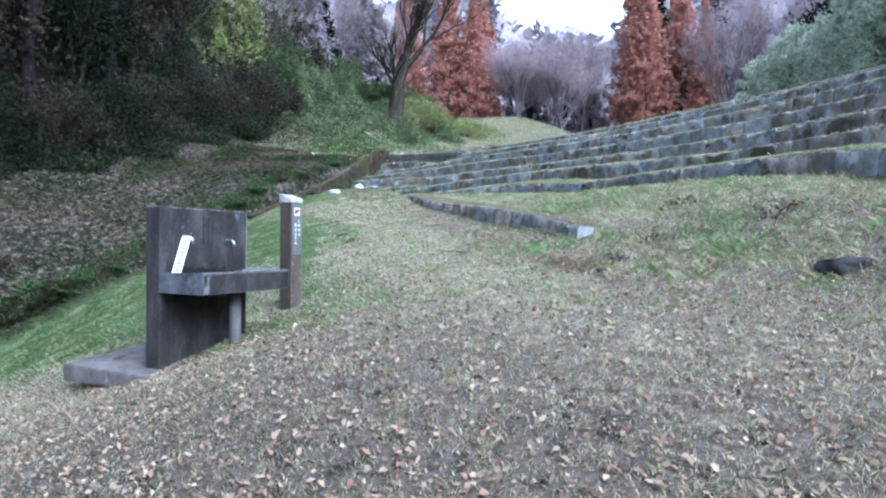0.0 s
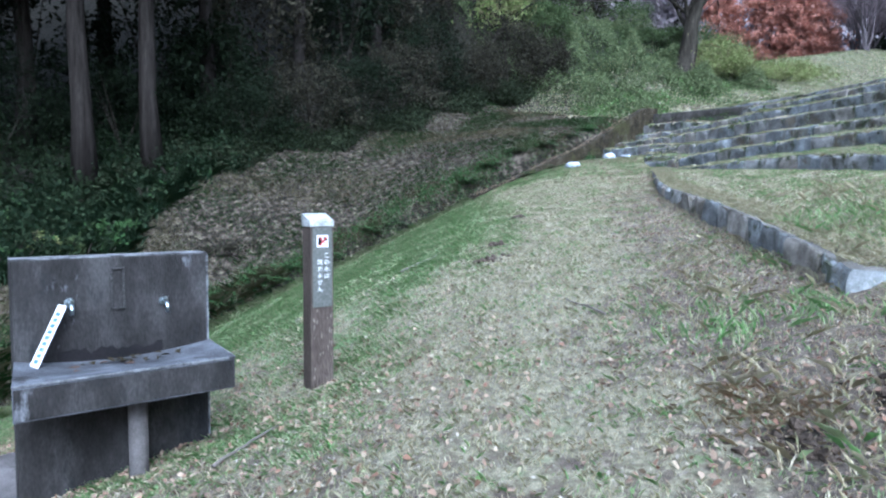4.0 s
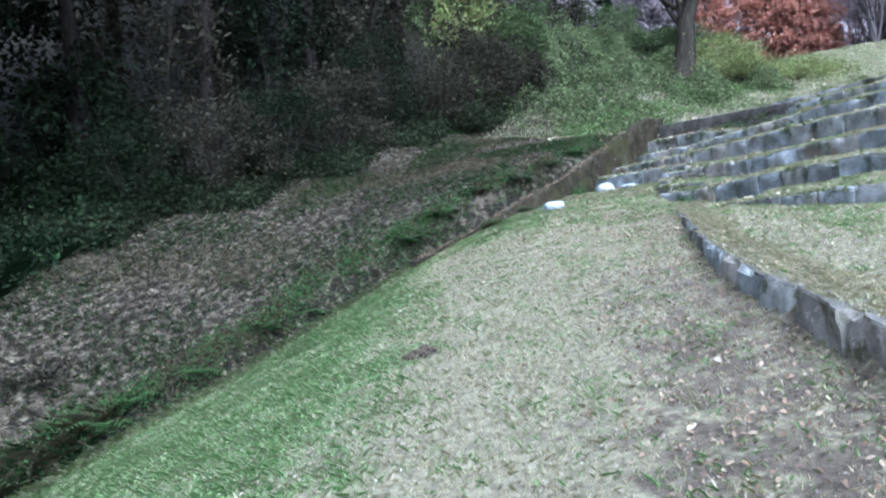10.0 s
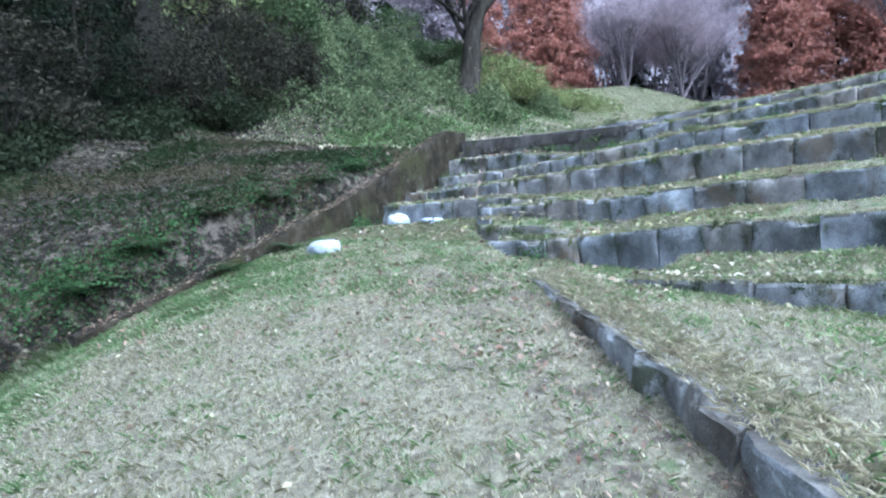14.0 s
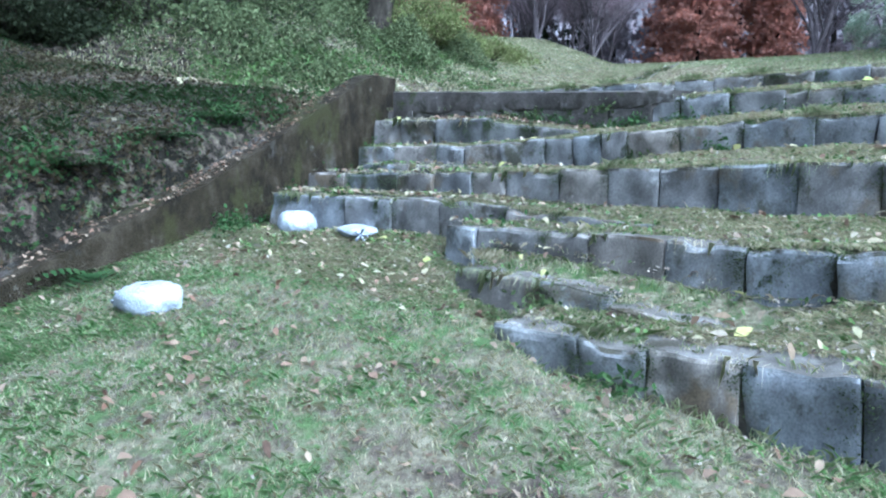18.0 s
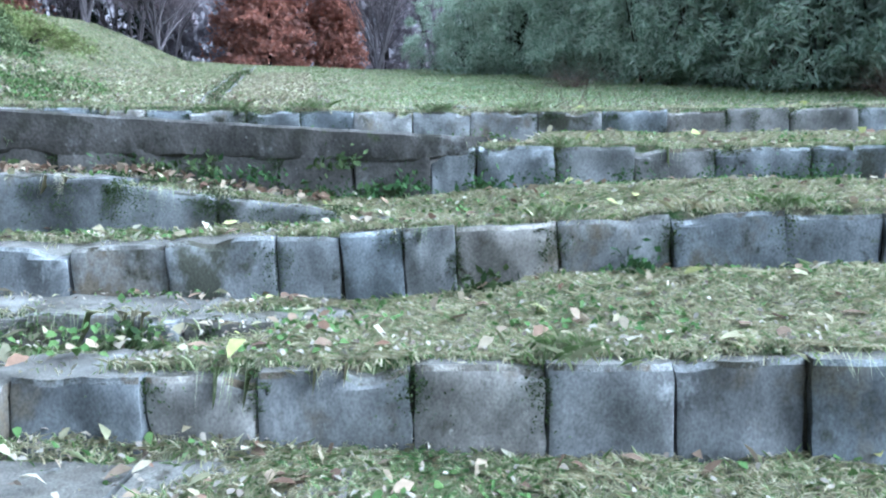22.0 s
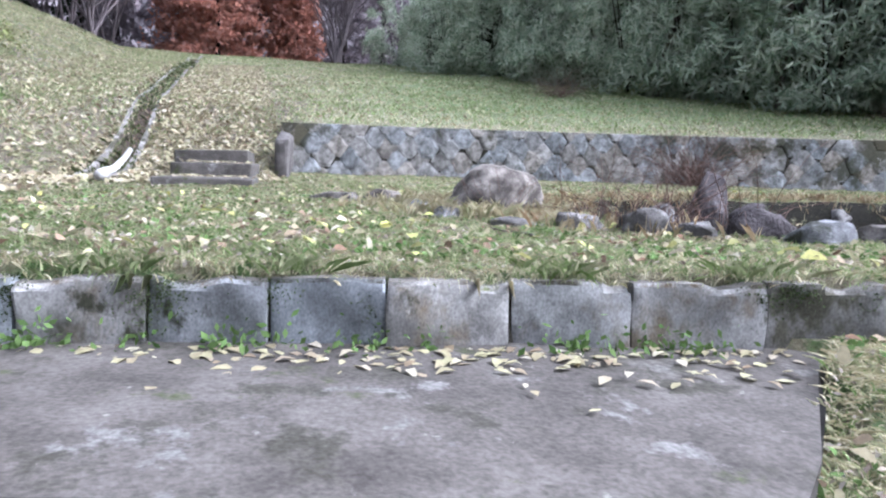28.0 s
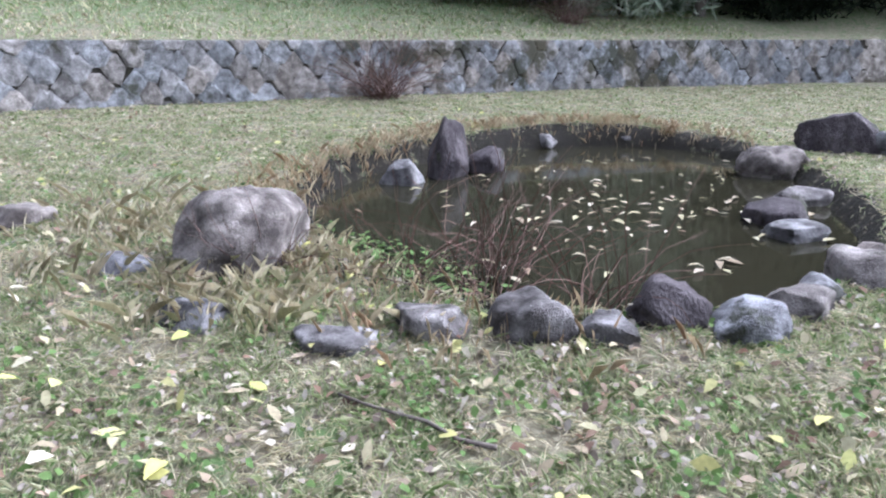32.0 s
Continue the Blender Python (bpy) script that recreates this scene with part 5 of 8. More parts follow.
ROCKS = [
    ("big rounded grey boulder beside the pond", 21.2, 6.86, 1.0, 0.85, 0.62, -40, 4.64),
    ("upright pointed stone at the far shore of the pond", 22.62, 3.36, 0.66, 0.6, 0.84, -35, 4.5),
    ("small stone leaning against the upright stone", 22.75, 4.0, 0.5, 0.45, 0.34, 10, 4.52),
    ("squat dark stone at the foot of the upright stone", 22.52, 2.85, 0.46, 0.42, 0.4, 60, 4.52),
    ("low grey stone of the pond edge", 19.55, 6.85, 0.42, 0.32, 0.22, 40, 4.62),
    ("blocky grey stone of the pond edge", 19.22, 6.56, 0.46, 0.36, 0.28, 50, 4.62),
    ("half buried pale stone of the pond edge", 18.9, 6.4, 0.36, 0.3, 0.2, 20, 4.62),
    ("dark angular stone of the pond edge", 18.75, 5.98, 0.48, 0.38, 0.3, 70, 4.62),
    ("small round stone of the pond edge", 18.42, 5.9, 0.36, 0.32, 0.25, 30, 4.62),
    ("grey stone of the pond edge", 18.33, 5.52, 0.34, 0.34, 0.24, 80, 4.62),
    ("flat pale stone of the pond edge", 18.3, 5.15, 0.44, 0.36, 0.22, 75, 4.6),
    ("weathered stone of the pond edge", 18.15, 4.85, 0.44, 0.4, 0.32, 15, 4.6),
    ("weathered grey stone of the pond edge", 18.1, 4.4, 0.4, 0.4, 0.26, 15, 4.6),
    ("flat whitish stone lying in the grass", 19.8, 7.25, 0.48, 0.3, 0.13, 25, 4.66),
    ("low mossy stone in dry grass", 20.51, 7.58, 0.50, 0.34, 0.18, 5, 4.66),
    ("low stone at the edge of the lawn", 23.05, 7.6, 0.5, 0.4, 0.22, 5, 4.7),
    ("flat stone at the edge of the lawn", 22.8, 8.15, 0.55, 0.4, 0.14, 50, 4.72),
    ("small stone by the boulder", 21.5, 7.5, 0.35, 0.3, 0.14, 50, 4.70),
    ("large dark angular boulder behind the pond", 19.45, -0.4, 1.05, 0.7, 0.66, 20, 4.66),
    ("pale rounded boulder at the pond's corner", 19.85, 0.92, 0.8, 0.6, 0.42, 10, 4.55),
    ("grey boulder behind the pond", 19.0, -0.45, 0.7, 0.5, 0.42, -20, 4.66),
    ("low dark stone in the water", 19.15, 3.05, 0.62, 0.5, 0.28, 30, 4.5),
    ("flat pale stone at the pond's corner", 18.9, 3.5, 0.55, 0.5, 0.2, 40, 4.5),
    ("small stone on the far shore", 23.05, 0.77, 0.4, 0.3, 0.26, 0, 4.55),
    ("low stone on the far shore", 22.3, -0.2, 0.5, 0.35, 0.2, 0, 4.55),
    ("grey stone on the far shore", 21.2, -0.5, 0.5, 0.35, 0.26, 0, 4.55),
    ("mossy stone by the water", 19.2, 2.2, 0.5, 0.4, 0.25, 60, 4.5),
]
for k, (label, x, y, w, d, h, turn, z) in enumerate(ROCKS):
    rock("rock", label, x, y, w * 0.95, d * 0.95, h * (1.1 if "edge" in label else 1.0), turn, 200 + k, z=z, boxy=2.6 if "rounded" in label else 6.0, taper=0.4 if "pointed" in label else 0.0, mat=M_DARKROCK if "pointed" in label or "dark" in label else M_ROCK)
for k, (label, x, y, w, d, h) in enumerate((("pale stone lying in the ditch", 3.94, 12.35, 0.34, 0.24, 0.2), ("flat stone in the ditch", 3.35, 12.2, 0.3, 0.22, 0.13), ("low yellowish stone in the ditch", 1.75, 11.95, 0.5, 0.3, 0.16),
                                           ("small stone in the ditch", 1.2, 11.55, 0.22, 0.18, 0.12), ("small pale stone in the ditch", 2.4, 12.3, 0.2, 0.15, 0.1), ("grey stone in the ditch", 0.4, 10.95, 0.24, 0.18, 0.12))):
    rock("rock", label, x, y, w, d, h, 10 + 35 * k, 301 + k, group="stones by the ditch")


# ---- white bags ----
def bag(label, x, y, w, d, h, seed, flat=False):
    rng = random.Random(seed)
    bm = bmesh.new()
    bmesh.ops.create_icosphere(bm, subdivisions=4, radius=1)
    off = Vector([rng.uniform(-50, 50) for _ in range(3)])
    for v in bm.verts:
        p = v.co.copy()
        dent = 0.35 * math.exp(-((p.x - 0.1) ** 2 + p.y ** 2) / 0.25) * max(p.z, 0)
        r = 1 + 0.14 * noise.noise(p * 1.8 + off) + 0.12 * abs(noise.noise(p * 4 + off)) + 0.06 * abs(noise.noise(p * 10 + off)) + 0.03 * noise.noise(p * 18 + off)
        p = p * r
        v.co = Vector((p.x * w / 2, p.y * d / 2, max(-0.02, (p.z - dent) * h * 0.6 + h * 0.35)))
    t = thing("plastic_bag", label, "bag", (x, y, gz(x, y) - 0.01), rng.uniform(0, 360), "discarded white bags")
    part("bag_body", bm, M_BAG, t, smooth=True)
    if h > 0.15:  # the earth showing in its open mouth
        em = bmesh.new()
        bmesh.ops.create_icosphere(em, subdivisions=3, radius=1)
        for v in em.verts:
            q = v.co * (1 + 0.25 * noise.noise(v.co * 3 + off))
            v.co = Vector((q.x * w * 0.24 + 0.04 * w, q.y * d * 0.26, q.z * h * 0.16 + h * 0.66))
        part("earth_fill", em, M_SOIL, t, "dark earth in the open mouth", True)
    knot = []
    for k in range(5):
        a = k * 1.3
        knot.append(([(0.42 * w, 0, 0.22 * h), (0.47 * w + 0.02, 0.015 * math.cos(a), 0.26 * h + 0.02 * math.sin(a)), (0.5 * w + 0.05, 0.05 * math.cos(a), 0.2 * h + 0.05 * math.sin(a))], [0.02, 0.008, 0.016]))
    part("knotted_neck", join_tubes(knot, 6), M_BAG, t, smooth=True)
    return t


bag("torn white plastic bag of earth lying in the grass", 12.2, 10.55, 0.42, 0.3, 0.19, 1)
bag("round white plastic bag of earth beside the lowest step", 14.2, 10.97, 0.40, 0.34, 0.22, 2)
bag("flattened white plastic bag at the foot of the steps", 14.05, 10.25, 0.55, 0.32, 0.09, 3)

# pit of broken stones at the start of the grass bank
rock("rock", "dark broken stone in a hollow of the bank", 1.5, -2.9, 0.5, 0.4, 0.2, -40, 311, mat=M_BASIN, sink=0.5, boxy=6.0, group="stones in the bank")
rock("rock", "grey stone in a hollow of the bank", 1.2, -3.4, 0.5, 0.4, 0.2, 10, 312, mat=M_BASIN, sink=0.5, boxy=6.0, group="stones in the bank")



def clods(x, y, spread_, n, seed):
    """Lumps of dark earth thrown up in the turf."""
    rng = random.Random(seed)
    bm = bmesh.new()
    for _ in range(n):
        px, py = x + rng.gauss(0, spread_), y + rng.gauss(0, spread_)
        r = rng.uniform(0.015, 0.05)
        m = pose(px, py, gz(px, py) + 0.2 * r, rng.uniform(0, 360), 0, rng.uniform(0, 360)) @ Matrix.Diagonal((r, r * 0.8, r * 0.6, 1))
        made = bmesh.ops.create_icosphere(bm, subdivisions=1, radius=1, matrix=m)["verts"]
        for v in made:
            v.co += Vector([rng.uniform(-0.25, 0.25) * r for _ in range(3)])
    tagged(part("earth_clods", bm, M_SOIL, None), "lumps of dark earth thrown up in the turf", "earth", kind="stuff")


for k, (px, py, pr) in enumerate(TURNED):
    clods(px, py, pr * 0.45, 26, 70 + k)

# ---- plants and litter ----
rs = np.random.default_rng(11)


def soup(name, tris, mat, label, category, kind="stuff", parent=None):
    """Joins loose pieces, an array (n, k, 3) of polygons with k corners, into one mesh."""
    n, k, _ = tris.shape
    me = bpy.data.meshes.new(name)
    me.vertices.add(n * k)
    me.vertices.foreach_set("co", tris.astype(np.float32).ravel())
    me.loops.add(n * k)
    me.loops.foreach_set("vertex_index", np.arange(n * k, dtype=np.int32))
    me.polygons.add(n)
    me.polygons.foreach_set("loop_start", np.arange(0, n * k, k, dtype=np.int32))
    me.polygons.foreach_set("loop_total", np.full(n, k, dtype=np.int32))
    me.materials.append(mat)
    me.update(calc_edges=True)
    ob = new(name, me)
    if parent:
        ob.parent = parent
        if label:
            tagged(ob, label)
        return ob
    return tagged(ob, label, category, kind=kind)


def frames(n, tilt):
    """n random frames: a heading and a leaf plane tilted from the ground by about tilt radians."""
    a = rs.uniform(0, math.tau, n)
    b = rs.normal(0, tilt, n)
    c = rs.normal(0, tilt, n)
    u = np.stack([np.cos(a) * np.cos(b), np.sin(a) * np.cos(b), np.sin(b)], -1)
    v = np.stack([-np.sin(a) * np.cos(c), np.cos(a) * np.cos(c), np.sin(c)], -1)
    return u, v


def flat_leaves(xy, size, tilt=0.35, lift=0.012, wide=0.45, z=None):
    n = len(xy)
    u, v = frames(n, tilt)
    s = (size * rs.uniform(0.6, 1.35, n))[:, None]
    zz = ground_z(xy[:, 0], xy[:, 1]) + 0.06 * bare_edge(*polar(xy[:, 0], xy[:, 1])) if z is None else np.full(n, z)
    c = np.stack([xy[:, 0], xy[:, 1], zz + lift + 0.15 * s[:, 0] * rs.uniform(0, 1, n)], -1)
    up = np.array([0, 0, 1.0])
    fold = rs.uniform(0.0, 0.28, n)[:, None] * s
    pts = [c - u * s * 0.5, c - u * s * 0.12 + v * s * wide * 0.5 + up * fold, c + u * s * 0.25 + v * s * wide * 0.36 + up * fold * 0.8, c + u * s * 0.55,
           c + u * s * 0.25 - v * s * wide * 0.36 + up * fold * 0.6, c - u * s * 0.12 - v * s * wide * 0.5 + up * fold * 0.9]
    return np.stack(pts, 1)


def blades(xy, height, lean=0.5, width=0.006, z=None, lie=0.0):
    n = len(xy)
    a = rs.uniform(0, math.tau, n)
    h = height * rs.uniform(0.45, 1.3, n)
    out = np.stack([np.cos(a), np.sin(a)], -1) * (h * (lie + np.abs(rs.normal(0, lean, n))))[:, None]
    zz = ground_z(xy[:, 0], xy[:, 1]) if z is None else z
    base = np.stack([xy[:, 0], xy[:, 1], zz + (0.004 if lie > 1.5 else -0.01)], -1)
    w = np.stack([-np.sin(a), np.cos(a), np.zeros(n)], -1) * (width * rs.uniform(0.6, 1.4, n))[:, None]
    mid = base + np.concatenate([out * 0.35, (h * 0.6)[:, None]], 1)
    tip = base + np.concatenate([out, (h * rs.uniform(0.75, 1.0, n))[:, None]], 1)
    return np.stack([base - w, base + w, mid + w * 0.7, tip, mid - w * 0.7], 1)


def cards(centres, size, wide=0.35, droop=0.0):
    """Small leaf blades about the given places."""
    n = len(centres)
    d = rs.normal(0, 1, (n, 3))
    d[:, 2] -= droop
    d /= np.linalg.norm(d, axis=1)[:, None]
    e = np.cross(d, rs.normal(0, 1, (n, 3)))
    e /= np.linalg.norm(e, axis=1)[:, None] + 1e-9
    s = (size * rs.uniform(0.6, 1.4, n))[:, None]
    return np.stack([centres - d * s * 0.5, centres + e * s * wide * 0.5, centres + d * s * 0.5, centres - e * s * wide * 0.5], 1)


def spread(n, box_, keep=None):
    """n places in a box of the plan, thinned to those kept."""
    out = np.zeros((0, 2))
    while len(out) < n:
        p = np.stack([rs.uniform(box_[0], box_[1], n), rs.uniform(box_[2], box_[3], n)], -1)
        if keep is not None:
            p = p[keep(p[:, 0], p[:, 1])]
        if not len(p):
            break
        out = np.concatenate([out, p])
    return out[:n]


def tufted(n, per, radius, box_, keep=None):
    p = np.repeat(spread(n, box_, keep), per, 0)
    return p + rs.normal(0, radius, p.shape)


def drain_d(x, y):
    return y - np.interp(x, DRAIN_X, DRAIN_Y)


def on_lawn(x, y):
    r, th = polar(x, y)
    return (drain_d(x, y) < -0.6) & (r < 23.9 + 2.0 * (th > -13))


def bare_earth(x, y):
    w = 0.0
    for px, py, pr in TURNED:
        w = w + np.exp(-((x - px) ** 2 + (y - py) ** 2) / pr ** 2)
    return w + rs.normal(0, 0.12, np.shape(x)) > 0.45


def clumpy(x, y, s, t):
    return np.sin(s * x + 1.7 * np.sin(s * 0.7 * y)) + np.sin(s * 1.1 * y + 1.3 * np.sin(0.9 * s * x)) + rs.normal(0, 0.6, np.shape(x)) > t


def strip_s(x, y):
    return -0.66 * (x - 1.5) + 0.75 * (y + 0.2)


def green_zone(x, y):
    s = strip_s(x, y)
    near = green_band(x, y) * (1 - 0.7 * by_stand(x, y)) * (0.62 + 0.5 * wave(1.7 * x + 2, 1.9 * y)) + 0.05 * (x > 0) + 0.12 * (x > 10.5) + 0.12 * (s < -1.5)
    return on_lawn(x, y) & ~bare_earth(x, y) & (rs.uniform(0, 1, np.shape(x)) < near * (0.2 + 1.1 * clumpy(x, y, 6.0, 0.2)))


def straw_zone(x, y):
    green = np.maximum(green_band(x, y), 1.1 * worn_dirt(x, y))
    return on_lawn(x, y) & ~bare_earth(x, y) & (rs.uniform(0, 1, np.shape(x)) > 0.5 * green)


# turf of the lower lawn
soup("dry_turf", blades(tufted(70000, 5, 0.05, (-5, 14.2, -5, 12), straw_zone), 0.034, 0.55, 0.0016, lie=0.25), M_STRAW, "short dry winter grass", "grass")
soup("green_turf", blades(tufted(46000, 8, 0.05, (-4, 14.5, -4, 12.3), green_zone), 0.038, 0.8, 0.0017, lie=0.4), M_LUSH, "short green grass beside the path", "grass")


def patch(cx, cy, radius, n):
    return np.array([[cx, cy]]) + rs.normal(0, radius, (n, 2))


soup("rusty_grass", blades(patch(1.75, -0.47, 0.17, 600), 0.05, 1.0, 0.0012, lie=0.5), M_REED, "patch of rusty dry grass by the path", "grass")
soup("weed_patch", blades(np.concatenate([patch(2.4, -2.0, 0.2, 700), patch(3.6, -1.6, 0.35, 500), patch(5.2, 0.2, 0.4, 500)]), 0.09, 0.7, 0.003), M_GRASS, "patches of green weeds beside the path", "weeds")


soup("lawn_weeds", flat_leaves(spread(5000, (-3, 14.5, -4, 12.3), green_zone), 0.022, 0.6, wide=0.75, lift=0.02), M_WEED, "small broad-leaved weeds in the lawn", "weeds")


# turf of the terraces, thickest along the stones
def terrace_places(n):
    rows = [row for row in ROWS.values()]
    pick = rs.integers(0, len(rows), n)
    r = np.array([row[0] for row in rows])[pick]
    lo, hi = np.array([max(row[2], -52) for row in rows])[pick], np.array([row[3] for row in rows])[pick]
    lo = np.where(rs.uniform(0, 1, n) < 0.55, np.maximum(lo, np.minimum(hi - 4, -19)), lo)
    th = np.radians(lo + (hi - lo) * rs.uniform(0, 1, n) ** 0.7)
    rr = r + np.where(rs.uniform(0, 1, n) < 0.55, np.abs(rs.normal(0, 0.09, n)) + 0.06, rs.uniform(0.1, 0.85, n))
    x, y = CX + rr * np.cos(th), CY + rr * np.sin(th)
    ok = ~on_slab(rr, np.degrees(th)) & ~((rr > 27.7) & (rr < 27.8) & (np.degrees(th) > -12.3)) & (~bare_edge(rr, np.degrees(th)) | (rs.uniform(0, 1, n) < 0.03))
    level = np.array([row[1] for row in rows])[pick] + row_lift(pick, np.degrees(th))
    z = np.maximum(ground_z(x, y), np.where(rr < r + 0.32, level - 0.005, -9))
    return np.stack([x, y, z], -1)[ok]


p = np.repeat(terrace_places(17000), 6, 0)
soup("terrace_turf", blades(p[:, :2] + rs.normal(0, 0.03, (len(p), 2)), 0.035, 0.8, 0.002, z=p[:, 2]), M_GRASS, "green grass growing on the terraces", "grass")
p = np.repeat(terrace_places(26000), 6, 0)
soup("terrace_straw", blades(p[:, :2] + rs.normal(0, 0.03, (len(p), 2)), 0.03, 1.0, 0.002, z=p[:, 2]), M_STRAW, "dry grass growing on the terraces", "grass")


def foot_places(n):
    rows = [row for row in ROWS.values()]
    pick = rs.integers(0, len(rows), n)
    r = np.array([row[0] for row in rows])[pick]
    lo, hi = np.array([max(row[2], -45) for row in rows])[pick], np.array([row[3] for row in rows])[pick]
    th = np.radians(lo + (hi - lo) * rs.uniform(0, 1, n) ** 0.6)
    rr = r - np.abs(rs.normal(0, 0.05, n)) - 0.02
    return np.stack([CX + rr * np.cos(th), CY + rr * np.sin(th)], -1)


p = np.repeat(foot_places(2600), 5, 0)
soup("foot_weeds", blades(p + rs.normal(0, 0.035, p.shape), 0.05, 0.8, 0.003), M_GRASS, "weeds along the foot of the stone rows", "weeds")


# grass hanging over the stones at the joints
def hanging(n, per):
    rows = [row for row in ROWS.values()]
    pick = rs.integers(0, len(rows), n)
    r = np.array([row[0] for row in rows])[pick]
    level = np.array([row[1] for row in rows])[pick]
    lo, hi = np.array([max(row[2], -45) for row in rows])[pick], np.array([row[3] for row in rows])[pick]
    th = np.radians(lo + (hi - lo) * rs.uniform(0, 1, n) ** 0.6)
    level = level + row_lift(pick, np.degrees(th))
    r, level, th = np.repeat(r, per), np.repeat(level, per), np.repeat(th, per) + rs.normal(0, 0.0022, n * per)
    size = np.repeat(rs.uniform(0.4, 1.3, n), per)
    m = n * per

    def at(out, z):
        rr = r - out
        return np.stack([CX + rr * np.cos(th), CY + rr * np.sin(th), level + z], -1)

    base, mid = at(-0.09, 0.0), at(0.005 + 0.02 * rs.uniform(0, 1, m), 0.03 * rs.uniform(0.3, 1, m))
    tip = at(0.02 + 0.05 * rs.uniform(0, 1, m), -0.11 * size * rs.uniform(0.05, 1, m))
    tip[:, :2] += rs.normal(0, 0.015, (m, 2))
    w = np.stack([-np.sin(th), np.cos(th), np.zeros(m)], -1) * 0.001
    return np.stack([base - w, base + w, mid + w, tip, mid - w], 1)


soup("hanging_straw", hanging(30, 12), M_STRAW, "dry grass hanging over the edges of the stones", "grass")
soup("hanging_grass", hanging(60, 12), M_GRASS, "green grass hanging over the edges of the stones", "grass")

# dark moss creeping down the stones from their upper edges
def moss_places(n, per):
    """Half of the clumps hang at the joints."""
    rows = list(ROWS.values())
    pick = rs.integers(0, len(rows), n)
    r, level, lo, hi = (np.array([row[c] for row in rows])[pick] for c in range(4))
    lo = np.maximum(lo, -30)
    th = lo + (hi - lo) * rs.uniform(0, 1, n) ** 0.7
    level = level + row_lift(pick, th)
    seam = np.array([q for q in SEAMS if q[2] > -32])
    seam = seam[rs.uniform(0, 1, len(seam)) < 0.6]
    r, level, th = np.concatenate([r, seam[:, 0]]), np.concatenate([level, seam[:, 1]]), np.concatenate([th, seam[:, 2]])
    n = len(r)
    size, deep = rs.uniform(0.02, 0.06, n), rs.uniform(0.06, 0.3, n)
    m = n * per
    down = np.abs(rs.normal(0, 0.5, m)) * np.repeat(deep, per)
    r, level = np.repeat(r, per), np.repeat(level, per)
    a = np.radians(np.repeat(th, per)) + rs.normal(0, 1, m) * np.repeat(size, per) / r
    r = r - 0.004 + np.where(down < 0.03, rs.uniform(0, 0.08, m), 0.0)
    return np.stack([CX + r * np.cos(a), CY + r * np.sin(a), level + 0.005 - down], -1)


soup("moss", cards(moss_places(70, 330), 0.009, 0.8), M_IVY, "dark green moss creeping over the edges of the stones", "moss")

# turf round the pond and above the retaining wall
def upper_lawn(x, y):
    r, th = polar(x, y)
    return (r > 29.25) & (r < 40.9) & (th < 2) & (th > -48) & (pond(x, y) < -0.02)


def near_upper(x, y):
    return upper_lawn(x, y) & (rs.uniform(0, 1, np.shape(x)) < np.clip(2.6 / np.hypot(x - 17.2, y - 9), 0.12, 1))


soup("pond_lawn", blades(tufted(26000, 6, 0.06, (14, 31, -10, 13), lambda x, y: near_upper(x, y) & clumpy(x, y, 7.0, 0.0)), 0.05, 0.7, 0.003), M_GRASS, "short green grass round the pond", "grass")
soup("pond_weeds", flat_leaves(spread(9000, (14, 31, -10, 13), lambda x, y: near_upper(x, y) & clumpy(x, y, 5.0, 0.3)), 0.036, 0.6, wide=0.75, lift=0.02), M_WEED, "broad-leaved weeds in the pond lawn", "weeds")
soup("pond_straw", blades(tufted(24000, 5, 0.06, (14, 31, -10, 13), near_upper), 0.02, 1.2, 0.0018, lie=1.8), M_STRAW, "dry grass round the pond", "grass")


def slope_above(x, y):
    r, th = polar(x, y)
    return (r > 41.3) & (r < 78) & (th > -34) & (th < 0)


soup("slope_grass", blades(tufted(9000, 5, 0.12, (22, 68, -14, 16), slope_above), 0.12, 0.8, 0.014), M_GRASS, "grass on the slope above the retaining wall", "grass")
soup("slope_straw", blades(tufted(4000, 5, 0.12, (22, 68, -14, 16), slope_above), 0.08, 1.0, 0.012), M_STRAW, "dry grass on the slope above the retaining wall", "grass")

def bank_top(x, y):
    r, th = polar(x, y)
    return (r > 29.3) & (th > -1.5) & (th < 11) & (x < 66)


soup("bank_grass", blades(tufted(12000, 5, 0.12, (18, 66, 12, 28), bank_top), 0.11, 0.8, 0.008), M_GRASS, "green grass on the bank beside the wood", "grass")
soup("bank_straw", blades(tufted(11000, 5, 0.12, (18, 66, 12, 28), bank_top), 0.1, 0.9, 0.008), M_STRAW, "dry grass on the bank beside the wood", "grass")


def corridor(x, y):
    r, th = polar(x, y)
    return (r > 24.1) & (r < 28.9) & (th > -20) & (th < -5.7) & ~on_slab(r, th) & ~((r > 27.65) & (r < 27.8) & (th > -12.3))


p = np.repeat(spread(26000, (11, 19, 3.5, 12), lambda x, y: corridor(x, y) & ~bare_edge(*polar(x, y))), 6, 0) + rs.normal(0, 0.035, (156000, 2))
soup("step_turf", blades(p[:52000], 0.035, 0.8, 0.0018), M_GRASS, "short grass on the treads of the steps", "grass")
soup("step_straw", blades(p[52000:], 0.018, 1.2, 0.0014, lie=1.8), M_STRAW, "dry grass on the treads of the steps", "grass")
soup("step_flecks", flat_leaves(spread(6000, (11, 19, 3.5, 12), corridor), 0.024, 0.5, wide=0.55, lift=0.018), M_FLECK, "crumbled leaves on the treads of the steps", "leaves")
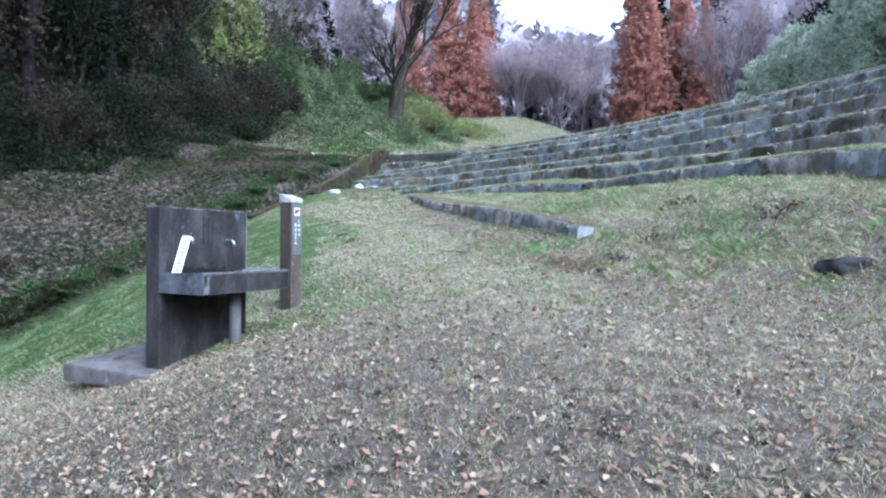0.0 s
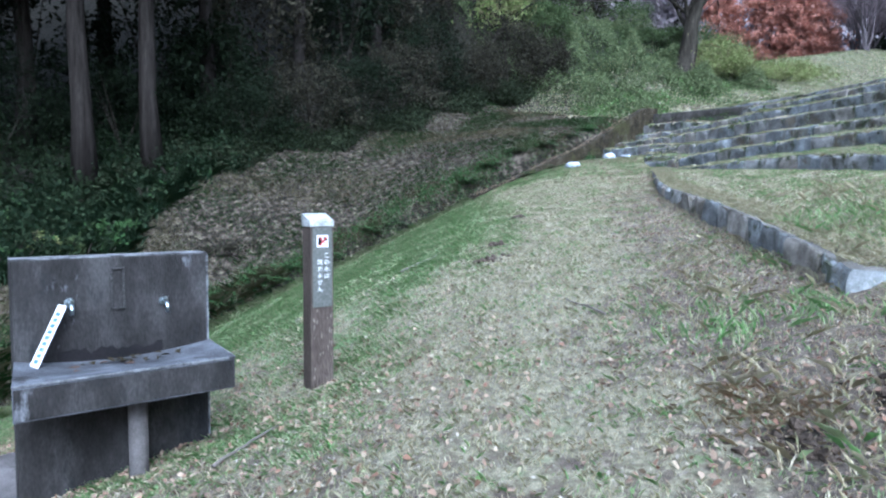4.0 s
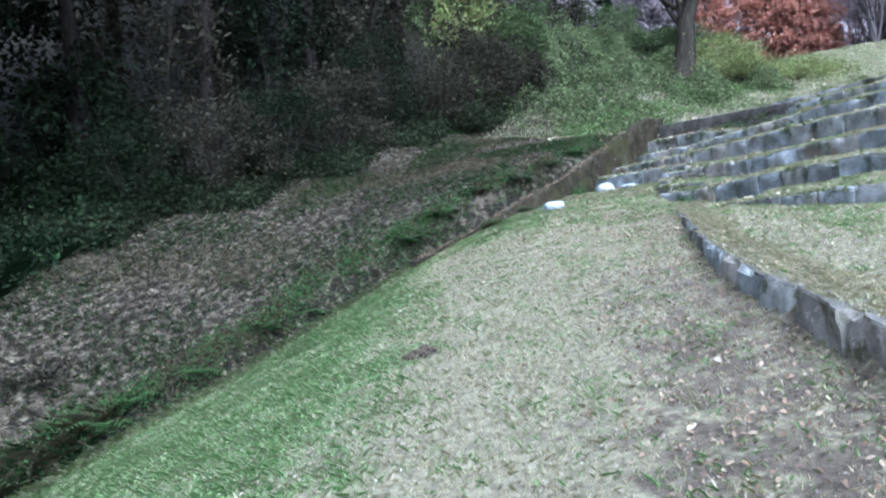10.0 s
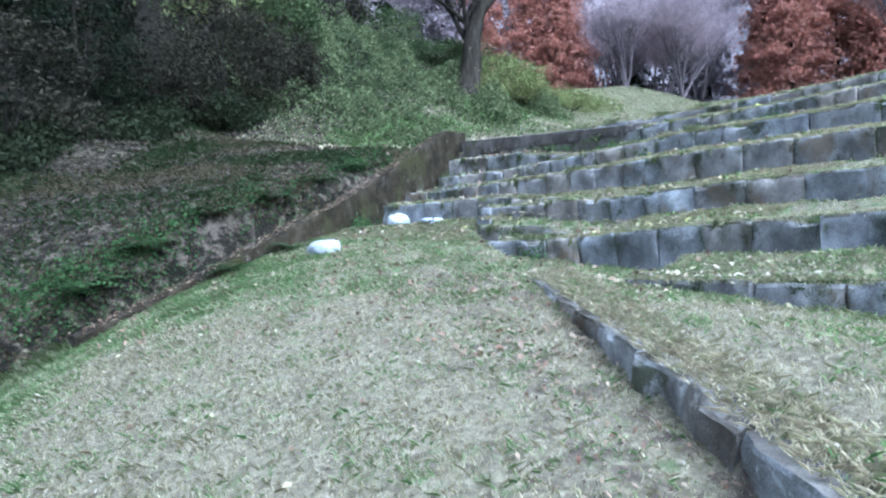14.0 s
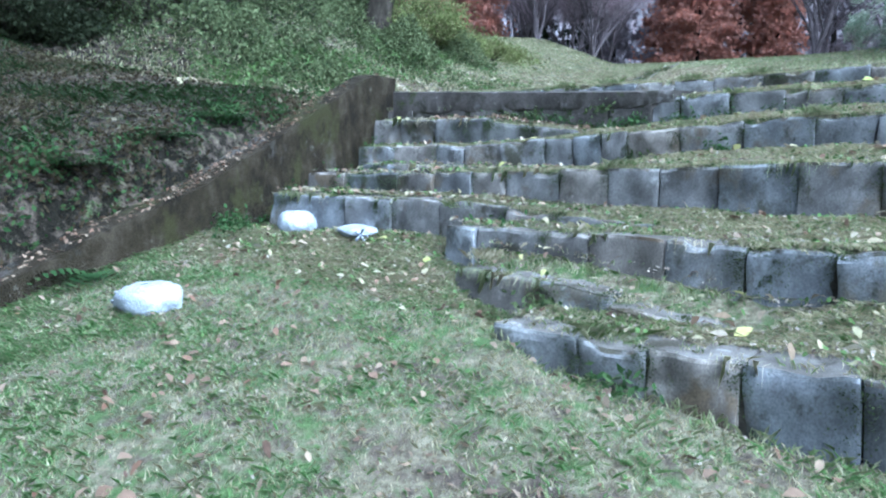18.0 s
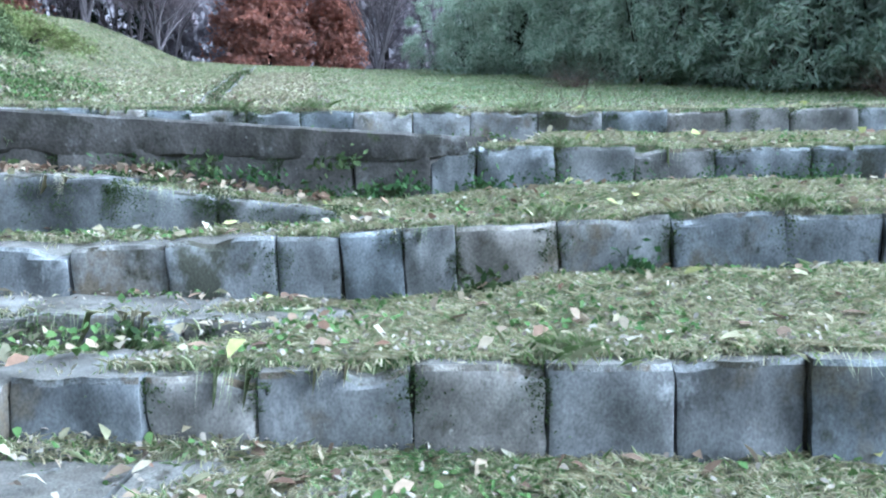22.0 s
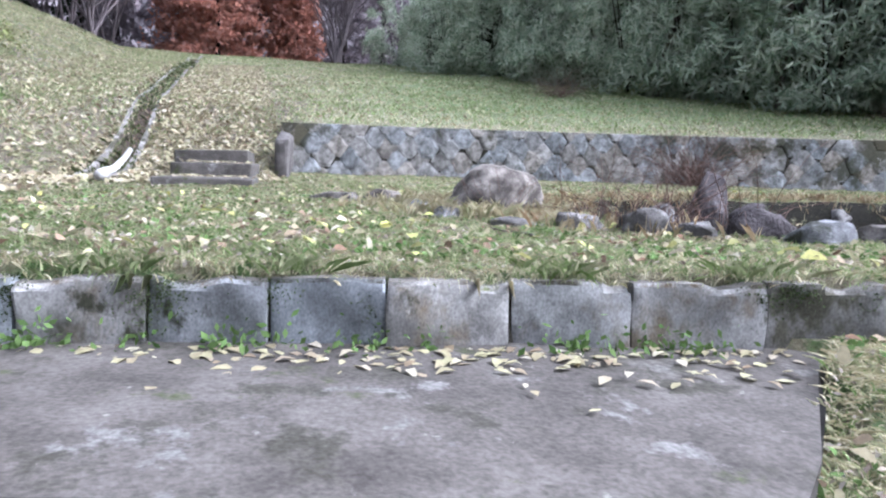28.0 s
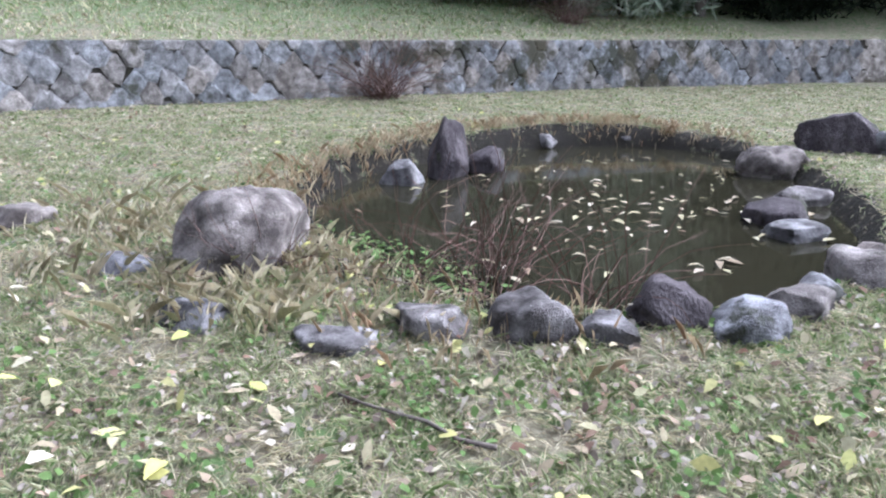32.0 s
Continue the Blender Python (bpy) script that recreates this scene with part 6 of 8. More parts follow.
soup("step_leaves", flat_leaves(spread(520, (11, 19, 3.5, 12), corridor), 0.07, 0.4, wide=0.5, lift=0.02), M_YLEAF, "pale fallen leaves on the treads of the steps", "leaves")
soup("brown_step_leaves", flat_leaves(spread(420, (11, 19, 3.5, 12), corridor), 0.065, 0.4, wide=0.55, lift=0.02), M_LEAF, "brown fallen leaves on the treads of the steps", "leaves")
soup("step_weeds", flat_leaves(spread(3000, (11, 19, 3.5, 12), lambda x, y: corridor(x, y) & clumpy(x, y, 6.0, 0.6)), 0.032, 0.6, wide=0.75, lift=0.02), M_WEED, "small weeds on the treads of the steps", "weeds")

th = rs.uniform(-10.8, -6.5, 240)
rr = 27.76 - np.abs(rs.normal(0, 0.1, 240)) - 0.03
soup("slab_foot_leaves", flat_leaves(np.stack([CX + rr * np.cos(np.radians(th)), CY + rr * np.sin(np.radians(th))], -1), 0.068, 0.6, wide=0.5, lift=0.03), M_LEAF, "brown leaves heaped at the foot of the slab", "leaves")
th = np.repeat(rs.uniform(-17.0, -8.0, 46), 22) + rs.normal(0, 0.1, 46 * 22)
rr = 27.74 - np.abs(rs.normal(0, 0.06, len(th)))
fx, fy = CX + rr * np.cos(np.radians(th)), CY + rr * np.sin(np.radians(th))
soup("slab_foot_weeds", cards(np.stack([fx, fy, ground_z(fx, fy) + np.abs(rs.normal(0, 0.05, len(th))) + 0.01], -1), 0.029, 0.45, 0.2), M_FERN, "green weeds along the foot of the slab", "weeds")

# fallen leaves
def start_litter(x, y):
    return on_lawn(x, y) & (rs.uniform(0, 1, np.shape(x)) < np.clip(0.9 - 0.16 * (x + 3.0) - 0.12 * np.maximum(strip_s(x, y) - 1.5, 0) * (x > -0.6) + 0.5 * by_stand(x, y), 0.006, 1))


soup("lawn_flecks", flat_leaves(spread(42000, (-5, 14.2, -6, 12.3), on_lawn), 0.018, 0.45, wide=0.5, lift=0.014), M_FLECK, "crumbled leaves and dry stalks in the turf", "leaves")
p = terrace_places(6000)
soup("terrace_flecks", flat_leaves(p[:, :2], 0.026, 0.45, wide=0.6, lift=0.02), M_FLECK, "crumbled leaves on the terraces", "leaves")
soup("upper_flecks", flat_leaves(spread(12000, (14, 31, -10, 13), near_upper), 0.04, 0.45, wide=0.6, lift=0.012), M_FLECK, "crumbled leaves in the pond lawn", "leaves")
soup("path_leaves", flat_leaves(spread(42000, (-7.5, 9, -7, 9), start_litter), 0.036, 0.5, wide=0.6), M_LEAF, "brown fallen leaves scattered on the path", "leaves")
soup("lawn_leaves", flat_leaves(spread(560, (-2, 14, -4, 12), on_lawn), 0.046, 0.5, wide=0.55), M_YLEAF, "pale fallen leaves on the grass", "leaves")


soup("dirt_flecks", flat_leaves(spread(9000, (-1, 11.5, -4, 9), lambda x, y: on_lawn(x, y) & (rs.uniform(0, 1, np.shape(x)) < worn_dirt(x, y))), 0.03, 0.5, wide=0.5, lift=0.014), M_LEAF, "crumbled brown leaves on the trodden earth", "leaves")
soup("steps_foot_leaves", flat_leaves(spread(900, (9.5, 14.5, 6, 11.6), on_lawn), 0.055, 0.45, wide=0.55), M_LEAF, "brown fallen leaves before the steps", "leaves")


def bank_litter(x, y):
    d = drain_d(x, y)
    r, th = polar(x, y)
    return (d > 0.8) & (d < 8.5) & (r < 34)


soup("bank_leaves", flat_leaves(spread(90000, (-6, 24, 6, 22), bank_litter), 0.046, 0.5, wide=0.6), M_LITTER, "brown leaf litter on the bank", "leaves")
p = terrace_places(520)[:, :2]
soup("terrace_leaves", flat_leaves(p, 0.066, 0.4, wide=0.5, lift=0.02), M_YLEAF, "pale fallen leaves on the steps", "leaves")


def upper_litter(x, y):
    return upper_lawn(x, y) & (rs.uniform(0, 1, np.shape(x)) < np.clip(0.25 + 1.2 * np.exp(-(np.hypot(x - 19, y - 8.6) / 3.2) ** 2), 0, 1))


soup("brown_lawn_leaves", flat_leaves(spread(2300, (15, 31, -8, 12.5), upper_litter), 0.055, 0.4, wide=0.55, lift=0.02), M_LEAF, "brown fallen leaves on the pond lawn", "leaves")
soup("pond_lawn_leaves", flat_leaves(spread(2300, (15, 31, -8, 12.5), upper_litter), 0.075, 0.4, wide=0.42, lift=0.02), M_YLEAF, "large pale yellow fallen leaves on the pond lawn", "leaves")


soup("yellow_lawn_leaves", flat_leaves(spread(260, (15, 26, -2, 11), upper_litter), 0.085, 0.35, wide=0.55, lift=0.025), M_GOLD, "fresh yellow fallen leaves on the pond lawn", "leaves")
soup("yellow_step_leaves", flat_leaves(spread(60, (11, 19, 3.5, 12), corridor), 0.085, 0.35, wide=0.55, lift=0.025), M_GOLD, "fresh yellow fallen leaves on the treads", "leaves")


def leafy_slope(x, y):
    r, th = polar(x, y)
    d = np.abs(y - 11.25 - 0.028 * (x - 25.6))
    keep = rs.uniform(0, 1, np.shape(x)) < np.where(th > -3.0, 0.22, 1.0)
    return (keep & (r > 36) & (r < 62) & (th + rs.normal(0, 0.9, np.shape(x)) - 2.2 * rs.uniform(0, 1, np.shape(x)) ** 2 + 0.8 * np.sin(0.7 * x) > -7.9) & (th < 2.0) & (d > 0.3)) | ((r > 28.4 + 1.6 * np.sin(3 * x) * np.sin(2.3 * y)) & (r < 37) & (th > -4.4) & (th < 5) & (rs.uniform(0, 1, np.shape(x)) < np.where(th > -2.4, 0.22, 1.0)))


soup("slope_leaves", flat_leaves(spread(22000, (17, 52, 8.5, 18), leafy_slope), 0.13, 0.5, wide=0.5, lift=0.03), M_YLEAF, "thick pale leaf litter on the slope", "leaves")
th = np.radians(rs.uniform(-13.6, -5.4, 420))
rr = 28.95 - np.abs(rs.normal(0, 0.2, 420)) - 0.03
q = np.stack([np.arange(25.9, 52, 0.016), np.arange(25.9, 52, 0.016)], -1)
q[:, 1] = 11.27 + 0.028 * (q[:, 0] - 25.6) + rs.normal(0, 0.26, len(q))
far_leaf = lambda x, y: (polar(x, y)[0] > 41.4) & (polar(x, y)[0] < 62) & (rs.exponential(3.0, np.shape(x)) > -7.0 - polar(x, y)[1]) & (polar(x, y)[1] < -6.0)
soup("thin_slope_leaves", flat_leaves(spread(1500, (28, 50, 0, 12), far_leaf), 0.12, 0.5, wide=0.5, lift=0.03), M_YLEAF, "thinly scattered pale leaves on the slope", "leaves")
soup("drain_weeds", blades(q, 0.15, 0.7, 0.009), M_BANKIVY, "dark weeds filling the hillside drain", "weeds")
soup("drain_leaves", flat_leaves(q[::3] + rs.normal(0, 0.12, q[::3].shape), 0.09, 0.5, wide=0.5, lift=0.03), M_LEAF, "brown leaves caught in the hillside drain", "leaves")
for k, (r, z, shift, half) in enumerate(((35.9, 4.95, 0.28, 0.62), (37.0, 5.17, 0.21, 0.55), (38.1, 5.4, 0.03, 0.58))):
    x, y = arc(r, -6.55)
    q = np.stack([x + rs.uniform(-0.03, 0.9, 90), y - shift + rs.uniform(-half, half, 90)], -1)
    soup("step_leaves", flat_leaves(q, 0.09, 0.2, wide=0.5, z=z), M_YLEAF, "pale leaves lying on the small steps", "leaves")
soup("slab_leaves", flat_leaves(np.stack([CX + rr * np.cos(th), CY + rr * np.sin(th)], -1), 0.055, 0.12, wide=0.55, lift=0.0, z=4.43), M_YLEAF, "pale fallen leaves on the concrete slab", "leaves")
q = spread(150, (18.5, 23.6, -0.5, 6.8), lambda x, y: (pond(x, y) > 0.1) & (rs.uniform(0, 1, np.shape(x)) < 0.8 * np.exp(-((x - 20.0) ** 2 / 1.6 + (y - 3.2) ** 2 / 3.5)) + 0.06))
soup("floating_leaves", flat_leaves(q, 0.11, 0.04, wide=0.4, z=4.565), M_YLEAF, "pale leaves floating on the pond", "leaves")


q = np.concatenate([rs.normal((21.0, 6.15), (0.5, 0.22), (420, 2)), rs.normal((20.1, 6.3), (0.3, 0.2), (160, 2))])
q = q[pond(q[:, 0], q[:, 1]) > -0.05]
soup("pond_weed", flat_leaves(q, 0.07, 0.2, wide=0.55, z=4.575), M_WEED, "green water weed in the shallow end of the pond", "weeds")

# ---- reeds and brambles of the pond ----
def reed_places(n):
    a = rs.uniform(0, math.tau, n)
    k = rs.normal(1.08, 0.07, n)
    u, v = 2.5 * np.cos(a) * k, 3.55 * np.sin(a) * k
    x, y = 21.0 + 0.93 * u - 0.37 * v, 3.2 + 0.37 * u + 0.93 * v
    far = (x > 20.3) | (y > 6.3)
    return np.stack([x, y], -1)[far & (rs.uniform(0, 1, n) < np.where(x > 21.5, 1, 0.45))]


p = np.repeat(reed_places(800), 7, 0)
soup("pond_reeds", blades(p + rs.normal(0, 0.06, p.shape), 0.14, 0.5, 0.003), M_REED, "rusty dry reeds round the pond", "reeds")
p = np.repeat(np.concatenate([patch(20.6, 7.25, 0.35, 50), patch(20.2, 7.15, 0.3, 26), patch(20.9, 6.4, 0.3, 24), patch(21.7, 7.45, 0.4, 40), patch(22.6, 6.8, 0.4, 40)]), 8, 0)
soup("straw_clump", blades(p + rs.normal(0, 0.07, p.shape), 0.15, 0.7, 0.0008), M_STRAW, "bleached dry grass at the boulder's foot", "grass")


def bramble(name, label, x, y, z, n, size, seed, mat=M_DRYTWIG):
    rng = random.Random(seed)
    t = thing(name, label, "bush", (x, y, z))
    bm_all = bmesh.new()
    for _ in range(n):
        a = rng.uniform(0, math.tau)
        pts = [Vector((rng.uniform(-0.15, 0.15) * size, rng.uniform(-0.15, 0.15) * size, -0.03))]
        d = Vector((math.cos(a) * rng.uniform(0.2, 0.8), math.sin(a) * rng.uniform(0.2, 0.8), rng.uniform(0.5, 1.0))).normalized()
        for k in range(6):
            d = (d + Vector((rng.uniform(-.35, .35), rng.uniform(-.35, .35), rng.uniform(-.4, .1)))).normalized()
            pts.append(pts[-1] + d * size * rng.uniform(0.12, 0.2))
        b = tube(pts, [0.0045 * (1 - 0.12 * k) * (0.6 + 0.4 * size) for k in range(len(pts))], 3, False)
        me = bpy.data.meshes.new("tmp")
        b.to_mesh(me)
        b.free()
        bm_all.from_mesh(me)
        bpy.data.meshes.remove(me)
    tagged(part("tangle", bm_all, mat, t), kind="stuff")
    return t


bramble("bramble", "tangle of dry brown bramble at the water's edge", 19.6, 6.3, 4.55, 34, 1.05, 1)
bramble("bramble", "tangle of dry brown bramble in the pond", 20.1, 5.8, 4.5, 34, 1.15, 2)
bramble("bramble", "thin dry brown stems standing at the pond edge", 19.2, 5.9, 4.55, 22, 1.0, 8)
bramble("bramble", "thin dry brown stems standing in the pond", 20.5, 6.2, 4.52, 24, 1.05, 9)
bramble("bramble", "dry bramble over the boulder", 20.9, 7.0, 4.66, 25, 0.7, 3)
bramble("dry_bush", "dry brown bush hanging over the retaining wall", 27.3, 0.1, 5.0, 190, 1.8, 4)
bramble("dry_bush", "heap of dry brown twigs on the slope", 37.5, -1.6, 7.95, 160, 1.6, 5)
bramble("dry_bush", "heap of dry brown twigs below the hedge", 27.3, -6.4, 6.5, 150, 1.6, 6)

# ---- sticks on the ground ----
for x, y, l, a, w in ((19.06, 7.5, 0.66, 13, 0.011), (3.35, 4.75, 0.75, 20, 0.012), (17.2, 8.5, 0.6, 5, 0.01), (2.6, 1.4, 0.6, 70, 0.01), (0.1, 1.6, 0.7, 40, 0.012)):
    n = 6
    rng = random.Random(int(100 * l + a))
    pts = []
    for k in range(n):
        px, py = x + (k / (n - 1) - 0.5) * l * math.cos(radians(a)) + rng.uniform(-.02, .02), y + (k / (n - 1) - 0.5) * l * math.sin(radians(a)) + rng.uniform(-.02, .02)
        pts.append((px, py, gz(px, py) + 0.025 + rng.uniform(0, 0.01)))
    ob = part("stick", tube(pts, [w * (1 - 0.1 * k) for k in range(n)], 6), M_TWIG, None, smooth=True)
    tagged(ob, "dry bare stick lying in the grass", "stick", "sticks on the ground")


# grass creeping over the low kerb, leaves caught on the side wall
u = rs.uniform(0.8, 11.5, 9000)
k = rs.uniform(0.03, 0.3, 9000) - kerb_bow(u)
ex, ey = (KERB_B[0] - KERB_A[0]) / 11.6, (KERB_B[1] - KERB_A[1]) / 11.6
kx, ky = KERB_A[0] + ex * u + ey * k, KERB_A[1] + ey * u - ex * k
kz = 0.36 + 0.21 * kx - 0.03 * ky + kerb_rise(u)
soup("kerb_straw", blades(np.stack([kx, ky], -1), 0.035, 1.0, 0.0018, z=kz, lie=0.6), M_STRAW, "dry grass creeping over the low kerb", "grass")
w = rs.uniform(0, 1, 260)
wx = 10.2 + 7.0 * w
wz = np.interp(wx, [p[0] for p in WALL_PTS[::-1]], [p[2] for p in WALL_PTS[::-1]])
wy = np.interp(wx, [p[0] for p in WALL_PTS[::-1]], [p[1] for p in WALL_PTS[::-1]]) + rs.normal(0, 0.06, 260)
leaf = flat_leaves(np.stack([wx, wy], -1), 0.055, 0.3, wide=0.5, z=0.0)
leaf[:, :, 2] += (wz + 0.012)[:, None]
soup("wall_leaves", leaf[::3], M_LEAF, "fallen leaves caught on top of the side wall", "leaves")


# ---- ferns and weeds ----
def weed(label, x, y, z, size, mat):
    t = thing("weed", label, "weed", (x, y, z))
    c = rs.normal(0, 0.3 * size, (70, 3))
    c[:, 2] = np.abs(c[:, 2]) * 0.8
    soup("foliage", cards(c, 0.05, 0.45), mat, "", "", parent=t)
    return t


def fern(name, label, x, y, z, size, seed, mat=M_FERN, fronds=9):
    rng = np.random.default_rng(seed)
    quads = []
    for k in range(fronds):
        a = k * math.tau / fronds + rng.uniform(-.3, .3)
        rise = rng.uniform(0.4, 0.9)
        dirv = np.array([math.cos(a), math.sin(a), 0])
        side = np.array([-math.sin(a), math.cos(a), 0])
        m = 9
        for i in range(m):
            s = (i + 0.5) / m
            c = dirv * s * size + np.array([0, 0, size * (rise * s - 0.75 * s * s) + 0.01])
            wlen = size * 0.30 * math.sin(math.pi * min(1, 0.15 + s * 0.85)) + 0.01
            for sg in (-1, 1):
                tip = c + side * sg * wlen + dirv * wlen * 0.35 - np.array([0, 0, 0.15 * wlen])
                e = dirv * size * 0.055
                quads.append([c - e * 0.6, c + e, tip + e * 0.3, tip - e * 0.3])
    t = thing(name, label, "fern", (x, y, z))
    soup("fronds", np.array(quads), mat, "", "", parent=t)
    return t


FERNS = [(12.6, 11.55, 0.45), (11.7, 11.6, 0.4), (9.9, 12.9, 0.5), (10.6, 13.2, 0.6), (8.6, 13.1, 0.5), (7.5, 13.2, 0.5), (6.2, 13.1, 0.45), (4.7, 13.0, 0.55), (5.2, 13.2, 0.5), (3.2, 13.0, 0.5), (2.0, 13.1, 0.5),
         (11.5, 13.2, 0.5), (12.6, 13.3, 0.55), (13.6, 13.1, 0.5), (14.8, 13.2, 0.5), (0.6, 12.2, 0.5), (15.8, 13.3, 0.5)]
for k, (x, y, s) in enumerate(FERNS):
    fern("fern", "green fern growing at the ditch", x, y, gz(x, y), s, 400 + k)
for k, (r, t, s) in enumerate(((23.93, -15.0, 0.26), (24.42, -13.3, 0.22), (25.2, -11.6, 0.26), (27.7, -10.6, 0.2), (27.72, -9.4, 0.25), (27.7, -8.7, 0.22), (27.7, -11.3, 0.22), (26.3, -9.6, 0.2), (26.7, -13.9, 0.2),
                                 (28.88, -9.3, 0.2), (28.88, -8.4, 0.22), (28.9, -10.9, 0.18), (27.72, -12.6, 0.22), (26.72, -12.5, 0.2), (25.7, -7.0, 0.24), (26.7, -6.4, 0.24))):
    x, y = arc(r, t)
    weed("green weed rooted in a joint of the stones", x, y, gz(*arc(r - 0.05, t)) + 0.01, s, M_IVY if k % 2 else M_FERN)
fern("weed", "pale green weed on the low kerb", 8.75, 5.0, gz(8.6, 5.15), 0.26, 530, M_LIME, 8)


for k, (t, z, s) in enumerate(((-10.9, 4.2, 0.22), (-9.9, 4.12, 0.2), (-9.2, 4.16, 0.24), (-8.1, 4.1, 0.22), (-7.0, 4.14, 0.2), (-11.6, 4.08, 0.2))):
    x, y = arc(27.73, t)
    weed("leafy weed growing from a crack of the slab's face", x, y, z, s, M_FERN if k % 2 else M_IVY)


def tuft(name, label, x, y, z, n, h, mat, seed):
    pts = np.array([[x, y]] * n) + rs.normal(0, 0.07, (n, 2))
    ob = soup(name, blades(pts, h, 0.9, 0.0008, z=np.full(n, z)), mat, label, "grass", "stuff")
    return ob


for k, (r, t, m) in enumerate(((27.85, -12.7, M_STRAW), (27.9, -13.6, M_GRASS), (26.9, -13.2, M_GRASS), (26.9, -14.6, M_STRAW), (25.35, -10.6, M_GRASS), (24.1, -14.6, M_GRASS), (26.85, -15.4, M_GRASS), (25.9, -13.0, M_GRASS),
                               (29.0, -10.1, M_GRASS), (29.0, -8.9, M_GRASS), (29.0, -12.0, M_GRASS), (29.0, -13.4, M_GRASS), (24.6, -12.2, M_STRAW))):
    x, y = arc(r, t)
    tuft("grass_tuft", "tuft of long grass hanging over the stones", x, y, gz(*arc(r + 0.3, t)), 150, 0.065, m, k)


# ---- trees, shrubs, hedge ----
def clump_cloud(n, centre, radii, clumps, spread_=0.28, shell=0.55):
    """Places gathered in clumps inside an ellipsoid, thin in the middle."""
    c = rs.normal(0, 1, (clumps, 3))
    c /= np.linalg.norm(c, axis=1)[:, None]
    c *= (shell + (1 - shell) * rs.uniform(0, 1, clumps) ** 0.5)[:, None]
    pick = rs.integers(0, clumps, n)
    p = c[pick] + rs.normal(0, spread_, (n, 3)) * rs.uniform(0.4, 1.0, (clumps, 1))[pick]
    return np.asarray(centre) + p * np.asarray(radii)


def limbs(rng, start, direction, length, radius, depth, out, tips, spread_=0.55, up=0.15):
    """Grows limbs: out takes (points, radii) of each, tips the ends."""
    pts, rad = [Vector(start)], [radius]
    d = Vector(direction).normalized()
    n = 5
    for k in range(n):
        d = (d + Vector((rng.uniform(-.18, .18), rng.uniform(-.18, .18), rng.uniform(-.1, .1) + up * 0.3))).normalized()
        pts.append(pts[-1] + d * length / n)
        rad.append(radius * (1 - 0.5 * (k + 1) / n))
    out.append((pts, rad))
    if depth == 0:
        tips += [pts[-1], pts[-2], pts[-3]]
        return
    for k in range(rng.choice((2, 3, 3))):
        i = rng.choice((2, 3, 4, 5))
        nd = (d + Vector((rng.uniform(-1, 1), rng.uniform(-1, 1), rng.uniform(-0.3, 0.7))) * spread_).normalized()
        limbs(rng, pts[i], nd, length * rng.uniform(0.6, 0.8), rad[i] * rng.uniform(0.6, 0.8), depth - 1, out, tips, spread_, up)
    limbs(rng, pts[-1], d, length * 0.7, rad[-1], depth - 1, out, tips, spread_, up)


def bare_tree(label, x, y, height, radius, seed, depth=4, lean=(0, 0, 1), twigs=2500, mat=M_BARK, leaf=None, leaves=0, forks=1, twig_size=0.5, spread_=0.55, group="", first=0.42):
    rng = random.Random(seed)
    t = thing("tree", label, "tree", (x, y, gz(x, y) - 0.1), group=group)
    out, tips = [], []
    for k in range(forks):
        d = Vector(lean) + (Vector((rng.uniform(-.35, .35), rng.uniform(-.35, .35), 0)) if forks > 1 else Vector((0, 0, 0)))
        limbs(rng, (rng.uniform(-.1, .1) * (forks > 1), rng.uniform(-.1, .1) * (forks > 1), 0), d, height * first, radius, depth, out, tips, spread_)
    out[0][1][0] *= 1.5
    part("trunk", join_tubes(out, 8), mat, t, smooth=True)
    if twigs:
        tp = np.array([tuple(p) for p in tips])
        c = tp[rs.integers(0, len(tp), twigs)] + rs.normal(0, twig_size * 0.6, (twigs, 3))
        soup("crown", cards(c, twig_size, 0.045 if mat is not M_BARK else 0.03), M_LILAC if mat is not M_BARK else M_TWIG, "fine bare twigs", "", parent=t)
    if leaf:
        tp = np.array([tuple(p) for p in tips])
        c = tp[rs.integers(0, len(tp), leaves)] + rs.normal(0, 0.35, (leaves, 3))
        soup("leaves", cards(c, 0.12, 0.6), leaf, "last yellow leaves", "", parent=t)
    return t


def shrub(label, x, y, w, h, n, mat, seed, size=0.14, wide=0.4, category="shrub", group="shrubs of the wood", z=None, squash=1.0, droop=0.2, tight=0.22, per=90, shell=0.55):
    rng = random.Random(seed)
    t = thing("shrub", label, category, (x, y, gz(x, y) if z is None else z), group=group)
    stems = []
    for _ in range(5):
        a = rng.uniform(0, math.tau)
        stems.append(([(0, 0, -0.1), (0.15 * w * math.cos(a), 0.15 * w * math.sin(a), 0.4 * h), (0.3 * w * math.cos(a), 0.3 * w * math.sin(a), 0.8 * h)], [0.04, 0.03, 0.012]))
    part("stem", join_tubes(stems, 5), M_BARK, t)
    c = clump_cloud(n, (0, 0, h * 0.5), (w * 0.5, w * 0.5 * squash, h * 0.52), max(8, n // per), tight, shell)
    skirt = 1 + 0.7 * np.clip(1 - c[:, 2] / (0.38 * h), 0, 1)  # leaves hang down to the ground all round
    c[:, :2] *= skirt[:, None]
    c[:, 2] = np.maximum(c[:, 2], 0.02)
    soup("crown", cards(c, size, wide, droop), mat, "", "", parent=t)
    return t


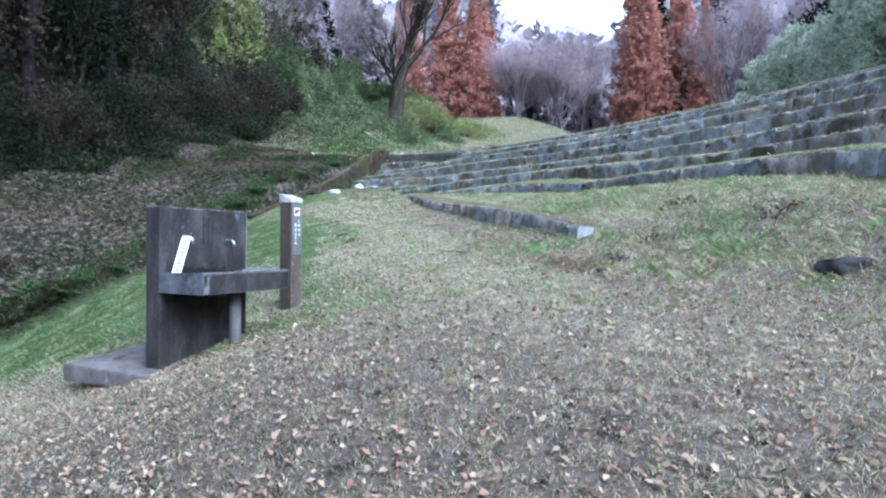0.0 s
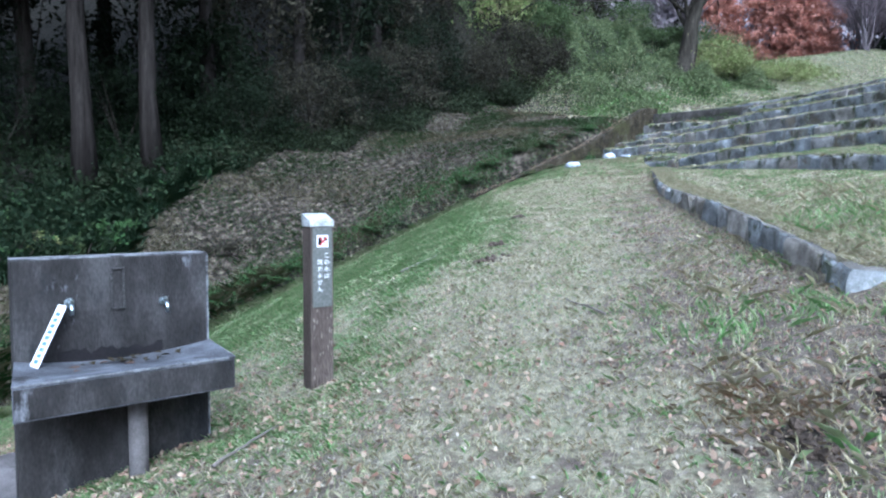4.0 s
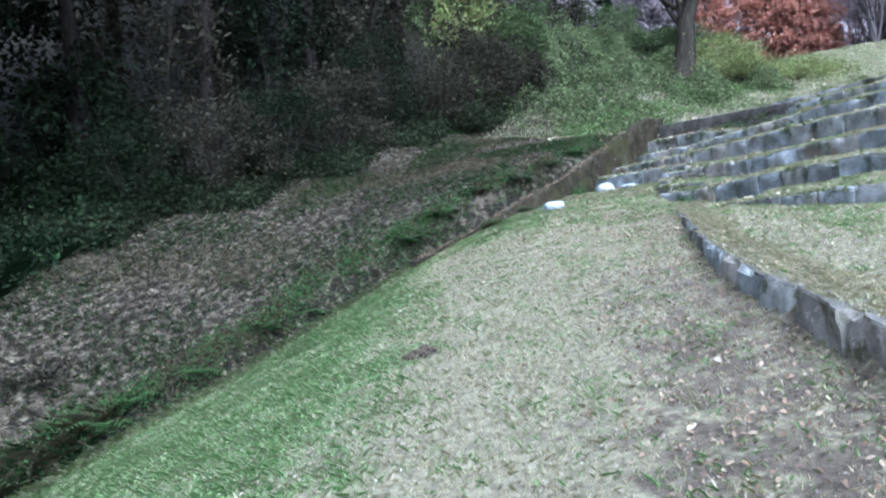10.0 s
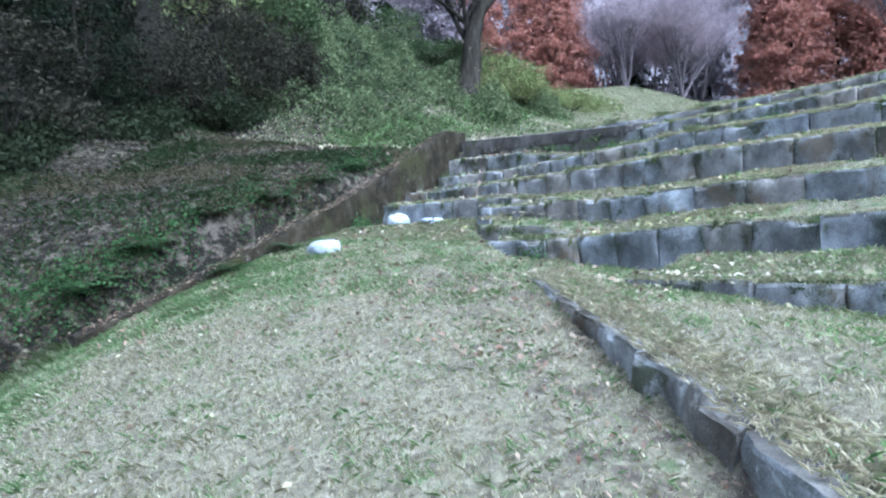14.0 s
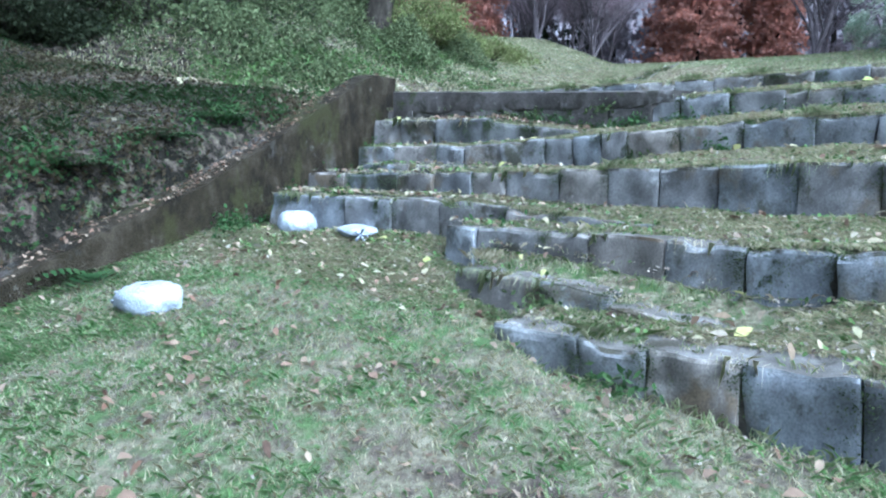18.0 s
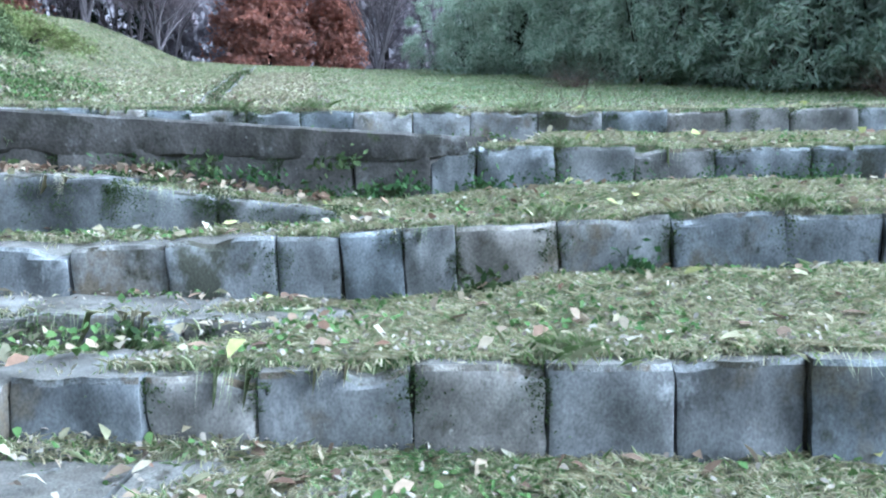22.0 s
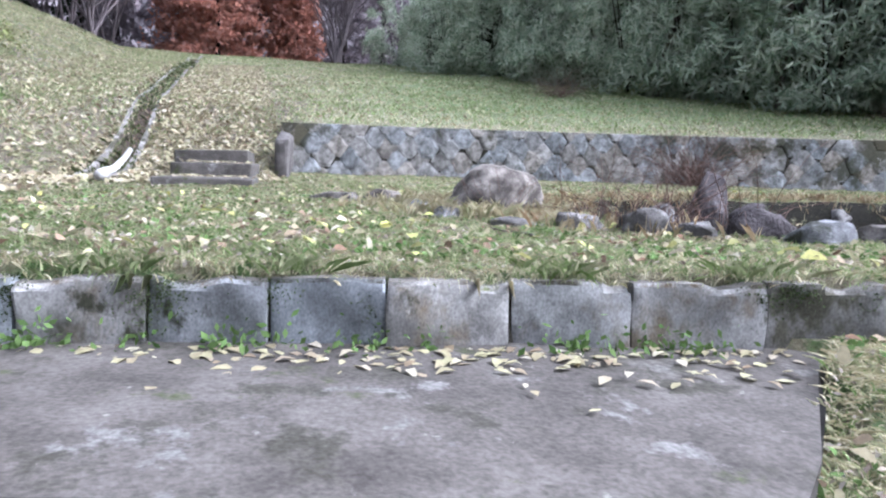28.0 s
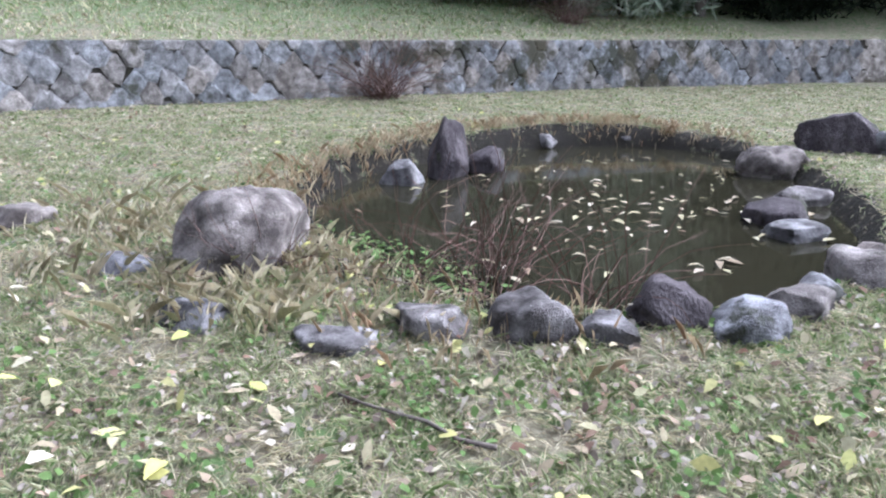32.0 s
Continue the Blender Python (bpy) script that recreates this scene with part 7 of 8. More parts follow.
def conifer(label, x, y, height, radius, n, mat, seed, trunk=M_CEDAR, bare=0.0, size=0.3, trunk_r=0.22, wide=0.18, group="conifers", droop=0.5):
    """A cone of drooping sprays round a straight trunk; bare: the part of the height without limbs."""
    rng = random.Random(seed)
    t = thing("tree", label, "tree", (x, y, gz(x, y) - 0.15), group=group)
    pts = [(0.12 * math.sin(k + seed), 0.12 * math.cos(1.3 * k + seed), height * k / 7) for k in range(8)]
    pts[0] = (0, 0, 0)
    part("trunk", tube(pts, [trunk_r * (1.35 if k == 0 else 1.0 - 0.11 * k) for k in range(8)], 12), trunk, t, smooth=True)
    if n:
        f = bare + (1 - bare) * rs.uniform(0, 1, n) ** 0.75
        k = rs.integers(0, 46, n)
        ang = k * 2.399 + rs.normal(0, 0.16, n)
        fz = bare + (1 - bare) * (k + 0.5) / 46
        fz = np.where(rs.uniform(0, 1, n) < 0.65, fz, f)
        reach = radius * (1.06 - fz) / (1.06 - bare) * np.sqrt(rs.uniform(0.05, 1.1, n)) * (0.8 + 0.3 * np.sin(3.1 * k))
        c = np.stack([reach * np.cos(ang), reach * np.sin(ang), height * fz - 0.22 * reach + rs.normal(0, 0.2, n)], -1)
        soup("crown", cards(c, size, wide, droop), mat, "", "", parent=t)
    return t


# the tall bare tree on its ivy mound
bare_tree("large bare deciduous tree leaning over an ivy mound", 30.1, 19.5, 13.0, 0.58, 24, 5, (0.2, -0.22, 1), 3500, M_BARK, M_LIME, 500, spread_=0.8, first=0.27)
for k, (x, y, w, h, n, m, lab) in enumerate((
        (31.9, 18.9, 3.4, 1.9, 6500, M_LIME, "mound of yellow-green ivy at the foot of the bare tree"),
        (33.2, 18.6, 2.6, 0.9, 4200, M_LIME, "yellow-green scrub on the bank"),
        (34.9, 18.6, 2.6, 0.5, 3000, M_LIME, "yellow-green scrub on the bank"),
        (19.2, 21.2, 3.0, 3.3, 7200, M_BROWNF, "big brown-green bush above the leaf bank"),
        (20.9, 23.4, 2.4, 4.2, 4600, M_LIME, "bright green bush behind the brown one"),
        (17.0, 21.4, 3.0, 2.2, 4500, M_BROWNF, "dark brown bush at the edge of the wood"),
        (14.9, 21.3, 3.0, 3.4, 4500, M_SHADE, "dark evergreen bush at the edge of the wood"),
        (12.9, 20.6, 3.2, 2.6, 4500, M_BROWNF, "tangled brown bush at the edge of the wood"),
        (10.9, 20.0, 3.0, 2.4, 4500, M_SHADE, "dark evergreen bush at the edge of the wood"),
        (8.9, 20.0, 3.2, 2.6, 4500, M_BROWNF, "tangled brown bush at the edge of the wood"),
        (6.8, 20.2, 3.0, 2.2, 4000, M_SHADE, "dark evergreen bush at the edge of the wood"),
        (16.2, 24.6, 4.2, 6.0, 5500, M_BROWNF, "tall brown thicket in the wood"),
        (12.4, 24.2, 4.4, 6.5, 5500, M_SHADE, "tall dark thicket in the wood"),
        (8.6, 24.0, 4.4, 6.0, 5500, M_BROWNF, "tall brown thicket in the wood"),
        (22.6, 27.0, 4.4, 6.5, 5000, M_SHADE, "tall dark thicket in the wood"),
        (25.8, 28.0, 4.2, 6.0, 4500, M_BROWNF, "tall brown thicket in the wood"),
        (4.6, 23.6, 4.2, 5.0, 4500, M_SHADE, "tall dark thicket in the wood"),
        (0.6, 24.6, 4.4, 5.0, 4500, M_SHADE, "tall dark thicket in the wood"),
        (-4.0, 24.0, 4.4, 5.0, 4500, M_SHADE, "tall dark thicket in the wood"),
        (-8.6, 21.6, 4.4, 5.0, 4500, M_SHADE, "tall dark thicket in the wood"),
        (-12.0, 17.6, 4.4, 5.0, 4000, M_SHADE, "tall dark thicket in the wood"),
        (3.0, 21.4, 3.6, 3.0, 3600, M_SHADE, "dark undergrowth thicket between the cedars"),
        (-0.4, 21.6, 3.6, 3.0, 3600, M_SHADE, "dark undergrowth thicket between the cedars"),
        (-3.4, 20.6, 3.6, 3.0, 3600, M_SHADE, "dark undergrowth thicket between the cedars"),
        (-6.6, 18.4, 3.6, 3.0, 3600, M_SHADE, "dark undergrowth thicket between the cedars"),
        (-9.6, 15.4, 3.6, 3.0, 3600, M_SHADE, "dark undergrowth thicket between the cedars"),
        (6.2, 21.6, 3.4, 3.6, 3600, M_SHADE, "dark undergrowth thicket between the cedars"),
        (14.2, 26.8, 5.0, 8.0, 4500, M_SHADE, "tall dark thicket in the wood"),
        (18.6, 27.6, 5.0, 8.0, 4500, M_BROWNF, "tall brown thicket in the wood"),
        (29.6, 27.4, 4.2, 3.6, 4200, M_BROWNF, "brown thicket above the ivy bank"),
        (32.0, 25.4, 4.2, 1.6, 4200, M_IVY, "ivy-covered scrub behind the bare tree"),
        (35.6, 22.6, 4.2, 2.2, 4200, M_IVY, "green scrub behind the bare tree"),
        (38.6, 23.6, 4.2, 2.2, 3500, M_IVY, "green scrub behind the bare tree"),
        (24.0, 24.2, 3.6, 1.0, 4200, M_IVY, "ivy-covered scrub on the bank"),
        (31.0, 21.8, 3.4, 0.9, 4200, M_IVY, "ivy-covered scrub beside the bare tree"),
        (21.3, 21.0, 2.2, 1.7, 4200, M_BROWNF, "brown-green bush above the leaf bank"),
        (22.6, 22.6, 2.8, 1.9, 4500, M_IVY, "ivy-covered bush above the leaf bank"),
        (18.0, 20.6, 2.0, 1.1, 3000, M_FRINGE, "low dark bush at the crest of the leaf bank"),
        (36.5, 17.6, 3.0, 0.35, 2400, M_LIME, "yellow-green scrub on the bank"))):
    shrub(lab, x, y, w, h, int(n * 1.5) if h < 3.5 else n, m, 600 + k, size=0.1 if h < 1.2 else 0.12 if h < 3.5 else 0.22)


# undergrowth below the cedars
def leaf_heap(xy, wide_, high, size):
    q = xy + rs.normal(0, wide_, xy.shape)
    z = ground_z(q[:, 0], q[:, 1]) + np.abs(rs.normal(0, high, len(q)))
    return cards(np.stack([q[:, 0], q[:, 1], z], -1), size, 0.5, 0.3)


def under(x, y):
    d = drain_d(x, y)
    return (y > wood_floor(x) + 0.25 * np.sin(2.9 * x)) & (d < 14) & (x < 8.5) & (x > -14)


def creeping(x, y):
    d = drain_d(x, y)
    return (d > 1.2) & (d < 6.5) & (x > 17.6 + 0.5 * d) & (x < 31) & clumpy(x, y, 1.4, -0.1)


p = np.repeat(spread(1500, (15, 31, 13, 20), creeping), 10, 0)
soup("creeping_ivy", leaf_heap(p, 0.13, 0.09, 0.085), M_BANKIVY, "low ivy creeping over the bank behind the side wall", "ivy")
p = np.repeat(spread(260, (15, 31, 13, 20), creeping), 12, 0)
soup("bank_ferns", leaf_heap(p, 0.13, 0.14, 0.12), M_WEED, "bright green ferns on the bank", "ferns")
f = rs.uniform(0, 1, 900) ** 0.8
q = np.stack([np.interp(f, np.linspace(0, 1, len(WALL_PTS)), [w[0] for w in WALL_PTS[::-1]]), np.interp(f, np.linspace(0, 1, len(WALL_PTS)), [w[1] for w in WALL_PTS[::-1]]) + rs.uniform(-0.13, 0.15, 900)], -1)
wall_x, wall_z = [w[0] for w in WALL_PTS[::-1]], [w[2] for w in WALL_PTS[::-1]]
q = q[q[:, 0] < 16.2 - 2.2 * rs.uniform(0, 1, len(q)) ** 2]
leaves = flat_leaves(q, 0.045, 0.35, wide=0.55, lift=0.008, z=0.0)
leaves[:, :, 2] += np.interp(q[:, 0], wall_x, wall_z)[:, None]
soup("wall_leaves", leaves, M_LEAF, "brown leaves lying on top of the side wall", "leaves")
p = np.repeat(np.stack([rs.uniform(13.4, 16.4, 18), rs.normal(11.47, 0.07, 18)], -1), 60, 0)
soup("wall_foot_weeds", leaf_heap(p, 0.07, 0.08, 0.045), M_FERN, "green weeds at the foot of the side wall", "weeds")

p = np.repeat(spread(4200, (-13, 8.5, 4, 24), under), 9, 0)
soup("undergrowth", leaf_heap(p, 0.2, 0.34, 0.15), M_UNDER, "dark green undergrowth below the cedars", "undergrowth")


for k in range(34):
    x = -11.0 + 0.46 * k
    y = float(wood_floor(x)) + 0.35 + 0.45 * abs(math.sin(7 * k))
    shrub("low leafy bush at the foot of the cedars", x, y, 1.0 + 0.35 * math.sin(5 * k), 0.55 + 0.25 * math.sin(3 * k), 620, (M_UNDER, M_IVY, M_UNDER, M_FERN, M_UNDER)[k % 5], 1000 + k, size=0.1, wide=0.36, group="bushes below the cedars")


def leafy_floor(x, y):
    k = y - wood_floor(x)
    return (k > 0.1) & (k < 5.5) & (x < 6) & (rs.uniform(0, 1, np.shape(x)) < np.clip(1.1 - 0.17 * k, 0, 1)) & clumpy(x, y, 2.1, -0.7)


soup("bamboo_grass", blades(tufted(2300, 10, 0.12, (-13, 6, 9, 23), leafy_floor), 0.42, 0.75, 0.014), M_SASA, "clumps of green bamboo grass below the cedars", "undergrowth")
p = np.repeat(spread(130, (-13, 6, 9, 23), leafy_floor), 20, 0)
soup("broad_leaved_plants", leaf_heap(p, 0.12, 0.26, 0.11), M_FERN, "broad-leaved green plants among the bamboo grass", "undergrowth")


def ditch_lip(x, y):
    d = drain_d(x, y)
    return (d > 0.12 + 0.1 * np.sin(3 * x)) & (d < 0.75) & (x < 5)


soup("lip_grass", blades(tufted(420, 16, 0.07, (-7, 5, 4, 13.2), lambda x, y: ditch_lip(x, y) & clumpy(x, y, 2.0, -0.3)), 0.24, 1.2, 0.003), M_BANKTURF, "brown dead grass hanging over the lip of the ditch", "grass")
soup("lip_weeds", blades(tufted(260, 14, 0.07, (-5, 5, 5, 13.2), lambda x, y: ditch_lip(x, y) & clumpy(x + 2, y, 2.3, 0.2)), 0.2, 1.0, 0.006), M_FERN, "green weeds on the lip of the ditch", "weeds")


def flat_bank(x, y):
    return (drain_d(x, y) > 0.6) & (y < wood_floor(x) + 0.3) & (x < 3.5)


soup("bank_turf", blades(tufted(15000, 5, 0.07, (-10, 3.5, 3, 17), flat_bank), 0.04, 0.9, 0.0028, lie=0.4), M_BANKTURF, "short dull turf between the ditch and the wood", "grass")
soup("ditch_lawn_edge", blades(tufted(2600, 7, 0.06, (-4, 10, 5, 12.8), lambda x, y: (drain_d(x, y) < -0.42) & (drain_d(x, y) > -0.75)), 0.11, 1.0, 0.003), M_GRASS, "longer grass along the edge of the ditch", "grass")
shrub("low dark bush on the leaf bank", 4.05, 14.8, 1.5, 0.42, 900, M_BROWNF, 1101, size=0.1, wide=0.3)
shrub("low green bush beside the ditch", 2.9, 13.3, 0.7, 0.36, 420, M_IVY, 1102, size=0.09, wide=0.35)
shrub("yellow-green seedling bush below the cedars", 0.2, 15.0, 0.7, 0.9, 260, M_LIME, 1103, size=0.1, wide=0.45)


th = rs.uniform(-13.2, -5.8, 30)
p = np.repeat(np.stack([CX + 28.9 * np.cos(np.radians(th)), CY + 28.9 * np.sin(np.radians(th))], -1), 26, 0)
p = p + rs.normal(0, 0.05, p.shape)
c = np.concatenate([p, (4.43 + np.abs(rs.normal(0, 0.045, len(p))))[:, None]], 1)
soup("slab_weeds", cards(c, 0.035, 0.5, 0.2), M_WEED, "weeds along the back of the concrete slab", "weeds")


def ivy_bank(x, y):
    d = drain_d(x, y)
    return (d > 4.2 + 0.9 * np.sin(1.3 * x)) & (d < 15) & clumpy(x, y, 1.1, -1.0)


def bushy(leaves):
    x, y = leaves[:, :1, 0], leaves[:, :1, 1]
    return np.sin(1.5 * x + 1.4 * np.sin(1.3 * y)) * np.sin(1.7 * y + 1.1 * np.sin(1.2 * x)) + 0.4 * np.sin(4.1 * x + 1.0) * np.sin(3.7 * y)


# low ivy in a darker green paints the shaded gaps between the humps
leaves = leaf_heap(np.repeat(spread(4500, (19.5, 34, 16.0, 28), ivy_bank), 9, 0), 0.16, 0.1, 0.11)
soup("ivy_shade", leaves, M_IVY, "ivy creeping between the bushes, darkened for their shade", "ivy")
leaves = leaf_heap(np.repeat(spread(9500, (19.5, 34, 16.0, 28), ivy_bank), 9, 0), 0.12, 0.12, 0.105)
hump = bushy(leaves)
leaves[:, :, 2] += 0.95 * np.maximum(hump, 0)  # bushes under the ivy
leaves = leaves[hump[:, 0] > -0.05]
soup("ivy_cover", leaves, M_BANKIVY, "ivy covering the bank below the bare tree", "ivy")


p = np.repeat(np.stack([rs.uniform(33.5, 43.5, 900), np.zeros(900)], -1), 12, 0)
p[:, 1] = 20.6 - 0.17 * (p[:, 0] - 33.5) + np.repeat(rs.normal(0, 0.9, 900), 12)
soup("yellow_scrub", leaf_heap(p, 0.2, 0.3, 0.13), M_LIME, "low yellow-green scrub running down beside the bare tree", "shrub")


def ditch_side(x, y):
    d = drain_d(x, y)
    return (d > 0.05) & (d < 0.8) & clumpy(x, y, 2.2, -0.5)


p = np.repeat(spread(220, (-3, 18, 6, 15), ditch_side), 70, 0)
soup("ditch_roots", leaf_heap(p, 0.16, 0.1, 0.06), M_LITTER, "dry roots and dead fronds hanging from the cut bank", "undergrowth")
p = np.repeat(spread(250, (-3, 18, 6, 15), ditch_side), 75, 0)
soup("ditch_plants", leaf_heap(p, 0.13, 0.13, 0.06), M_FERN, "green plants hanging over the ditch", "undergrowth")

def bank_open(x, y):
    d = drain_d(x, y)
    r, th = polar(x, y)
    return (d > 0.9) & (d < 7.5) & (r < 30) & clumpy(x, y, 1.7, 0.2)


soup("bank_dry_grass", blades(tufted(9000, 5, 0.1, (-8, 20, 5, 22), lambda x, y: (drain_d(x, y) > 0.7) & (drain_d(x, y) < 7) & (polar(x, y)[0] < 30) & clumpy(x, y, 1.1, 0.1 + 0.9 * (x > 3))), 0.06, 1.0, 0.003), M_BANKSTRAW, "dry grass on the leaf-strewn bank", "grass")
soup("bank_weeds", blades(tufted(9000, 5, 0.08, (-6, 20, 6, 22), bank_open), 0.08, 0.9, 0.004), M_FERN, "thin weeds growing through the leaf litter", "weeds")


def wood_edge(x):
    return np.interp(x, (-10, -4, 0, 3.7, 9.3, 12.8, 16.0, 19.5), (12.5, 15.6, 18.0, 18.8, 18.4, 18.9, 19.5, 20.2))


q = rs.uniform(1.5, 20.5, 2600)
p = np.repeat(np.stack([q, wood_edge(q) + 0.2 + 0.5 * np.sin(1.9 * q) + np.abs(rs.normal(0, 0.7, len(q)))], -1), 10, 0)
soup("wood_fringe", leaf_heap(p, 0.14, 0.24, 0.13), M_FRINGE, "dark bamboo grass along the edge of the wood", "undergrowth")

# cedars of the wood
CEDARS = [(1.6, 19.2, 0.30), (3.4, 19.1, 0.27), (-1.65, 19.7, 0.30), (-4.7, 18.1, 0.30), (-7.7, 15.6, 0.27), (0.4, 22.5, 0.26), (6.0, 22.4, 0.26), (-2.8, 22.4, 0.26), (-6.4, 20.4, 0.27), (9.8, 23.0, 0.24), (13.8, 24.0, 0.24),
          (-10.4, 18.0, 0.27), (18.4, 25.2, 0.24), (3.2, 25.0, 0.26), (-9.5, 12.5, 0.27), (11.4, 26.5, 0.26), (7.6, 26.0, 0.26), (-13.0, 13.5, 0.27)]
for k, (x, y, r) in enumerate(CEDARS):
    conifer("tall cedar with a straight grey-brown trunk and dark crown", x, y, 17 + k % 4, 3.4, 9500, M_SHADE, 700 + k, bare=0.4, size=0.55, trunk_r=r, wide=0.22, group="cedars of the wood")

# hanging bough at the wood's edge, and the pale bush by the cedars
bare_tree("leaning bare tree over the edge of the wood", 18.8, 23.2, 8.5, 0.2, 33, 3, (0.5, -0.25, 1), 900, M_BARK, M_LIME, 260, group="bare trees")


def arching_shrub(x, y, seed):
    rng = random.Random(seed)
    t = thing("shrub", "arching grey twiggy shrub with its last yellow leaves", "shrub", (x, y, gz(x, y) - 0.1), group="shrubs of the wood")
    ends = []
    for k in range(60):
        a = rng.uniform(0, math.tau)
        reach, top = rng.uniform(0.6, 1.9), rng.uniform(3.1, 4.4)
        pts = []
        for i in range(8):
            f = i / 7
            pts.append((reach * f ** 2.4 * math.cos(a) + rng.gauss(0, 0.05), reach * f ** 2.4 * math.sin(a) + rng.gauss(0, 0.05), top * math.sin(min(f * 1.15, 1.0) * 1.57) - 0.5 * max(f - 0.7, 0) * reach + rng.gauss(0, 0.03)))
        twigs = [(pts, [0.02 - 0.0022 * i for i in range(8)])]
        for _ in range(9):
            i = rng.randrange(4, 8)
            o = Vector(pts[i])
            b = rng.uniform(0, math.tau)
            e = o + Vector((math.cos(b), math.sin(b), rng.uniform(-0.5, 0.6))) * rng.uniform(0.25, 0.6)
            twigs.append(([o, (o + e) / 2 + Vector((rng.gauss(0, 0.03), rng.gauss(0, 0.03), 0.03)), e], [0.008, 0.006, 0.003]))
            ends.append(tuple(e))
        part("branch", join_tubes(twigs, 5), M_TWIG, t)
    e = np.array(ends)
    c = e[rs.integers(0, len(e), 110)]
    c = np.repeat(c, 7, 0) + rs.normal(0, 0.09, (770, 3))
    soup("leaves", cards(c, 0.09, 0.5), M_LIME, "last yellow leaves", "", parent=t)


arching_shrub(-4.55, 6.6, 34)


def slope_tufts(x, y):
    r, th = polar(x, y)
    return (r > 18.8) & (r < 23.0) & (th < -36) & (th > -58) & clumpy(x, y, 2.6, 1.3)


soup("bank_tufts", blades(tufted(170, 12, 0.09, (1, 9, -7, 2), slope_tufts), 0.1, 0.8, 0.003), M_LUSH, "green tufts on the bank before the lowest row", "grass")
soup("bank_straw", blades(tufted(700, 7, 0.08, (1, 9, -7, 2), lambda x, y: (polar(x, y)[0] > 19.0) & (polar(x, y)[0] < 23.05) & (polar(x, y)[1] < -34)), 0.09, 1.1, 0.0022), M_STRAW, "dry stalks on the bank before the lowest row", "grass")
shrub("small shrub with red leaves under the cedars", -3.3, 17.3, 1.1, 1.3, 150, leafy("red_leaf", [(0.24, 0.075, 0.06), (0.3, 0.12, 0.09), (0.16, 0.05, 0.04)]), 650, size=0.13, wide=0.5)

# far trees along the crest
FAR = [("rust", 69, 11.5, 19, 4.2), ("rust", 73, 13.6, 20, 4.0), ("rust", 63, 29.5, 15, 3.6), ("rust", 63, 32.5, 18, 4.2), ("rust", 71, 5.5, 14, 2.6), ("rust", 60, 36.5, 17, 4.0), ("rust", 74, 8.5, 20, 4.0),
       ("rust", 75, 12.5, 21, 4.2), ("rust", 68, 31, 20, 4.5)]
for k, (_, x, y, h, r) in enumerate(FAR):
    conifer("tall rust-red autumn conifer on the crest", x, y, h, r, 24000, M_RUST, 800 + k, bare=0.02, size=0.42, trunk_r=0.13, wide=0.4, group="rust-red conifers", droop=0.2)
for k, (x, y, h, r) in enumerate(((36.5, 30.5, 11, 3.0), (33.5, 29.0, 8, 2.6), (40, 34, 11, 3.6), (44, 38, 13, 4), (78, 20, 12.5, 4), (76, 1, 15, 4), (80, 12, 22, 4), (50, 42, 16, 4), (56, 42, 18, 4.5), (78, 28, 11.5, 3.6), (70, 38, 22, 5), (36, 33, 12, 3.5), (84, 6, 22, 5), (84, -4, 22, 5), (86, 16, 13, 4), (84, 24, 14, 5),
                                 (34, 30, 10, 3.2), (31, 28, 12, 3.5), (62, 44, 20, 5), (44, 30, 10, 3.4), (48, 34, 13, 4), (66, -8, 16, 4.5), (74, -10, 18, 5), (78, 34, 22, 5))):
    # two in three take the foliage colour paled by haze
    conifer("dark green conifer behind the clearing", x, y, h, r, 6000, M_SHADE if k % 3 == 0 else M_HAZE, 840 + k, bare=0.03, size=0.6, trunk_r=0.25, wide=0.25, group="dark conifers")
for k, (x, y, h, tw, d, f) in enumerate(((60.8, 18.3, 7.5, 16000, 4, 5), (64.0, 3.2, 10.5, 3500, 4, 6), (66, 21, 11, 7000, 4, 3), (70, 19, 11.8, 9000, 4, 3), (73, 2, 13, 7000, 4, 3), (46, 36, 13, 6000, 4, 3), (52, 37, 14, 6000, 4, 3),
                                       (72, -3, 13, 6000, 4, 3), (58, 22, 6.4, 5000, 4, 4), (66, 25.5, 9.5, 12000, 4, 4), (70, 28, 10.5, 12000, 4, 4), (72, 23.5, 10.5, 12000, 4, 4))):
    bare_tree("round bare tree of lilac-grey twigs on the crest", x, y, h, 0.13, 860 + k, d, (0, 0, 1), tw, M_LILACBARK, forks=f, twig_size=0.55, spread_=0.7, group="bare trees on the crest")


# bamboo hedge and the trees in it
def hedge_line(s):
    pts = [(58.0, 1.0), (50.0, -1.2), (43.5, -3.6), (36.0, -4.6), (31.0, -5.6), (27.0, -8.0), (23.5, -12.0), (20.0, -17.0), (15.0, -23.0)]
    k = s * (len(pts) - 1)
    i = min(int(k), len(pts) - 2)
    f = k - i
    return pts[i][0] + f * (pts[i + 1][0] - pts[i][0]), pts[i][1] + f * (pts[i + 1][1] - pts[i][1])


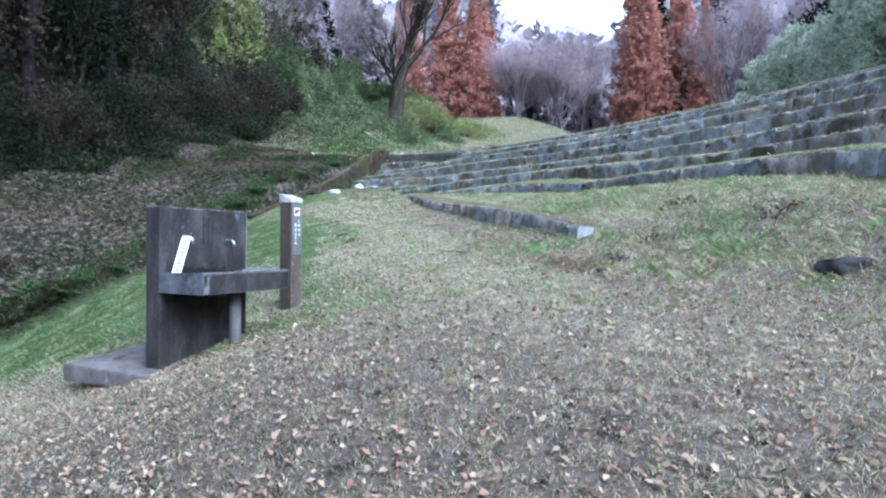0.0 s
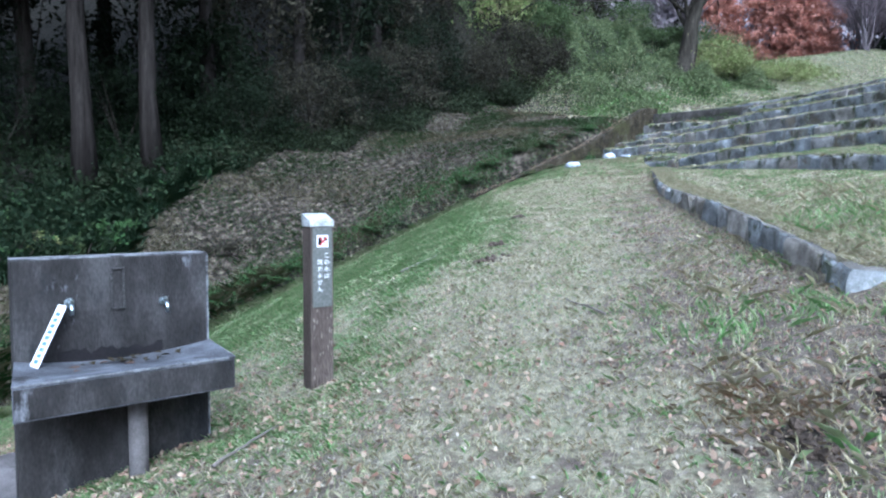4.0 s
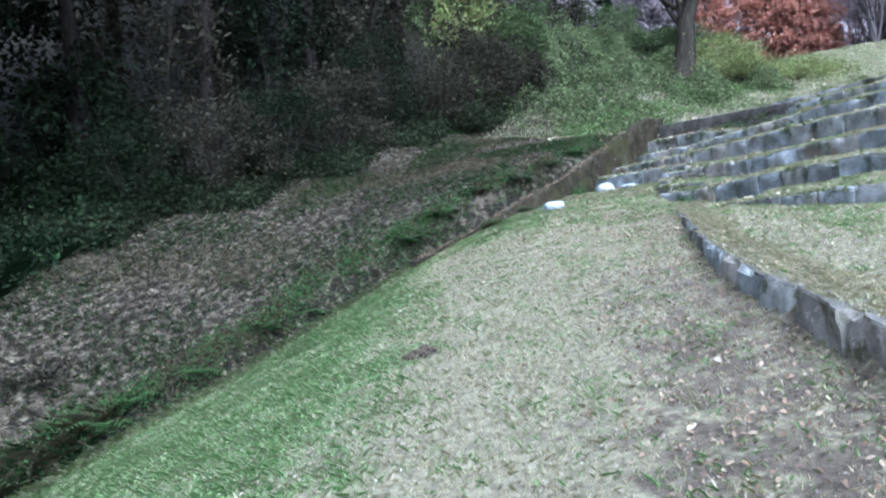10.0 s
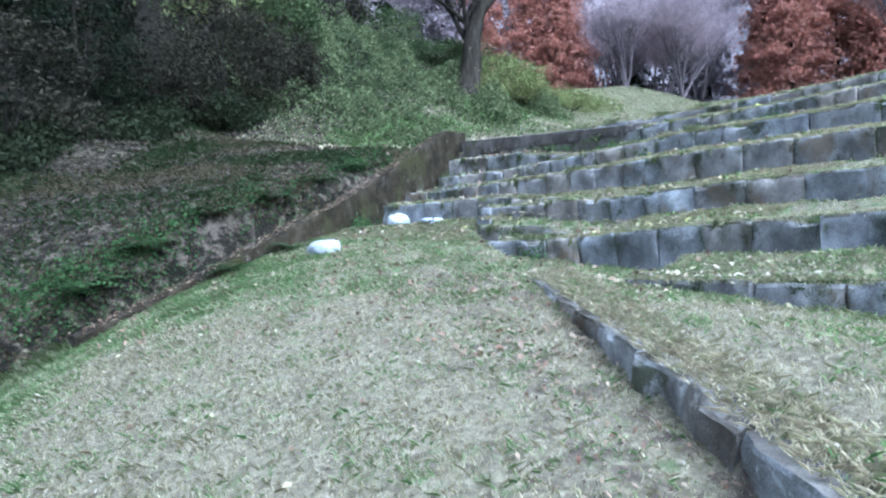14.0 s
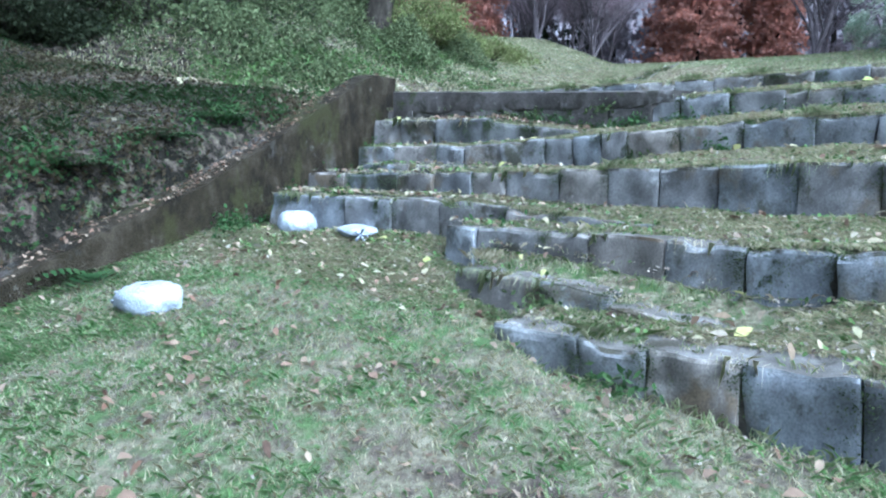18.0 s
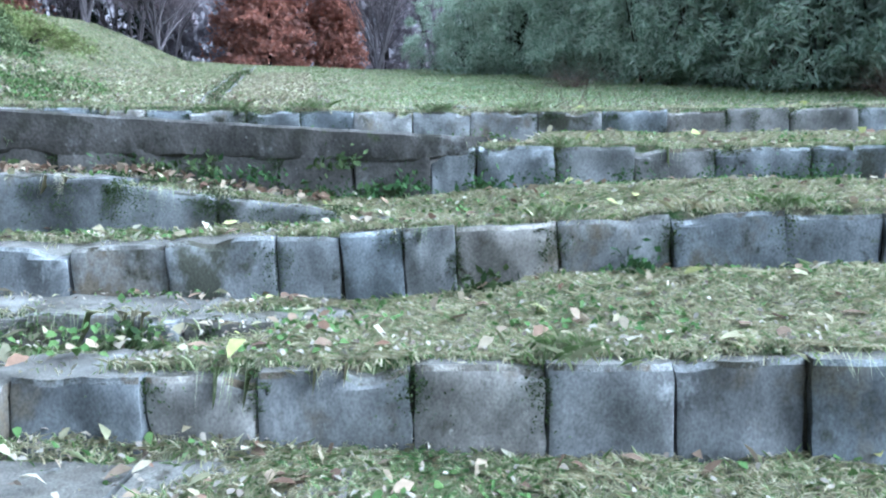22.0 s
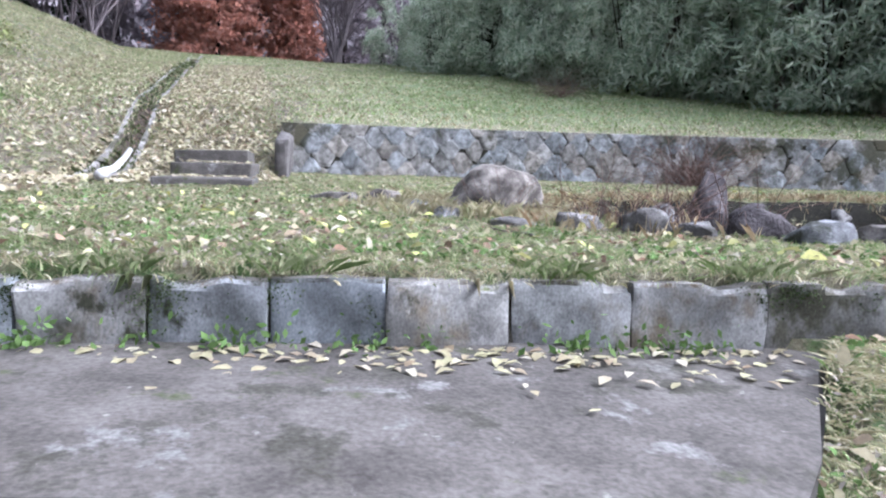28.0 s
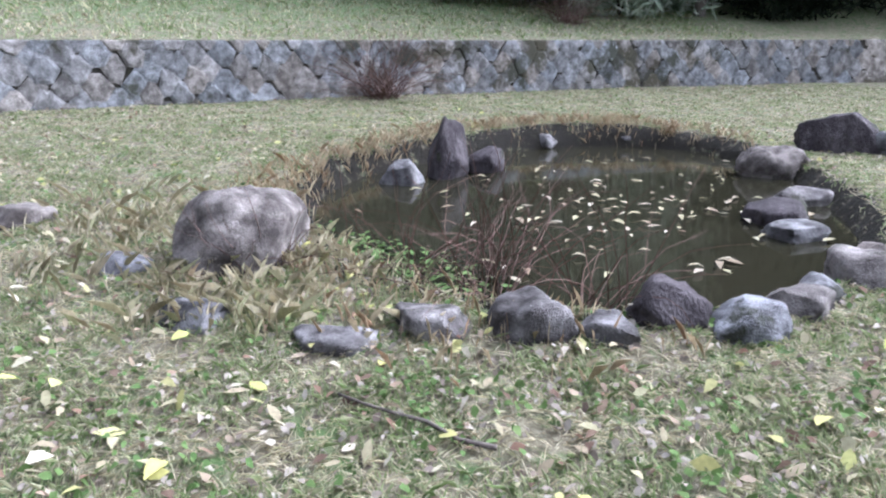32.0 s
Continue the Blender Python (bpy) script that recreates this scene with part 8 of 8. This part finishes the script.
for k in range(26):
    s = k / 25
    x, y = hedge_line(s)
    h = 4.2 + 3.0 * min(1, 0.25 + 2.2 * s) + 0.8 * math.sin(5 * k)
    n = 7500 if 0.12 < s < 0.75 else 4200
    leafy_mat = M_BAMBOO if s < 0.7 else M_SHADE
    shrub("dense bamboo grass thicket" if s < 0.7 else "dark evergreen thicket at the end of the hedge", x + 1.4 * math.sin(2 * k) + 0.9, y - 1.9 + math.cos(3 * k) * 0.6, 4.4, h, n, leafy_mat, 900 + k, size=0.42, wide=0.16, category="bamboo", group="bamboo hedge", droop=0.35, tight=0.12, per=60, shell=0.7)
    x2, y2 = x + 3.0, y - 5.0
    shrub("tall dark thicket behind the bamboo", x2, y2, 5.0, h + 3.5, 2600, M_SHADE, 940 + k, size=0.45, wide=0.3, category="thicket", group="thicket behind the hedge")
for k, s in enumerate((0.35, 0.47, 0.58, 0.68)):
    x, y = hedge_line(s)
    bare_tree("bare tree standing in the bamboo", x + 0.5, y - 1.6, 10, 0.14, 980 + k, 3, (0, 0, 1), 900, M_TWIG, group="bare trees in the hedge")


# wooded ridge closing the valley
def build_ridge():
    n, m = 120, 6
    verts, faces = [], []
    for i in range(n + 1):
        a = radians(-95 + 215 * i / n)
        wob = 2.2 * math.sin(9 * a) + 1.4 * math.sin(23 * a + 1) + 0.8 * math.sin(47 * a)
        for j in range(m + 1):
            f = j / m
            r = 108 + 26 * f
            low = 15.0 * math.exp(-((math.degrees(a) - 8.5) / 9) ** 2)
            z = -3 + (57 - low) * f ** 0.75 + wob * f
            verts.append((CX + r * math.cos(a), CY + r * math.sin(a), z))
    for i in range(n):
        for j in range(m):
            k = i * (m + 1) + j
            faces.append((k, k + m + 1, k + m + 2, k + 1))
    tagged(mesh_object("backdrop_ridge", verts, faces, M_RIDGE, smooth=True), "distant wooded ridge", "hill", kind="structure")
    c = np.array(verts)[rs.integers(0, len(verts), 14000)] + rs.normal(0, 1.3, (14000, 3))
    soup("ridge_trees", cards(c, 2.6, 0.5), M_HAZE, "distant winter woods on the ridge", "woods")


# ridge colours lightened to stand for the haze before it
M_RIDGE = material("hazed_distant_woods", [(0.15, 0.138, 0.148), (0.2, 0.178, 0.188), (0.25, 0.215, 0.225)], 1.0, 0.0, 0.2, fine=1.5)
build_ridge()
